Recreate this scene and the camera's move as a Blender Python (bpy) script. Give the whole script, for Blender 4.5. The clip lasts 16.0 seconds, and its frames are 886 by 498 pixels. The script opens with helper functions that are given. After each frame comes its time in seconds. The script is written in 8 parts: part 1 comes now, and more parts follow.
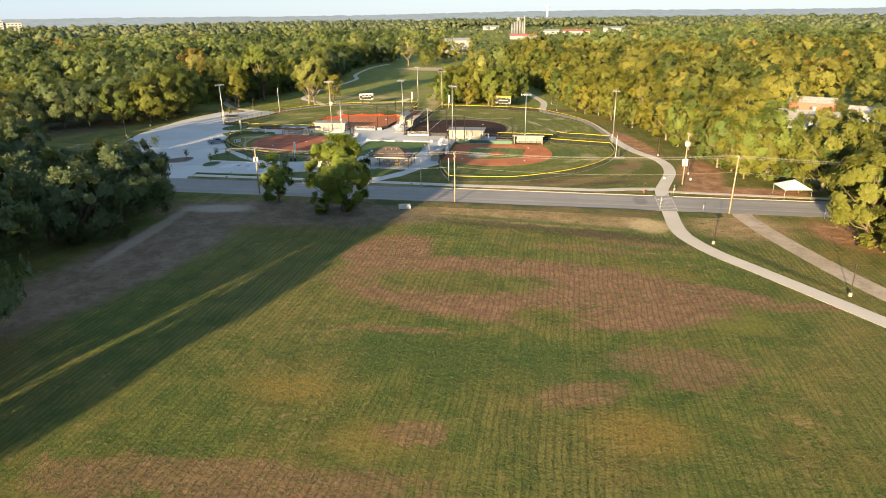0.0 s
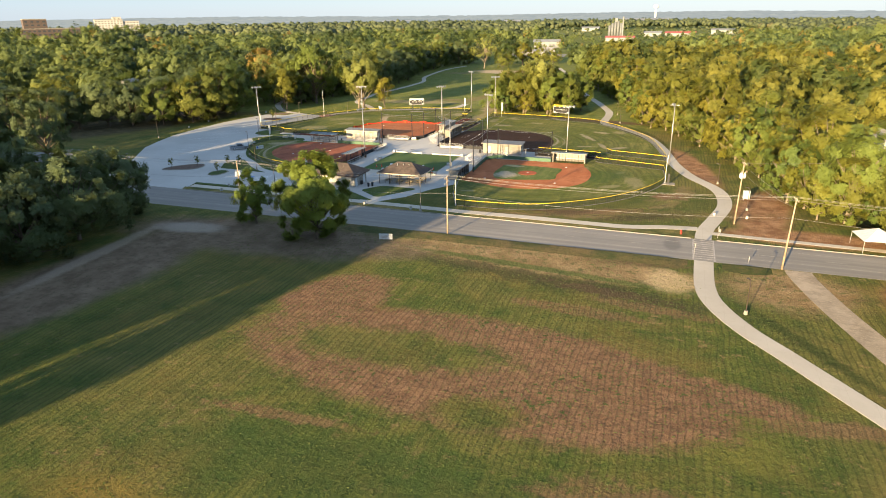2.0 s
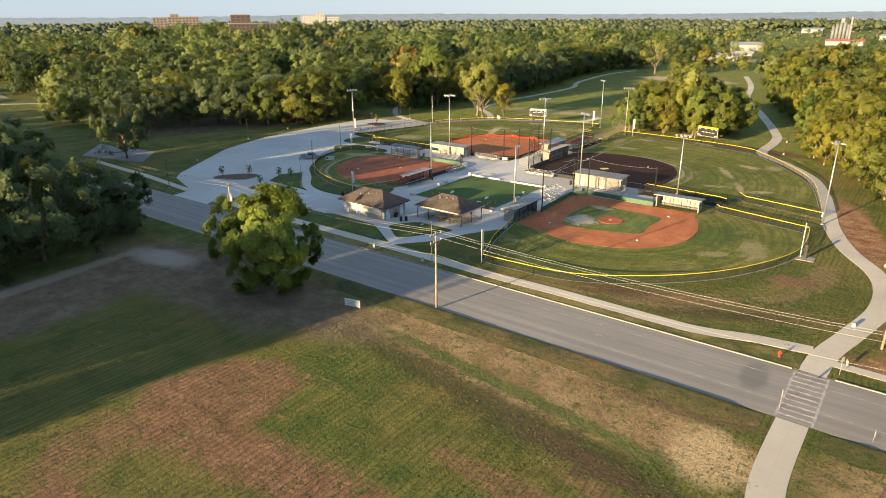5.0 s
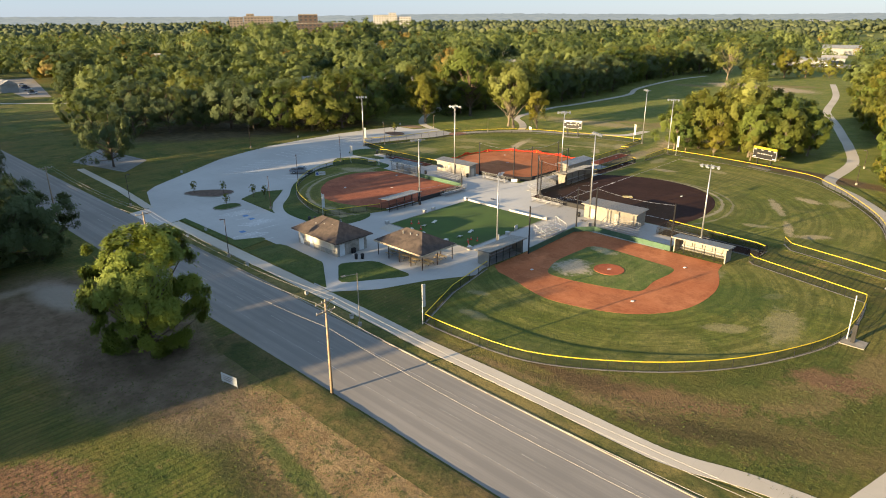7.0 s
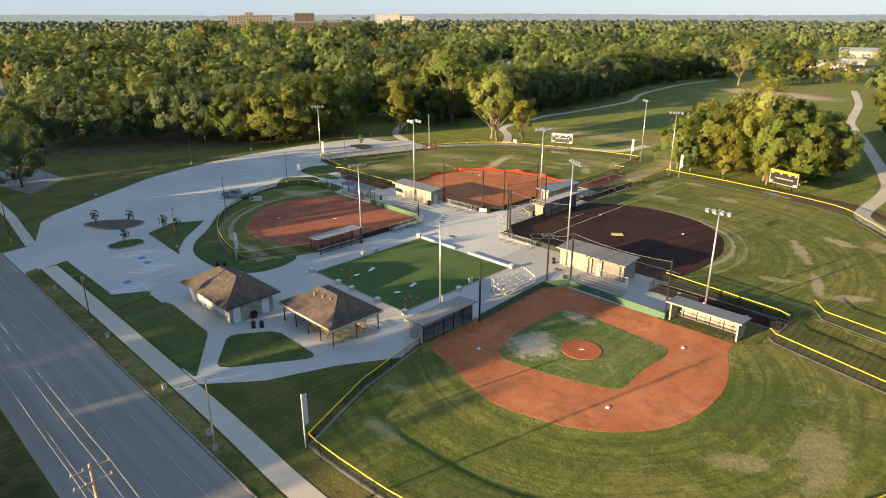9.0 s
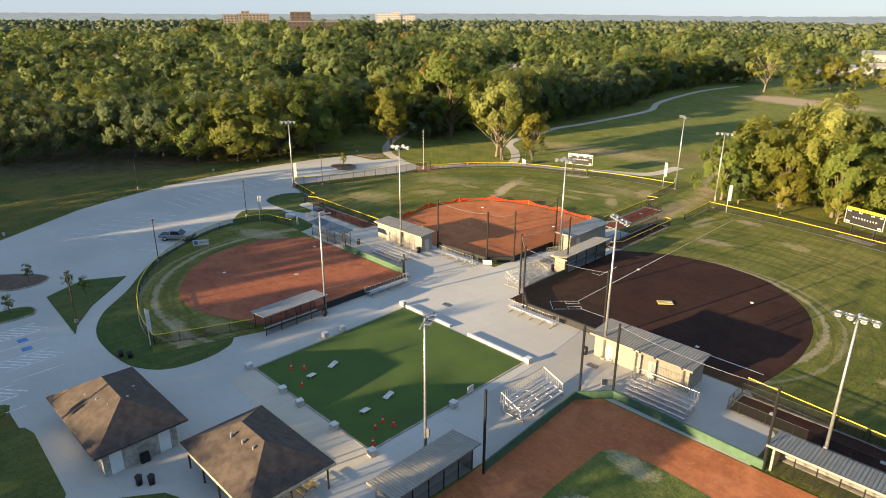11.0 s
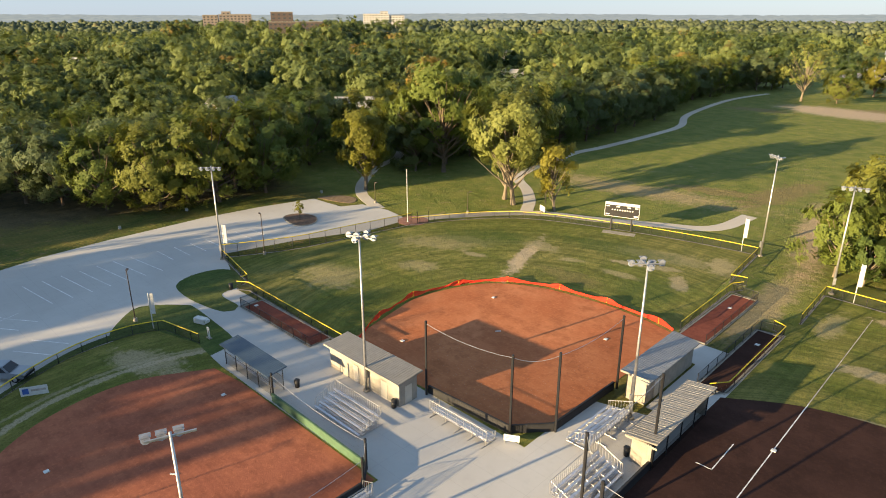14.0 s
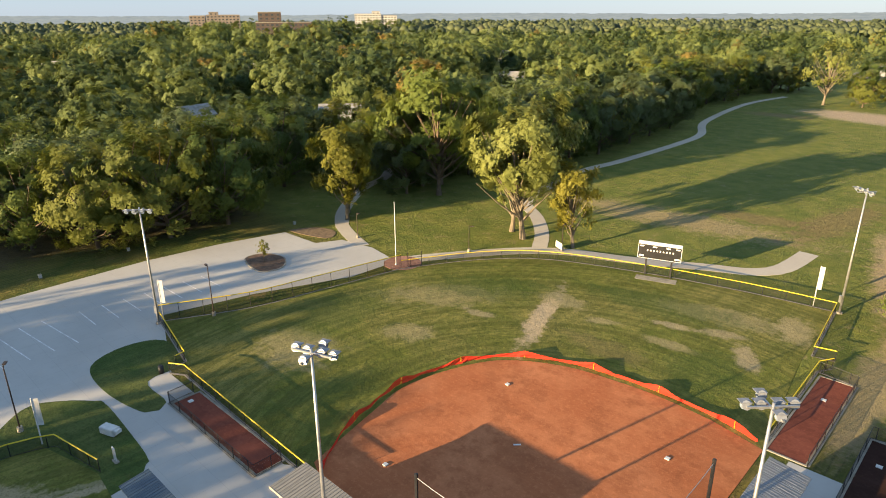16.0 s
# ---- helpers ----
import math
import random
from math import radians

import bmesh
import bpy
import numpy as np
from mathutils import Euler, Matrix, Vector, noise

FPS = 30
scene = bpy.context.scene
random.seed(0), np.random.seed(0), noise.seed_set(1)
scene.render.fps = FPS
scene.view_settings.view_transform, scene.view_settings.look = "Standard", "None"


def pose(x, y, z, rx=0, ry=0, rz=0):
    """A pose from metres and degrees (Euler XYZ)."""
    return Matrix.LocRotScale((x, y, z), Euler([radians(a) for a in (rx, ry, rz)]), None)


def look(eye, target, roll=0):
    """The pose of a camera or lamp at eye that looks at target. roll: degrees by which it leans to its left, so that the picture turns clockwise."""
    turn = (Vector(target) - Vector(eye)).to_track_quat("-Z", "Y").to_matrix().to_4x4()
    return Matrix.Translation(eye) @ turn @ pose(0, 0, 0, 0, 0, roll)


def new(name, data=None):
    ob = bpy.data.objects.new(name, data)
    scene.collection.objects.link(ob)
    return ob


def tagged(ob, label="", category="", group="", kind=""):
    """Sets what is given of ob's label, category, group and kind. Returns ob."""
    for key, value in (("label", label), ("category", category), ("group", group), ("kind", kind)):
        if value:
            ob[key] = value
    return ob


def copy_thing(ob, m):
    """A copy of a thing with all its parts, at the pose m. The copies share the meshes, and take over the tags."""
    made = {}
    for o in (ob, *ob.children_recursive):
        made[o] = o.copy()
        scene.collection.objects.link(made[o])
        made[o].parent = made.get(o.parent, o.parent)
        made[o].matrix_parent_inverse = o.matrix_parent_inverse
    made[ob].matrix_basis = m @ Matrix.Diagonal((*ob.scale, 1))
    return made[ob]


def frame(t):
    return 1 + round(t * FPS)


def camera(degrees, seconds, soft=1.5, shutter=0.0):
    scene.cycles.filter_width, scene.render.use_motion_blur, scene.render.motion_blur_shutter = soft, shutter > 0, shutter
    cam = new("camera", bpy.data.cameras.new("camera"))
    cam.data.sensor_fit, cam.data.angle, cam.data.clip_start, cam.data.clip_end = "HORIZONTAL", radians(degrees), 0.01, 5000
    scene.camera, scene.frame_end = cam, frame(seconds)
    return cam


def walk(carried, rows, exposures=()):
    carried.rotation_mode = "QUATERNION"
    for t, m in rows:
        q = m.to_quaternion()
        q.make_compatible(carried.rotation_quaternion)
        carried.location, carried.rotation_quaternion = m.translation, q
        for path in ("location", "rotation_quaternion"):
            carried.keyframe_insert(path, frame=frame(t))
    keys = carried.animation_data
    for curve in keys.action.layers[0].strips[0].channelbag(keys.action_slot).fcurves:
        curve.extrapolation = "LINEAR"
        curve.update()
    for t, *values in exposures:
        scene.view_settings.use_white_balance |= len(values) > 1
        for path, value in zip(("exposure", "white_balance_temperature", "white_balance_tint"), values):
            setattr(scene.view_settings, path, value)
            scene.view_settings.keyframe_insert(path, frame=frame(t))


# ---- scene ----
EXPOSURE = 1.88
cam = camera(69.0, 16.0, 1.0)
# seconds, x, y, z, rx, ry, rz
PATH = [
    (0, 0.00, -0.00, 40.80, 69.67, 0.83, 11.00),
    (0.5, 4.42, 6.64, 40.65, 69.69, 0.82, 13.04),
    (1, 8.41, 13.32, 40.54, 69.73, 0.80, 15.15),
    (1.5, 12.08, 20.04, 40.46, 69.77, 0.74, 17.42),
    (2, 15.16, 26.81, 40.41, 69.81, 0.66, 19.93),
    (2.5, 18.05, 33.74, 40.38, 69.83, 0.58, 22.65),
    (3, 20.70, 40.96, 40.41, 69.83, 0.51, 25.51),
    (3.5, 22.82, 48.39, 40.36, 69.81, 0.44, 28.46),
    (4, 24.61, 56.04, 40.33, 69.80, 0.40, 31.37),
    (4.5, 26.34, 63.76, 40.19, 69.78, 0.36, 34.24),
    (7, 27.35, 102.07, 39.98, 69.80, 0.31, 43.89),
    (7.5, 25.90, 109.48, 39.72, 69.78, 0.22, 44.17),
    (8, 23.47, 116.75, 39.57, 69.75, 0.14, 44.38),
    (8.5, 20.07, 123.45, 39.42, 69.75, 0.08, 44.54),
    (9, 16.09, 129.63, 39.30, 69.78, 0.07, 44.68),
    (11.5, -10.49, 158.15, 38.61, 69.77, -0.23, 44.88),
    (12, -15.94, 163.62, 38.59, 69.76, -0.19, 44.76),
    (12.5, -21.34, 169.28, 38.49, 69.76, -0.14, 44.61),
    (13, -26.68, 174.85, 38.35, 69.75, -0.07, 44.43),
    (13.5, -32.02, 180.28, 38.28, 69.76, -0.01, 44.25),
    (14, -37.62, 185.80, 38.19, 69.78, 0.04, 44.08),
    (14.5, -42.77, 191.02, 38.10, 69.78, 0.08, 43.91),
    (15, -47.11, 195.49, 37.87, 69.78, 0.13, 43.74),
    (15.5, -50.74, 199.14, 37.74, 69.77, 0.20, 43.62),
    (16, -54.27, 202.70, 37.66, 69.77, 0.27, 43.50),
]
walk(cam, [(t, pose(*p)) for t, *p in PATH], [(0, EXPOSURE + 0.17), (3, EXPOSURE + 0.1), (6, EXPOSURE), (16, EXPOSURE)])

# ---- light: a low sun behind the start of the flight, clear pale sky ----
SUN_AZ, SUN_EL = -104.0, 10.0  # degrees: where the sun stands, from +x towards +y
world = bpy.data.worlds.new("sky")
scene.world = world
world.use_nodes = True
sky = world.node_tree.nodes.new("ShaderNodeTexSky")
sky.sky_type, sky.sun_disc = "NISHITA", False
sky.sun_elevation, sky.sun_rotation = radians(SUN_EL), radians(90 - SUN_AZ)
sky.air_density, sky.dust_density, sky.ozone_density = 1.0, 0.1, 3.0
haze = world.node_tree.nodes.new("ShaderNodeMix")  # thin even haze over the clear sky
haze.data_type = "RGBA"
haze.inputs[0].default_value, haze.inputs[7].default_value = 0.7, (1.76, 2.45, 3.45, 1)
world.node_tree.links.new(sky.outputs[0], haze.inputs[6])
world.node_tree.links.new(haze.outputs[2], world.node_tree.nodes["Background"].inputs[0])
world.node_tree.nodes["Background"].inputs[1].default_value = 0.07
lamp = bpy.data.lights.new("sun", "SUN")
lamp.energy, lamp.angle, lamp.color = 5.2, radians(0.6), (1.0, 0.74, 0.405)
sun_dir = Vector((math.cos(radians(SUN_AZ)) * math.cos(radians(SUN_EL)), math.sin(radians(SUN_AZ)) * math.cos(radians(SUN_EL)), math.sin(radians(SUN_EL))))
new("sun", lamp).matrix_world = look(sun_dir * 200, (0, 0, 0))

# ---- materials ----
class Shader:
    """A small builder of node materials: every method returns an output socket."""

    def __init__(self, name):
        self.m = bpy.data.materials.new(name)
        self.m.use_nodes = True
        self.t = self.m.node_tree
        self.b = self.t.nodes["Principled BSDF"]
        self.rough_edge = None
        self.pos = self.node("ShaderNodeNewGeometry").outputs["Position"]

    def node(self, kind, **sockets):
        n = self.t.nodes.new(kind)
        for key, v in sockets.items():
            self.put(n.inputs[key], v)
        return n

    def put(self, socket, v):
        if isinstance(v, bpy.types.NodeSocket):
            self.t.links.new(v, socket)
        elif isinstance(v, (tuple, list)) and len(v) == 3 and socket.type == "RGBA":
            socket.default_value = (*v, 1)
        else:
            socket.default_value = v

    def noise(self, scale, detail=4.0, rough=0.55, vec=None):
        n = self.node("ShaderNodeTexNoise", Scale=scale, Detail=detail, Roughness=rough)
        self.put(n.inputs["Vector"], vec or self.pos)
        return n.outputs[0]

    def stretch(self, x, y, z, turn=0.0):
        n = self.node("ShaderNodeMapping")
        n.inputs["Scale"].default_value, n.inputs["Rotation"].default_value = (x, y, z), (0, 0, radians(turn))
        self.put(n.inputs["Vector"], self.pos)
        return n.outputs[0]

    def math(self, op, a, b=0.0, c=0.0):
        n = self.t.nodes.new("ShaderNodeMath")
        n.operation = op
        for socket, v in zip(n.inputs, (a, b, c)):
            self.put(socket, v)
        return n.outputs[0]

    def step(self, v, lo, hi):
        n = self.t.nodes.new("ShaderNodeMapRange")
        n.interpolation_type = "SMOOTHSTEP"
        for key, value in (("Value", v), ("From Min", lo), ("From Max", hi)):
            self.put(n.inputs[key], value)
        return n.outputs[0]

    def mix(self, f, a, b, kind="MIX"):
        n = self.t.nodes.new("ShaderNodeMix")
        n.data_type, n.blend_type = "RGBA", kind
        self.put(n.inputs[0], f), self.put(n.inputs[6], a), self.put(n.inputs[7], b)
        return n.outputs[2]

    def xyz(self):
        n = self.node("ShaderNodeSeparateXYZ", Vector=self.pos)
        return n.outputs[0], n.outputs[1], n.outputs[2]

    def rag(self):
        """Fine two-scale unevenness for the edges of worn ground."""
        if self.rough_edge is None:
            self.rough_edge = self.math("ADD", self.math("SUBTRACT", self.noise(1.1, 8, 0.8), 0.5), self.math("MULTIPLY", self.math("SUBTRACT", self.noise(0.35, 4, 0.6), 0.5), 0.7))
        return self.rough_edge

    def blob(self, x, y, rx, ry, soft=0.15, wob=0.4, scale=0.22, turn=0.0, rag=0.0):
        """1 inside an uneven oval on the ground, 0 outside."""
        px, py, _ = self.xyz()
        c, s = math.cos(radians(turn)), math.sin(radians(turn))
        dx, dy = self.math("SUBTRACT", px, x), self.math("SUBTRACT", py, y)
        u = self.math("DIVIDE", self.math("MULTIPLY_ADD", dx, c, self.math("MULTIPLY", dy, s)), rx)
        v = self.math("DIVIDE", self.math("MULTIPLY_ADD", dy, c, self.math("MULTIPLY", dx, -s)), ry)
        d = self.math("SQRT", self.math("ADD", self.math("MULTIPLY", u, u), self.math("MULTIPLY", v, v)))
        d = self.math("ADD", d, self.math("MULTIPLY", self.math("SUBTRACT", self.noise(scale, 9, 0.7), 0.5), wob * 2))
        if rag:
            d = self.math("ADD", d, self.math("MULTIPLY", self.rag(), rag))
        return self.math("SUBTRACT", 1.0, self.step(d, 1 - soft, 1 + soft))

    def radius(self, x, y):
        px, py, _ = self.xyz()
        dx, dy = self.math("SUBTRACT", px, x), self.math("SUBTRACT", py, y)
        return self.math("SQRT", self.math("ADD", self.math("MULTIPLY", dx, dx), self.math("MULTIPLY", dy, dy)))

    def rows(self, turn, pitch, lo=0.55, hi=0.95):
        """Thin, slightly wandering lines, one every pitch metres."""
        px, py, _ = self.xyz()
        c, s = math.cos(radians(turn)), math.sin(radians(turn))
        u = self.math("MULTIPLY_ADD", px, c, self.math("MULTIPLY", py, s))
        u = self.math("ADD", u, self.math("MULTIPLY", self.noise(0.12, 3), 1.6))
        return self.step(self.math("DIVIDE", self.math("PINGPONG", u, pitch / 2), pitch / 2), lo, hi)

    def island(self):
        return self.node("ShaderNodeNewGeometry").outputs["Random Per Island"]

    def each(self):
        return self.node("ShaderNodeObjectInfo").outputs["Random"]

    def bump(self, height, strength, distance):
        n = self.node("ShaderNodeBump", Height=height, Strength=strength, Distance=distance)
        self.put(self.b.inputs["Normal"], n.outputs[0])

    def done(self, colour, rough=0.8, metal=0.0, spec=0.3):
        self.put(self.b.inputs["Base Color"], colour)
        self.put(self.b.inputs["Roughness"], rough)
        self.put(self.b.inputs["Metallic"], metal)
        self.put(self.b.inputs["Specular IOR Level"], spec)
        return self.m


def plain(name, colour, rough=0.6, metal=0.0, vary=0.12, scale=2.0, bump=0.0):
    s = Shader(name)
    f = s.noise(scale, 5)
    fine = s.noise(scale * 9, 3)
    dark = tuple(c * (1 - vary * 2) for c in colour)
    light = tuple(min(1, c * (1 + vary)) for c in colour)
    col = s.mix(s.step(f, 0.3, 0.7), dark, light)
    col = s.mix(s.math("MULTIPLY", fine, vary * 2), col, dark)
    if bump:
        s.bump(fine, bump, 0.02)
    return s.done(col, s.math("ADD", rough - 0.08, s.math("MULTIPLY", f, 0.16)), metal, 0.4)


def see_through(name, colour, cover):
    """Wire mesh too fine to draw wire by wire: it covers a fixed share of what lies behind."""
    s = Shader(name)
    s.done(colour, 0.9, 0, 0.05)
    mixer = s.node("ShaderNodeMixShader", Fac=cover)
    clear = s.node("ShaderNodeBsdfTransparent")
    s.t.links.new(clear.outputs[0], mixer.inputs[1])
    s.t.links.new(s.b.outputs[0], mixer.inputs[2])
    s.t.links.new(mixer.outputs[0], s.t.nodes["Material Output"].inputs["Surface"])
    return s.m


def grass_material(name, a, b, dry, dry_share=0.35, mow=0.0, mow_turn=0.0, worn=(), centre=None, ring=None):
    s = Shader(name)
    big, mid, tuft, fine = s.noise(0.045, 6, 0.6), s.noise(0.28, 8, 0.72), s.noise(1.2, 7, 0.78), s.noise(4.5, 4, 0.7)
    col = s.mix(s.step(mid, 0.33, 0.68), a, b)
    col = s.mix(s.math("MULTIPLY", s.step(s.math("ADD", big, s.math("MULTIPLY", mid, 0.5)), 0.64, 0.9), dry_share * 1.7), col, dry)
    col = s.mix(s.math("MULTIPLY", s.step(tuft, 0.5, 0.64), 0.55), col, tuple(c * 0.5 for c in a))
    col = s.mix(s.math("MULTIPLY", s.step(s.noise(0.6, 8, 0.78), 0.56, 0.66), 0.4), col, dry)
    if mow:
        for turn, amount in ((mow_turn, mow), (mow_turn + 76, mow * 0.7)):
            lines = s.noise(1.0, 3, 0.5, s.stretch(1.1, 0.03, 1, turn))
            col = s.mix(s.math("MULTIPLY", s.step(lines, 0.44, 0.6), amount), col, tuple(c * 0.6 for c in a))
    if centre:
        # mower rounds about the infield
        d = s.radius(*centre)
        v = s.node("ShaderNodeCombineXYZ", X=s.math("MULTIPLY", d, 1.1), Y=s.math("MULTIPLY", s.noise(0.1, 3), 3.0))
        arcs = s.noise(1.0, 3, 0.55, v.outputs[0])
        col = s.mix(s.math("MULTIPLY", s.step(arcs, 0.44, 0.58), 0.5), col, tuple(c * 0.55 for c in a))
    if ring:
        x, y, r, width = ring
        arc2 = s.math("ABSOLUTE", s.math("SUBTRACT", s.radius(x + 0.6, y - 0.8), s.math("ADD", r + 1.4, s.math("MULTIPLY", s.noise(0.1, 3), 0.8))))
        col = s.mix(s.math("MULTIPLY", s.math("SUBTRACT", 1.0, s.step(s.math("ADD", arc2, s.math("MULTIPLY", s.rag(), 1.2)), width * 0.3, width * 0.7)), 0.5), col, (0.33, 0.28, 0.18))
        off = s.math("ABSOLUTE", s.math("SUBTRACT", s.radius(x, y), s.math("ADD", r - 0.5, s.math("MULTIPLY", s.noise(0.08, 3), 1.0))))
        band = s.math("SUBTRACT", 1.0, s.step(s.math("ADD", off, s.math("MULTIPLY", s.rag(), 1.6)), width * 0.5, width))
        col = s.mix(s.math("MULTIPLY", band, 0.75), col, (0.36, 0.3, 0.2))
    for x, y, rx, ry, turn, tint, amount in worn:
        col = s.mix(s.math("MULTIPLY", s.blob(x, y, rx, ry, 0.35, 0.4, 0.4, turn, 2.4), amount), col, tint)
    # fine dark specks, with the small shadows between blades painted in
    col = s.mix(s.math("MULTIPLY", s.step(fine, 0.45, 0.68), 0.45), col, tuple(c * 0.4 for c in a))
    s.bump(s.math("ADD", tuft, s.math("MULTIPLY", mid, 2.0)), 0.85, 0.16)
    return s.done(col, 0.9, 0, 0.15)


def dirt_material(name, a, b, rake=0.12):
    s = Shader(name)
    big, mid, fine = s.noise(0.12, 5), s.noise(0.9, 5, 0.65), s.noise(9, 3)
    col = s.mix(s.step(big, 0.35, 0.68), a, b)
    col = s.mix(s.math("MULTIPLY", s.step(s.math("ADD", s.noise(0.3, 7, 0.7), s.math("MULTIPLY", s.math("SUBTRACT", big, 0.5), 0.4)), 0.48, 0.62), 0.5), col, tuple(c * 0.68 for c in a))
    col = s.mix(s.math("MULTIPLY", s.step(mid, 0.4, 0.75), 0.35), col, tuple(c * 0.72 for c in a))
    col = s.mix(s.math("MULTIPLY", s.step(s.noise(2.6, 6, 0.75), 0.5, 0.66), 0.4), col, tuple(min(1, c * 1.25) for c in b))
    rows = s.noise(1.0, 3, 0.5, s.stretch(0.25, 2.2, 1, 38))
    col = s.mix(s.math("MULTIPLY", s.step(rows, 0.45, 0.7), rake), col, tuple(min(1, c * 1.3) for c in b))
    col = s.mix(s.math("MULTIPLY", s.step(s.noise(0.16, 8, 0.75), 0.52, 0.6), 0.35), col, tuple(c * 0.62 for c in a))
    col = s.mix(s.math("MULTIPLY", s.step(s.noise(5.5, 4, 0.7), 0.55, 0.7), 0.18), col, tuple(c * 0.65 for c in a))
    s.bump(s.math("ADD", s.math("ADD", fine, s.math("MULTIPLY", mid, 2.0)), s.math("MULTIPLY", rows, 0.3)), 0.35, 0.04)
    return s.done(col, 0.95, 0, 0.1)


def concrete_material(name, a, b, slab=3.0):
    s = Shader(name)
    big, mid, fine = s.noise(0.06, 5), s.noise(0.7, 6, 0.7), s.noise(14, 3)
    col = s.mix(s.step(big, 0.3, 0.7), a, b)
    col = s.mix(s.math("MULTIPLY", s.step(mid, 0.45, 0.8), 0.3), col, tuple(c * 0.8 for c in a))
    x, y, _ = s.xyz()
    joint = None
    for axis in (x, y):
        saw = s.math("PINGPONG", axis, slab / 2)
        line = s.math("LESS_THAN", saw, 0.02)
        joint = line if joint is None else s.math("MAXIMUM", joint, line)
    col = s.mix(s.math("MULTIPLY", joint, 0.2), col, tuple(c * 0.45 for c in a))
    s.bump(s.math("ADD", fine, s.math("MULTIPLY", joint, -2.0)), 0.15, 0.02)
    return s.done(col, 0.85, 0, 0.25)


def leaf_material(name, a, b, odd, per_tree="object", glow=0.34, spray=4.5):
    """Leaf sprays: thin, partly see-through, with ragged gaps between the single leaves."""
    s = Shader(name)
    tone = s.node("ShaderNodeAttribute").outputs["Fac"]
    tone.node.attribute_name = "tint"
    if per_tree == "object":
        tone = s.math("ADD", tone, s.each())
    isl = s.island()
    col = s.mix(s.step(tone, 0.0, 0.85), a, b)
    col = s.mix(s.step(tone, 1.0, 1.12), col, odd)
    col = s.mix(s.math("MULTIPLY", isl, 0.25), col, tuple(c * 1.3 for c in b))
    col = s.mix(s.math("MULTIPLY", s.step(s.noise(0.35, 4, 0.6), 0.45, 0.75), 0.3), col, tuple(c * 0.7 for c in a))
    s.done(col, 0.65, 0, 0.25)
    mixer = s.node("ShaderNodeMixShader", Fac=glow)
    thin = s.node("ShaderNodeBsdfTranslucent", Color=s.mix(0.5, col, (0.16, 0.18, 0.02)))
    s.t.links.new(s.b.outputs[0], mixer.inputs[1])
    s.t.links.new(thin.outputs[0], mixer.inputs[2])
    if not spray:
        s.t.links.new(mixer.outputs[0], s.t.nodes["Material Output"].inputs["Surface"])
        return s.m
    gaps = s.node("ShaderNodeMixShader", Fac=s.math("GREATER_THAN", s.noise(spray, 2, 0.6), 0.525))
    clear = s.node("ShaderNodeBsdfTransparent")
    s.t.links.new(mixer.outputs[0], gaps.inputs[1])
    s.t.links.new(clear.outputs[0], gaps.inputs[2])
    s.t.links.new(gaps.outputs[0], s.t.nodes["Material Output"].inputs["Surface"])
    return s.m


def ribbed(name, colour, axis, pitch=0.3, metal=0.6):
    """Rolled sheet metal: ribs every pitch metres along one axis."""
    s = Shader(name)
    coords = s.xyz()
    wave = s.math("PINGPONG", coords[axis], pitch / 2)
    rib = s.step(wave, pitch * 0.30, pitch * 0.46)
    n = s.noise(1.2, 4)
    col = s.mix(s.step(n, 0.3, 0.7), tuple(c * 0.85 for c in colour), colour)
    col = s.mix(s.math("MULTIPLY", rib, 0.5), col, tuple(c * 0.45 for c in colour))
    s.bump(rib, 0.9, 0.05)
    return s.done(col, 0.45, metal, 0.5)


GREEN_A, GREEN_B = (0.062, 0.092, 0.02), (0.14, 0.147, 0.032)


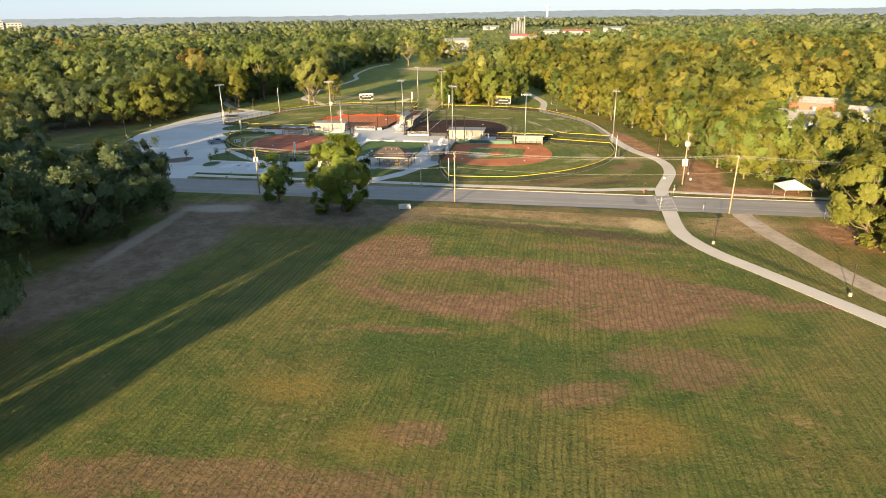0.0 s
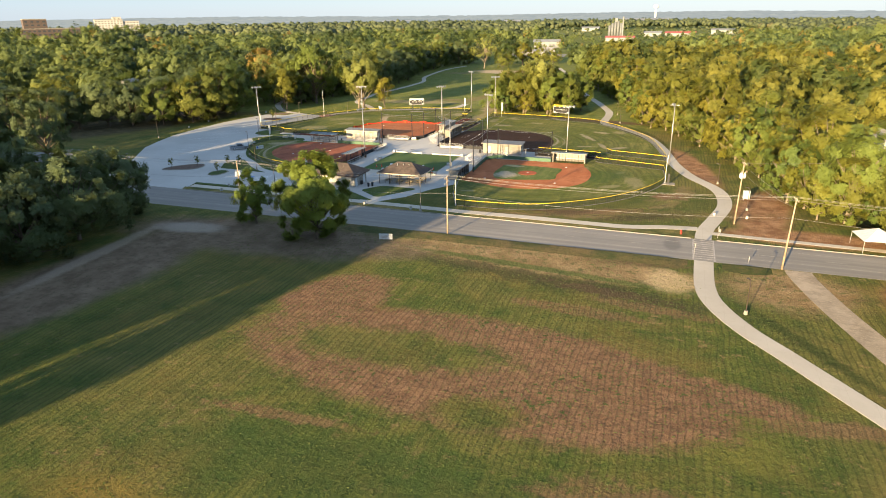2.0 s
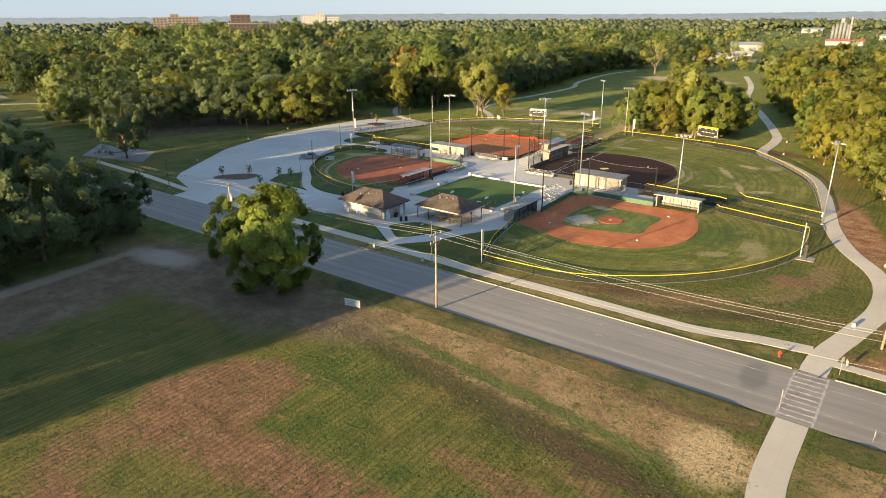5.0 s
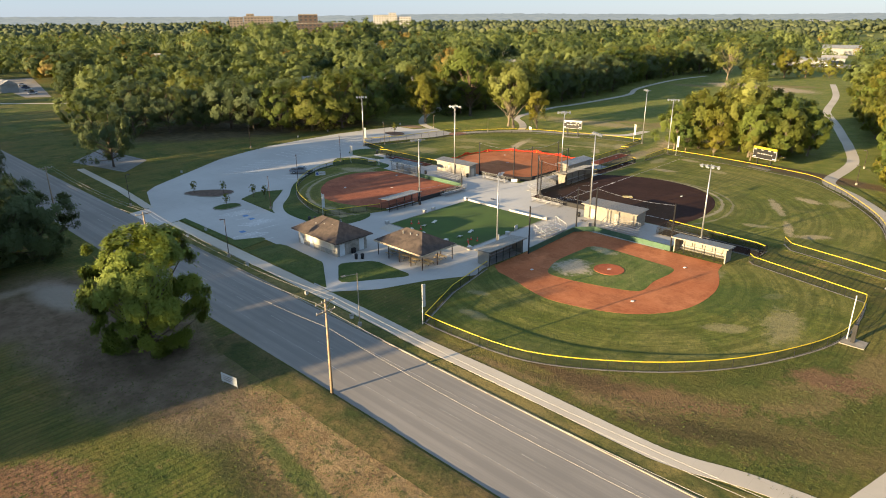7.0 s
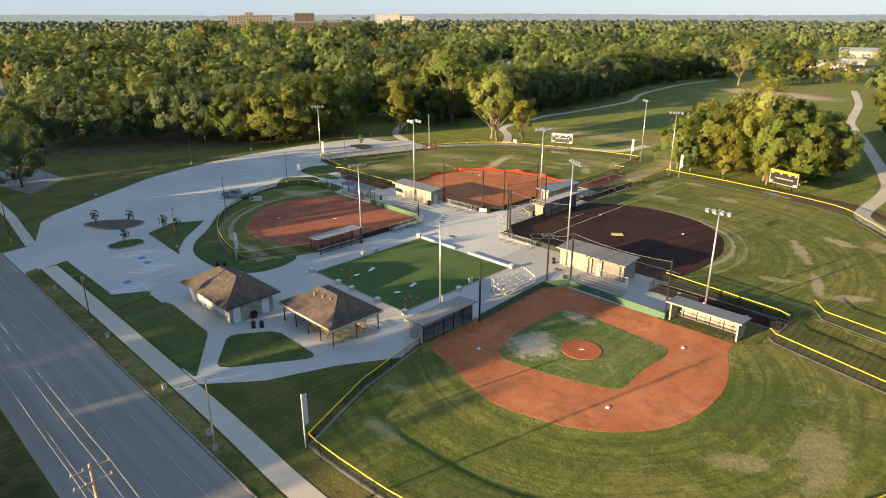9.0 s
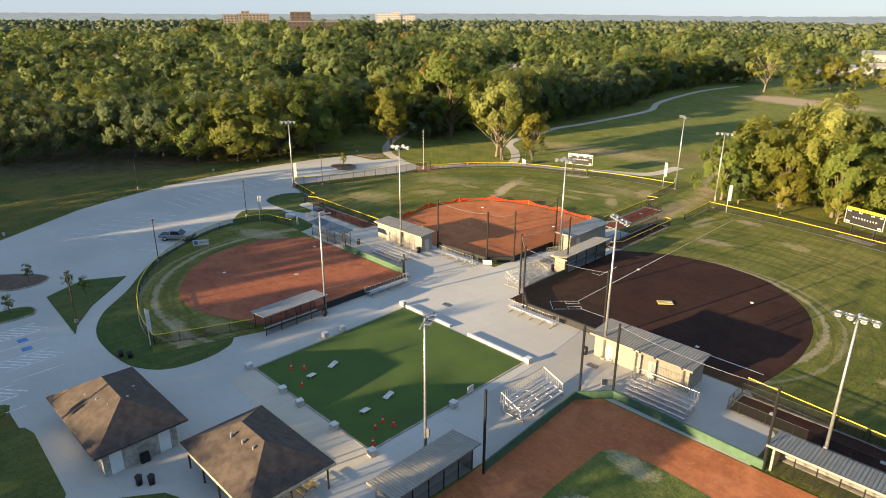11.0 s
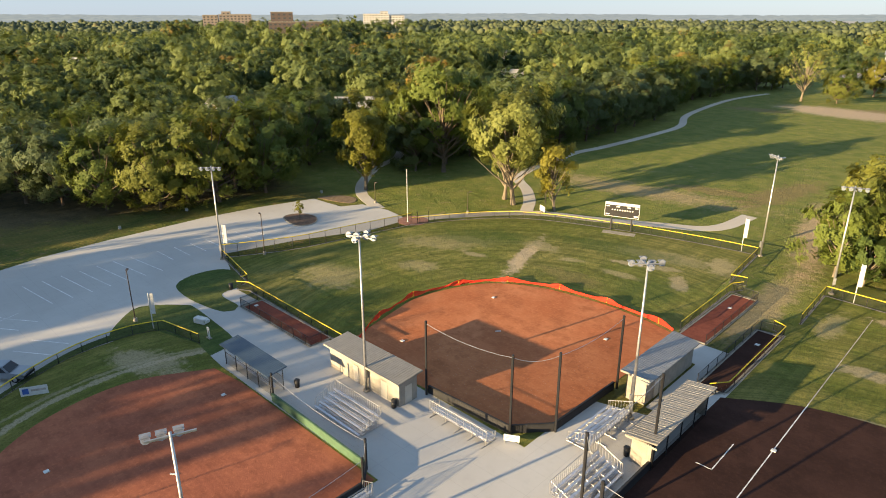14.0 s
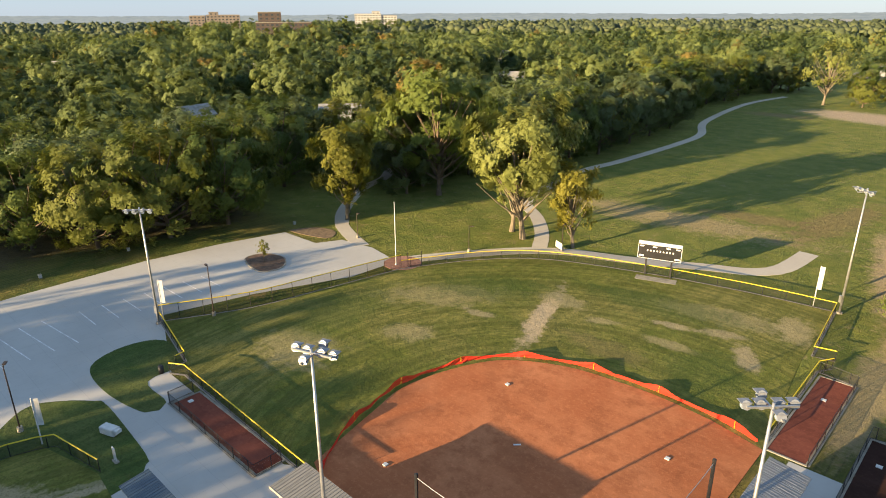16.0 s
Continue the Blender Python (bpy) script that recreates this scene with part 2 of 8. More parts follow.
def lawn_material():
    s = Shader("lawn")
    x, y, _ = s.xyz()
    big, mid, tuft, fine = s.noise(0.03, 5), s.noise(0.2, 9, 0.72), s.noise(0.8, 8, 0.8), s.noise(4.0, 5, 0.75)
    col = s.mix(s.step(mid, 0.34, 0.68), GREEN_A, GREEN_B)
    col = s.mix(s.math("MULTIPLY", s.step(s.math("ADD", big, s.math("MULTIPLY", mid, 0.5)), 0.66, 0.86), 0.5), col, (0.2, 0.155, 0.05))
    # planting rows run away from the first view, with thin bare lines between
    streak = s.noise(1.0, 4, 0.6, s.stretch(1.3, 0.03, 1, 1))
    lines = s.rows(1, 0.78)
    col = s.mix(s.math("MULTIPLY", s.step(streak, 0.46, 0.6), 0.4), col, (0.05, 0.07, 0.018))
    col = s.mix(s.math("MULTIPLY", lines, 0.45), col, (0.035, 0.045, 0.015))
    col = s.mix(s.math("MULTIPLY", s.step(tuft, 0.54, 0.66), 0.6), col, (0.04, 0.05, 0.014))
    straw = s.step(s.math("ADD", s.noise(0.5, 9, 0.8), s.math("MULTIPLY", s.math("SUBTRACT", s.noise(0.05, 3), 0.5), 0.3)), 0.57, 0.64)
    col = s.mix(s.math("MULTIPLY", s.step(s.noise(0.055, 6, 0.7), 0.47, 0.68), 0.42), col, (0.21, 0.135, 0.042))
    col = s.mix(s.math("MULTIPLY", straw, 0.68), col, (0.27, 0.175, 0.085))
    col = s.mix(s.math("MULTIPLY", s.step(s.noise(1.9, 6, 0.75), 0.58, 0.63), 0.5), col, (0.2, 0.16, 0.06))
    for x0, y0, rx, ry, tint in ((9, 58, 5, 3.5, (0.26, 0.16, 0.04)), (24, 86, 4.5, 3.5, (0.17, 0.16, 0.035)), (-12, 70, 24, 6, (0.045, 0.08, 0.02)), (-30, 60, 5, 2.5, (0.24, 0.16, 0.04)), (-18, 52, 4, 3, (0.22, 0.16, 0.04))):
        col = s.mix(s.math("MULTIPLY", s.blob(x0, y0, rx, ry, 0.6, 0.5, 0.2, 0, 0.6), 0.6), col, tint)
    # ploughed, half-grown earth in the middle of the meadow
    soil_col = s.mix(s.step(s.noise(0.5, 8, 0.75), 0.35, 0.68), (0.155, 0.086, 0.047), (0.28, 0.16, 0.088))
    soil_col = s.mix(s.math("MULTIPLY", s.step(s.noise(0.07, 4, 0.6), 0.4, 0.65), 0.3), soil_col, (0.25, 0.145, 0.08))
    soil_col = s.mix(s.math("MULTIPLY", lines, 0.6), soil_col, (0.1, 0.06, 0.036))
    soil_col = s.mix(s.math("MULTIPLY", s.step(fine, 0.52, 0.66), 0.4), soil_col, (0.34, 0.23, 0.12))
    clump = s.step(s.math("ADD", s.noise(0.9, 8, 0.8), s.math("MULTIPLY", s.math("SUBTRACT", s.noise(0.09, 4), 0.5), 0.35)), 0.585, 0.61)
    soil_col = s.mix(s.math("MULTIPLY", s.step(s.noise(1.7, 6, 0.7), 0.56, 0.6), 0.55), soil_col, (0.07, 0.05, 0.03))
    soil_col = s.mix(s.math("MULTIPLY", clump, 0.92), soil_col, (0.05, 0.09, 0.02))
    patch = s.math("MAXIMUM", s.blob(-6, 92.5, 31, 12.5, 0.1, 0.16, 0.12, -3, 0.4), s.blob(-31, 106, 7, 9, 0.15, 0.3, 0.16, -30, 0.8))
    patch = s.math("MAXIMUM", patch, s.blob(22, 95, 9, 3.2, 0.2, 0.3, 0.16, -8, 0.9))
    weeds = s.math("MULTIPLY", s.blob(-17, 93.5, 15, 4.6, 0.3, 0.5, 0.25, 4, 1.4), 0.92)
    weeds = s.math("MAXIMUM", weeds, s.math("MULTIPLY", s.blob(-2, 83, 5, 3, 0.3, 0.5, 0.25, 4, 1.2), 0.92))
    patch = s.math("MULTIPLY", patch, s.math("SUBTRACT", 1.0, weeds))
    for x0, y0, rx, ry, turn in ((15, 73, 8, 4, 0), (3, 64, 6, 2.4, 25), (-14, 54, 4, 2, 10), (-28, 44, 18, 3, 3), (-43, 42, 6, 3, 0), (16, 69, 5, 2, 20), (33, 92, 7, 1.6, 10), (-22, 76, 9, 0.9, 2), (4, 112, 9, 1.6, -4), (14, 116, 8, 1.6, -8)):
        patch = s.math("MAXIMUM", patch, s.math("MULTIPLY", s.blob(x0, y0, rx, ry, 0.3, 0.6, 0.3, turn, 2.0), 0.7))
    col = s.mix(patch, col, soil_col)
    # dry verge beside the road, with a drain in painted shade and a strip of fresh grass
    verge = s.mix(s.step(s.noise(0.3, 9, 0.75), 0.36, 0.66), (0.2, 0.13, 0.062), (0.4, 0.275, 0.14))
    verge = s.mix(s.math("MULTIPLY", s.step(s.noise(0.6, 8, 0.75), 0.5, 0.6), 0.8), verge, (0.085, 0.09, 0.03))
    col = s.mix(s.blob(-6, 129.3, 29, 6.0, 0.2, 0.3, 0.15, -3, 0.7), col, verge)
    # the drain's shaded slope, put into the colour as dark green
    col = s.mix(s.math("MULTIPLY", s.blob(-3, 121.8, 30, 2.6, 0.4, 0.4, 0.2, -9, 2.6), 0.75), col, (0.055, 0.055, 0.024))
    col = s.mix(s.math("MULTIPLY", s.blob(7, 119.8, 10, 1.5, 0.4, 0.4, 0.2, -10, 2.6), 0.7), col, (0.1, 0.062, 0.038))
    col = s.mix(s.math("MULTIPLY", s.blob(-6, 126.4, 26, 1.0, 0.4, 0.4, 0.2, -7, 1.6), 0.75), col, (0.068, 0.108, 0.024))
    col = s.mix(s.math("MULTIPLY", s.blob(16.4, 127.4, 3.4, 4.6, 0.4, 0.4, 0.2, 20, 1.2), 0.85), col, (0.5, 0.37, 0.2))
    col = s.mix(s.math("MULTIPLY", s.blob(12, 134.2, 9, 1.6, 0.4, 0.5, 0.3, 2, 2.0), 0.7), col, (0.13, 0.085, 0.045))
    col = s.mix(s.math("MULTIPLY", s.blob(34, 110, 1.0, 14, 0.5, 0.4, 0.2, 33), 0.7), col, (0.035, 0.05, 0.014))
    col = s.mix(s.math("MULTIPLY", s.blob(4, 166, 36, 15, 0.5, 0.4, 0.12, 20, 1.5), 0.6), col, (0.075, 0.088, 0.022))
    # bare trampled earth under the trees and the pale ruts of a dirt track
    bare = s.mix(s.step(s.noise(0.25, 9, 0.72), 0.35, 0.68), (0.135, 0.095, 0.062), (0.235, 0.17, 0.115))
    bare = s.mix(s.math("MULTIPLY", s.step(s.noise(0.9, 8, 0.75), 0.52, 0.62), 0.6), bare, (0.085, 0.075, 0.04))
    col = s.mix(s.blob(-58, 126, 30, 9, 0.3, 0.5, 0.08, 2), col, bare)
    col = s.mix(s.blob(-75, 96, 10, 34, 0.25, 0.4, 0.07, -6), col, bare)
    col = s.mix(s.math("MULTIPLY", s.blob(-81.5, 108, 1.7, 17, 0.4, 0.4, 0.1, 5, 0.8), 0.6), col, (0.38, 0.31, 0.24))
    col = s.mix(s.math("MULTIPLY", s.blob(-76, 126, 7, 3, 0.4, 0.5, 0.15, 10), 0.7), col, (0.38, 0.33, 0.27))
    litter = s.mix(s.step(s.noise(0.3, 8, 0.75), 0.35, 0.65), (0.06, 0.05, 0.028), (0.12, 0.095, 0.05))
    col = s.mix(s.blob(-192, 238, 24, 62, 0.15, 0.25, 0.07, -12, 0.6), col, litter)
    # the mown park north of the ball fields
    mown = s.mix(s.step(mid, 0.33, 0.68), (0.11, 0.14, 0.028), (0.2, 0.2, 0.05))
    mown = s.mix(s.math("MULTIPLY", s.step(s.noise(0.35, 9, 0.8), 0.55, 0.63), 0.55), mown, (0.3, 0.23, 0.12))
    mown = s.mix(s.math("MULTIPLY", s.step(tuft, 0.5, 0.68), 0.4), mown, (0.06, 0.075, 0.018))
    col = s.mix(s.step(s.math("ADD", y, s.math("MULTIPLY", s.math("SUBTRACT", mid, 0.5), 12.0)), 262, 274), col, mown)
    # reddish earth east of the greenway, sandy works at the north end, worn ways between
    red = s.mix(s.step(s.noise(0.3, 8, 0.72), 0.35, 0.7), (0.2, 0.1, 0.05), (0.38, 0.22, 0.12))
    col = s.mix(s.blob(40, 156, 15, 4.5, 0.3, 0.4, 0.15), col, red)
    col = s.mix(s.blob(33.5, 172, 5.5, 17, 0.3, 0.4, 0.15, -6), col, red)
    col = s.mix(s.blob(20, 213, 3.5, 22, 0.3, 0.4, 0.15, 14), col, red)
    col = s.mix(s.blob(34, 129, 9, 8, 0.4, 0.5, 0.15), col, verge)
    col = s.mix(s.blob(52, 126, 5, 9, 0.4, 0.4, 0.15, 20), col, red)
    col = s.mix(s.math("MULTIPLY", s.blob(-16, 284, 22, 4, 0.3, 0.4, 0.12, -12), 0.85), col, (0.12, 0.07, 0.045))
    col = s.mix(s.blob(-100, 484, 28, 13, 0.3, 0.5, 0.05, -14, 1.2), col, (0.4, 0.31, 0.21))
    col = s.mix(s.math("MULTIPLY", s.blob(-66, 312, 3, 22, 0.4, 0.6, 0.12, 12, 2.0), 0.8), col, (0.42, 0.31, 0.19))
    col = s.mix(s.math("MULTIPLY", s.blob(-104, 319, 22, 5, 0.5, 0.5, 0.1, 4, 3.4), 0.7), col, (0.36, 0.27, 0.15))
    col = s.mix(s.math("MULTIPLY", s.blob(-62, 276, 2.4, 13, 0.4, 0.6, 0.12, 0, 2.0), 0.7), col, (0.36, 0.27, 0.16))
    col = s.mix(s.math("MULTIPLY", s.blob(4, 161, 30, 3.5, 0.4, 0.6, 0.12, 14, 3.0), 0.55), col, (0.17, 0.12, 0.055))
    for x0, y0, rx, ry, turn in ((-80, 338, 4, 16, -10), (-92, 330, 9, 3, 10), (-132, 470, 12, 5, 0), (-88, 500, 14, 5, 20), (14, 174, 3, 7, -20), (18, 184, 2, 6, 0), (2, 158, 7, 1.2, 8), (-14, 155.6, 6, 0.6, 4)):
        col = s.mix(s.math("MULTIPLY", s.blob(x0, y0, rx, ry, 0.3, 0.5, 0.3, turn, 2.6), 0.65), col, (0.22, 0.155, 0.075))
    for x0, y0, rx, ry, turn, tint in ((-6, 159.5, 9, 1.8, 18, (0.1, 0.062, 0.036)), (4, 163, 7, 2.0, 32, (0.2, 0.125, 0.065)), (9, 160, 8, 1.6, 25, (0.06, 0.05, 0.022)), (15, 179, 4, 2.4, 30, (0.2, 0.11, 0.065)), (10, 170.5, 6, 1.6, 45, (0.13, 0.125, 0.035)), (-20, 157, 10, 1.0, 4, (0.16, 0.14, 0.04))):
        col = s.mix(s.math("MULTIPLY", s.blob(x0, y0, rx, ry, 0.5, 0.5, 0.3, turn, 2.4), 0.8), col, tint)
    s.bump(s.math("ADD", s.math("MULTIPLY", tuft, 1.5), s.math("MULTIPLY", mid, 3.0)), 0.85, 0.22)
    return s.done(s.mix(s.math("MULTIPLY", s.step(fine, 0.45, 0.75), 0.35), col, (0.05, 0.055, 0.018)), 0.92, 0, 0.12)


LAWN = lawn_material()
BARE, STRAWY, LUSH = (0.42, 0.33, 0.21), (0.34, 0.28, 0.15), (0.05, 0.085, 0.018)


def outfield_material(name, centre, worn, ring=None):
    return grass_material(name, (0.108, 0.129, 0.023), (0.192, 0.187, 0.041), (0.28, 0.23, 0.08), 0.3, 0.25, 35, worn, centre, ring)


YOUTH_GRASS = outfield_material("youth_outfield_grass", (-21, 192), ((-26.5, 164, 2.6, 1.0, 0, STRAWY, 0.6), (2, 199, 1.6, 0.8, 60, STRAWY, 0.5), (-31, 170, 1.6, 0.8, 20, STRAWY, 0.5), (-2, 194, 8, 5, 50, LUSH, 0.6), (-14, 163, 12, 3, 0, LUSH, 0.4), (6, 190, 2.2, 5, 10, STRAWY, 0.5), (1, 184, 3, 1.2, 40, STRAWY, 0.5), (-8, 200, 1.2, 4, 0, STRAWY, 0.5), (-33, 178, 1.6, 5, 0, LUSH, 0.5)))
SOUTH_GRASS = outfield_material("south_outfield_grass", (-40, 232), ((-13.5, 248, 0.9, 6, 28, BARE, 0.7), (-6.8, 234, 0.8, 4.5, 22, BARE, 0.6), (-12, 232, 2.6, 1.0, 20, STRAWY, 0.7), (-10, 258, 3, 1.4, -20, BARE, 0.7), (-4, 260, 2, 3, 30, STRAWY, 0.6), (-47, 264, 3.2, 1.2, 10, BARE, 0.6), (-36, 272, 3, 1.2, -10, STRAWY, 0.7), (-47, 280, 3.4, 1.2, 0, BARE, 0.6), (-53.5, 274, 1.4, 5, 0, STRAWY, 0.6), (-2, 232, 3, 1.2, 40, BARE, 0.6)), (-40, 235.2, 18.5, 0.5))
NORTH_GRASS = outfield_material("north_outfield_grass", (-80, 243), ((-97.6, 267, 1.3, 9.5, 19, BARE, 0.95), (-99, 273, 3.4, 2.2, 0, STRAWY, 0.6), (-91, 271, 2.2, 0.9, 20, STRAWY, 0.6), (-82, 271, 3, 1.0, 5, STRAWY, 0.6), (-78, 278, 2.6, 1.0, 20, BARE, 0.5), (-72, 285, 2, 4, 20, STRAWY, 0.7), (-114, 240, 5, 4, 0, STRAWY, 0.5), (-107, 252, 3, 2, 30, STRAWY, 0.5), (-112, 263, 8, 3.5, 40, STRAWY, 0.45), (-80, 283, 8, 2.5, 10, STRAWY, 0.5), (-87, 265, 5, 2, 0, (0.2, 0.15, 0.07), 0.4), (-108, 270, 9, 4, 35, LUSH, 0.5), (-88, 281, 10, 3, 8, LUSH, 0.5), (-118, 250, 4, 9, 15, LUSH, 0.45), (-76, 268, 4, 5, 0, LUSH, 0.45), (-84, 276, 2.4, 0.8, 10, BARE, 0.6), (-74, 274, 1.2, 3, 30, BARE, 0.6), (-104, 262, 2, 1, 20, BARE, 0.5)))
WEST_GRASS = outfield_material("west_outfield_grass", (-84, 205), ((-108, 209, 5, 2.2, 20, BARE, 0.6), (-80, 181, 5, 1.2, -15, BARE, 0.6), (-78, 185.5, 3, 1.6, 0, STRAWY, 0.6)), (-84, 205, 23.6, 0.55))
INFIELD_GRASS = grass_material("infield_grass", (0.09, 0.13, 0.028), (0.15, 0.175, 0.045), (0.26, 0.22, 0.09), 0.25, 0.25, 35, (
    (-26.2, 188.5, 3.0, 3.0, 0, (0.42, 0.35, 0.25), 1.0), (-26.8, 199.0, 2.6, 1.2, -10, (0.4, 0.34, 0.2), 0.8)))
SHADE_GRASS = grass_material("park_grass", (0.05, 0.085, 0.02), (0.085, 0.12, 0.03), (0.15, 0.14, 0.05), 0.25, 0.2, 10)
TURF = plain("artificial_turf", (0.052, 0.094, 0.013), 0.9, 0, 0.1, 0.25, 0.3)
ORANGE_DIRT = dirt_material("orange_infield_clay", (0.36, 0.12, 0.05), (0.45, 0.172, 0.078))
RED_DIRT = dirt_material("red_infield_clay", (0.25, 0.085, 0.05), (0.33, 0.12, 0.065), 0.15)
DARK_DIRT = dirt_material("dark_infield_clay", (0.036, 0.018, 0.014), (0.052, 0.026, 0.02), 0.1)
LANE_DIRT = dirt_material("lane_clay", (0.16, 0.05, 0.034), (0.21, 0.068, 0.045), 0.1)
MOUND_DIRT = dirt_material("mound_clay", (0.3, 0.085, 0.04), (0.36, 0.11, 0.055), 0.1)
ASPHALT = None


def road_material():
    s = Shader("road_asphalt")
    x, y, _ = s.xyz()
    big, fine = s.noise(0.05, 5), s.noise(10, 3)
    tracks = s.noise(1.0, 4, 0.6, s.stretch(0.006, 0.85, 1))
    col = s.mix(s.step(big, 0.3, 0.7), (0.225, 0.205, 0.18), (0.295, 0.268, 0.235))
    col = s.mix(s.math("MULTIPLY", s.step(tracks, 0.4, 0.6), 0.6), col, (0.185, 0.17, 0.152))
    col = s.mix(s.math("MULTIPLY", s.step(s.noise(0.8, 7, 0.75, s.stretch(0.25, 1.0, 1)), 0.55, 0.7), 0.3), col, (0.38, 0.345, 0.3))
    col = s.mix(s.math("MULTIPLY", fine, 0.35), col, (0.155, 0.147, 0.138))
    col = s.mix(s.math("MULTIPLY", s.blob(16.3, 145.5, 1.5, 3.4, 0.3, 0.3, 0.3), 0.5), col, (0.1, 0.094, 0.088))
    s.bump(fine, 0.15, 0.02)
    return s.done(col, 0.85, 0, 0.25)


ASPHALT = road_material()
CONCRETE = concrete_material("plaza_concrete", (0.385, 0.37, 0.345), (0.45, 0.437, 0.41))
PATH_CONCRETE = concrete_material("path_concrete", (0.42, 0.37, 0.3), (0.5, 0.45, 0.37), 2.4)
KERB = plain("kerb_concrete", (0.29, 0.262, 0.215), 0.85, 0, 0.15, 0.8)
PAINT = plain("road_paint", (0.68, 0.67, 0.65), 0.7, 0, 0.15, 1.0)
FADED = plain("faded_road_paint", (0.42, 0.38, 0.34), 0.8, 0, 0.2, 1.2)
WORN_LINE = plain("worn_lane_paint", (0.33, 0.305, 0.27), 0.85, 0, 0.2, 0.6)
GRAVEL = dirt_material("gravel_track", (0.3, 0.24, 0.17), (0.42, 0.34, 0.25))
STEEL = plain("galvanised_steel", (0.42, 0.42, 0.42), 0.4, 0.7, 0.1, 3)
ALUMINIUM = plain("bare_aluminium", (0.55, 0.55, 0.57), 0.35, 0.75, 0.08, 4)
BLACK = plain("black_powder_coat", (0.018, 0.018, 0.02), 0.5, 0.1, 0.1, 3)
YELLOW = plain("yellow_fence_cap", (0.62, 0.47, 0.02), 0.55, 0, 0.1, 2)
WHITE = plain("white_paint", (0.56, 0.56, 0.54), 0.55, 0, 0.06, 2)
TAN = plain("tan_block_wall", (0.3, 0.272, 0.228), 0.85, 0, 0.08, 1.5, 0.2)
TAN_ROOF = ribbed("tan_metal_roof", (0.28, 0.258, 0.22), 0, 0.32, 0.3)
TAN_ROOF_Y = ribbed("tan_metal_roof_across", (0.28, 0.258, 0.22), 1, 0.32, 0.3)
GREY_ROOF = ribbed("grey_metal_roof", (0.23, 0.24, 0.25), 1, 0.32, 0.4)
BLUE_ROOF = ribbed("blue_grey_metal_roof", (0.06, 0.095, 0.14), 0, 0.32, 0.4)
GREEN_WALL = plain("green_backstop_padding", (0.06, 0.12, 0.07), 0.7, 0, 0.12, 1.5)
BLACK_PAD = plain("black_backstop_padding", (0.02, 0.02, 0.022), 0.7, 0, 0.12, 1.5)
MESH = see_through("chain_link", (0.02, 0.022, 0.022), 0.34)
NETTING = see_through("backstop_netting", (0.015, 0.015, 0.016), 0.16)
ORANGE_NET = see_through("orange_safety_netting", (0.66, 0.04, 0.024), 0.88)
BARK = plain("bark", (0.13, 0.095, 0.065), 0.9, 0, 0.2, 1.2, 0.6)
PALE_BARK = plain("pale_bark", (0.19, 0.155, 0.11), 0.9, 0, 0.2, 1.2, 0.6)
POLE_WOOD = plain("utility_pole_wood", (0.33, 0.25, 0.17), 0.85, 0, 0.15, 1.5, 0.4)
LEAF_MAT = {
    "green": leaf_material("leaves_green", (0.062, 0.1, 0.025), (0.14, 0.175, 0.034), (0.14, 0.14, 0.025)),
    "dark": leaf_material("leaves_dark_green", (0.066, 0.094, 0.042), (0.115, 0.146, 0.06), (0.12, 0.12, 0.035)),
    "yellow": leaf_material("leaves_yellow_green", (0.11, 0.12, 0.018), (0.18, 0.165, 0.022), (0.24, 0.17, 0.02)),
    "pale": leaf_material("leaves_pale_green", (0.18, 0.2, 0.05), (0.25, 0.26, 0.065), (0.27, 0.25, 0.06)),
    "olive": leaf_material("leaves_olive", (0.1, 0.12, 0.022), (0.165, 0.172, 0.03), (0.16, 0.14, 0.02)),
    "oak": leaf_material("leaves_oak", (0.115, 0.165, 0.026), (0.18, 0.225, 0.038), (0.17, 0.17, 0.025)),
    "grass": leaf_material("grass_blades", (0.06, 0.085, 0.022), (0.11, 0.125, 0.032), (0.2, 0.15, 0.07)),
    # greyer green: a little distance haze is put into the leaf colour
    "distant": leaf_material("haze_tinted_leaves", (0.055, 0.075, 0.038), (0.12, 0.14, 0.065), (0.15, 0.13, 0.06), "tint", 0.34, 0),
    "wood": leaf_material("woodland_leaves", (0.024, 0.05, 0.022), (0.165, 0.2, 0.06), (0.26, 0.16, 0.04), "tint", 0.34, 2.6),
    "gold": leaf_material("autumn_woodland_leaves", (0.04, 0.066, 0.018), (0.19, 0.182, 0.034), (0.24, 0.15, 0.025), "tint", 0.34, 2.6),
}


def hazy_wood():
    """Far canopy; the pale haze over it is a faint glow in the material."""
    s = Shader("haze_glow_canopy")
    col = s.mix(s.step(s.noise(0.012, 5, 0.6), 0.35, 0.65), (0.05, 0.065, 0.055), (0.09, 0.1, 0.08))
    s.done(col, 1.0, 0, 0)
    # a pale blue-grey glow stands in for the hazy air
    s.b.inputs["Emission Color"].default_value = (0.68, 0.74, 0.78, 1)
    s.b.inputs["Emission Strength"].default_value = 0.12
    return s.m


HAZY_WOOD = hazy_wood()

# ---- building helpers ----
def link(name, bm, material, parent=None, label="", smooth=False):
    me = bpy.data.meshes.new(name)
    bm.to_mesh(me)
    bm.free()
    if smooth:
        me.polygons.foreach_set("use_smooth", [True] * len(me.polygons))
    me.materials.append(material)
    ob = new(name, me)
    if parent:
        ob.parent = parent
    if label:
        tagged(ob, label)
    return ob


def part(name, bm, material, parent, label="", smooth=False):
    """One mesh as a part of a thing; it is built in the thing's own space."""
    return link(name, bm, material, parent, label, smooth)


def share(name, mesh, parent, m):
    """A further piece on a mesh that alike pieces share."""
    ob = new(name, mesh)
    ob.parent = parent
    ob.matrix_basis = m
    return ob


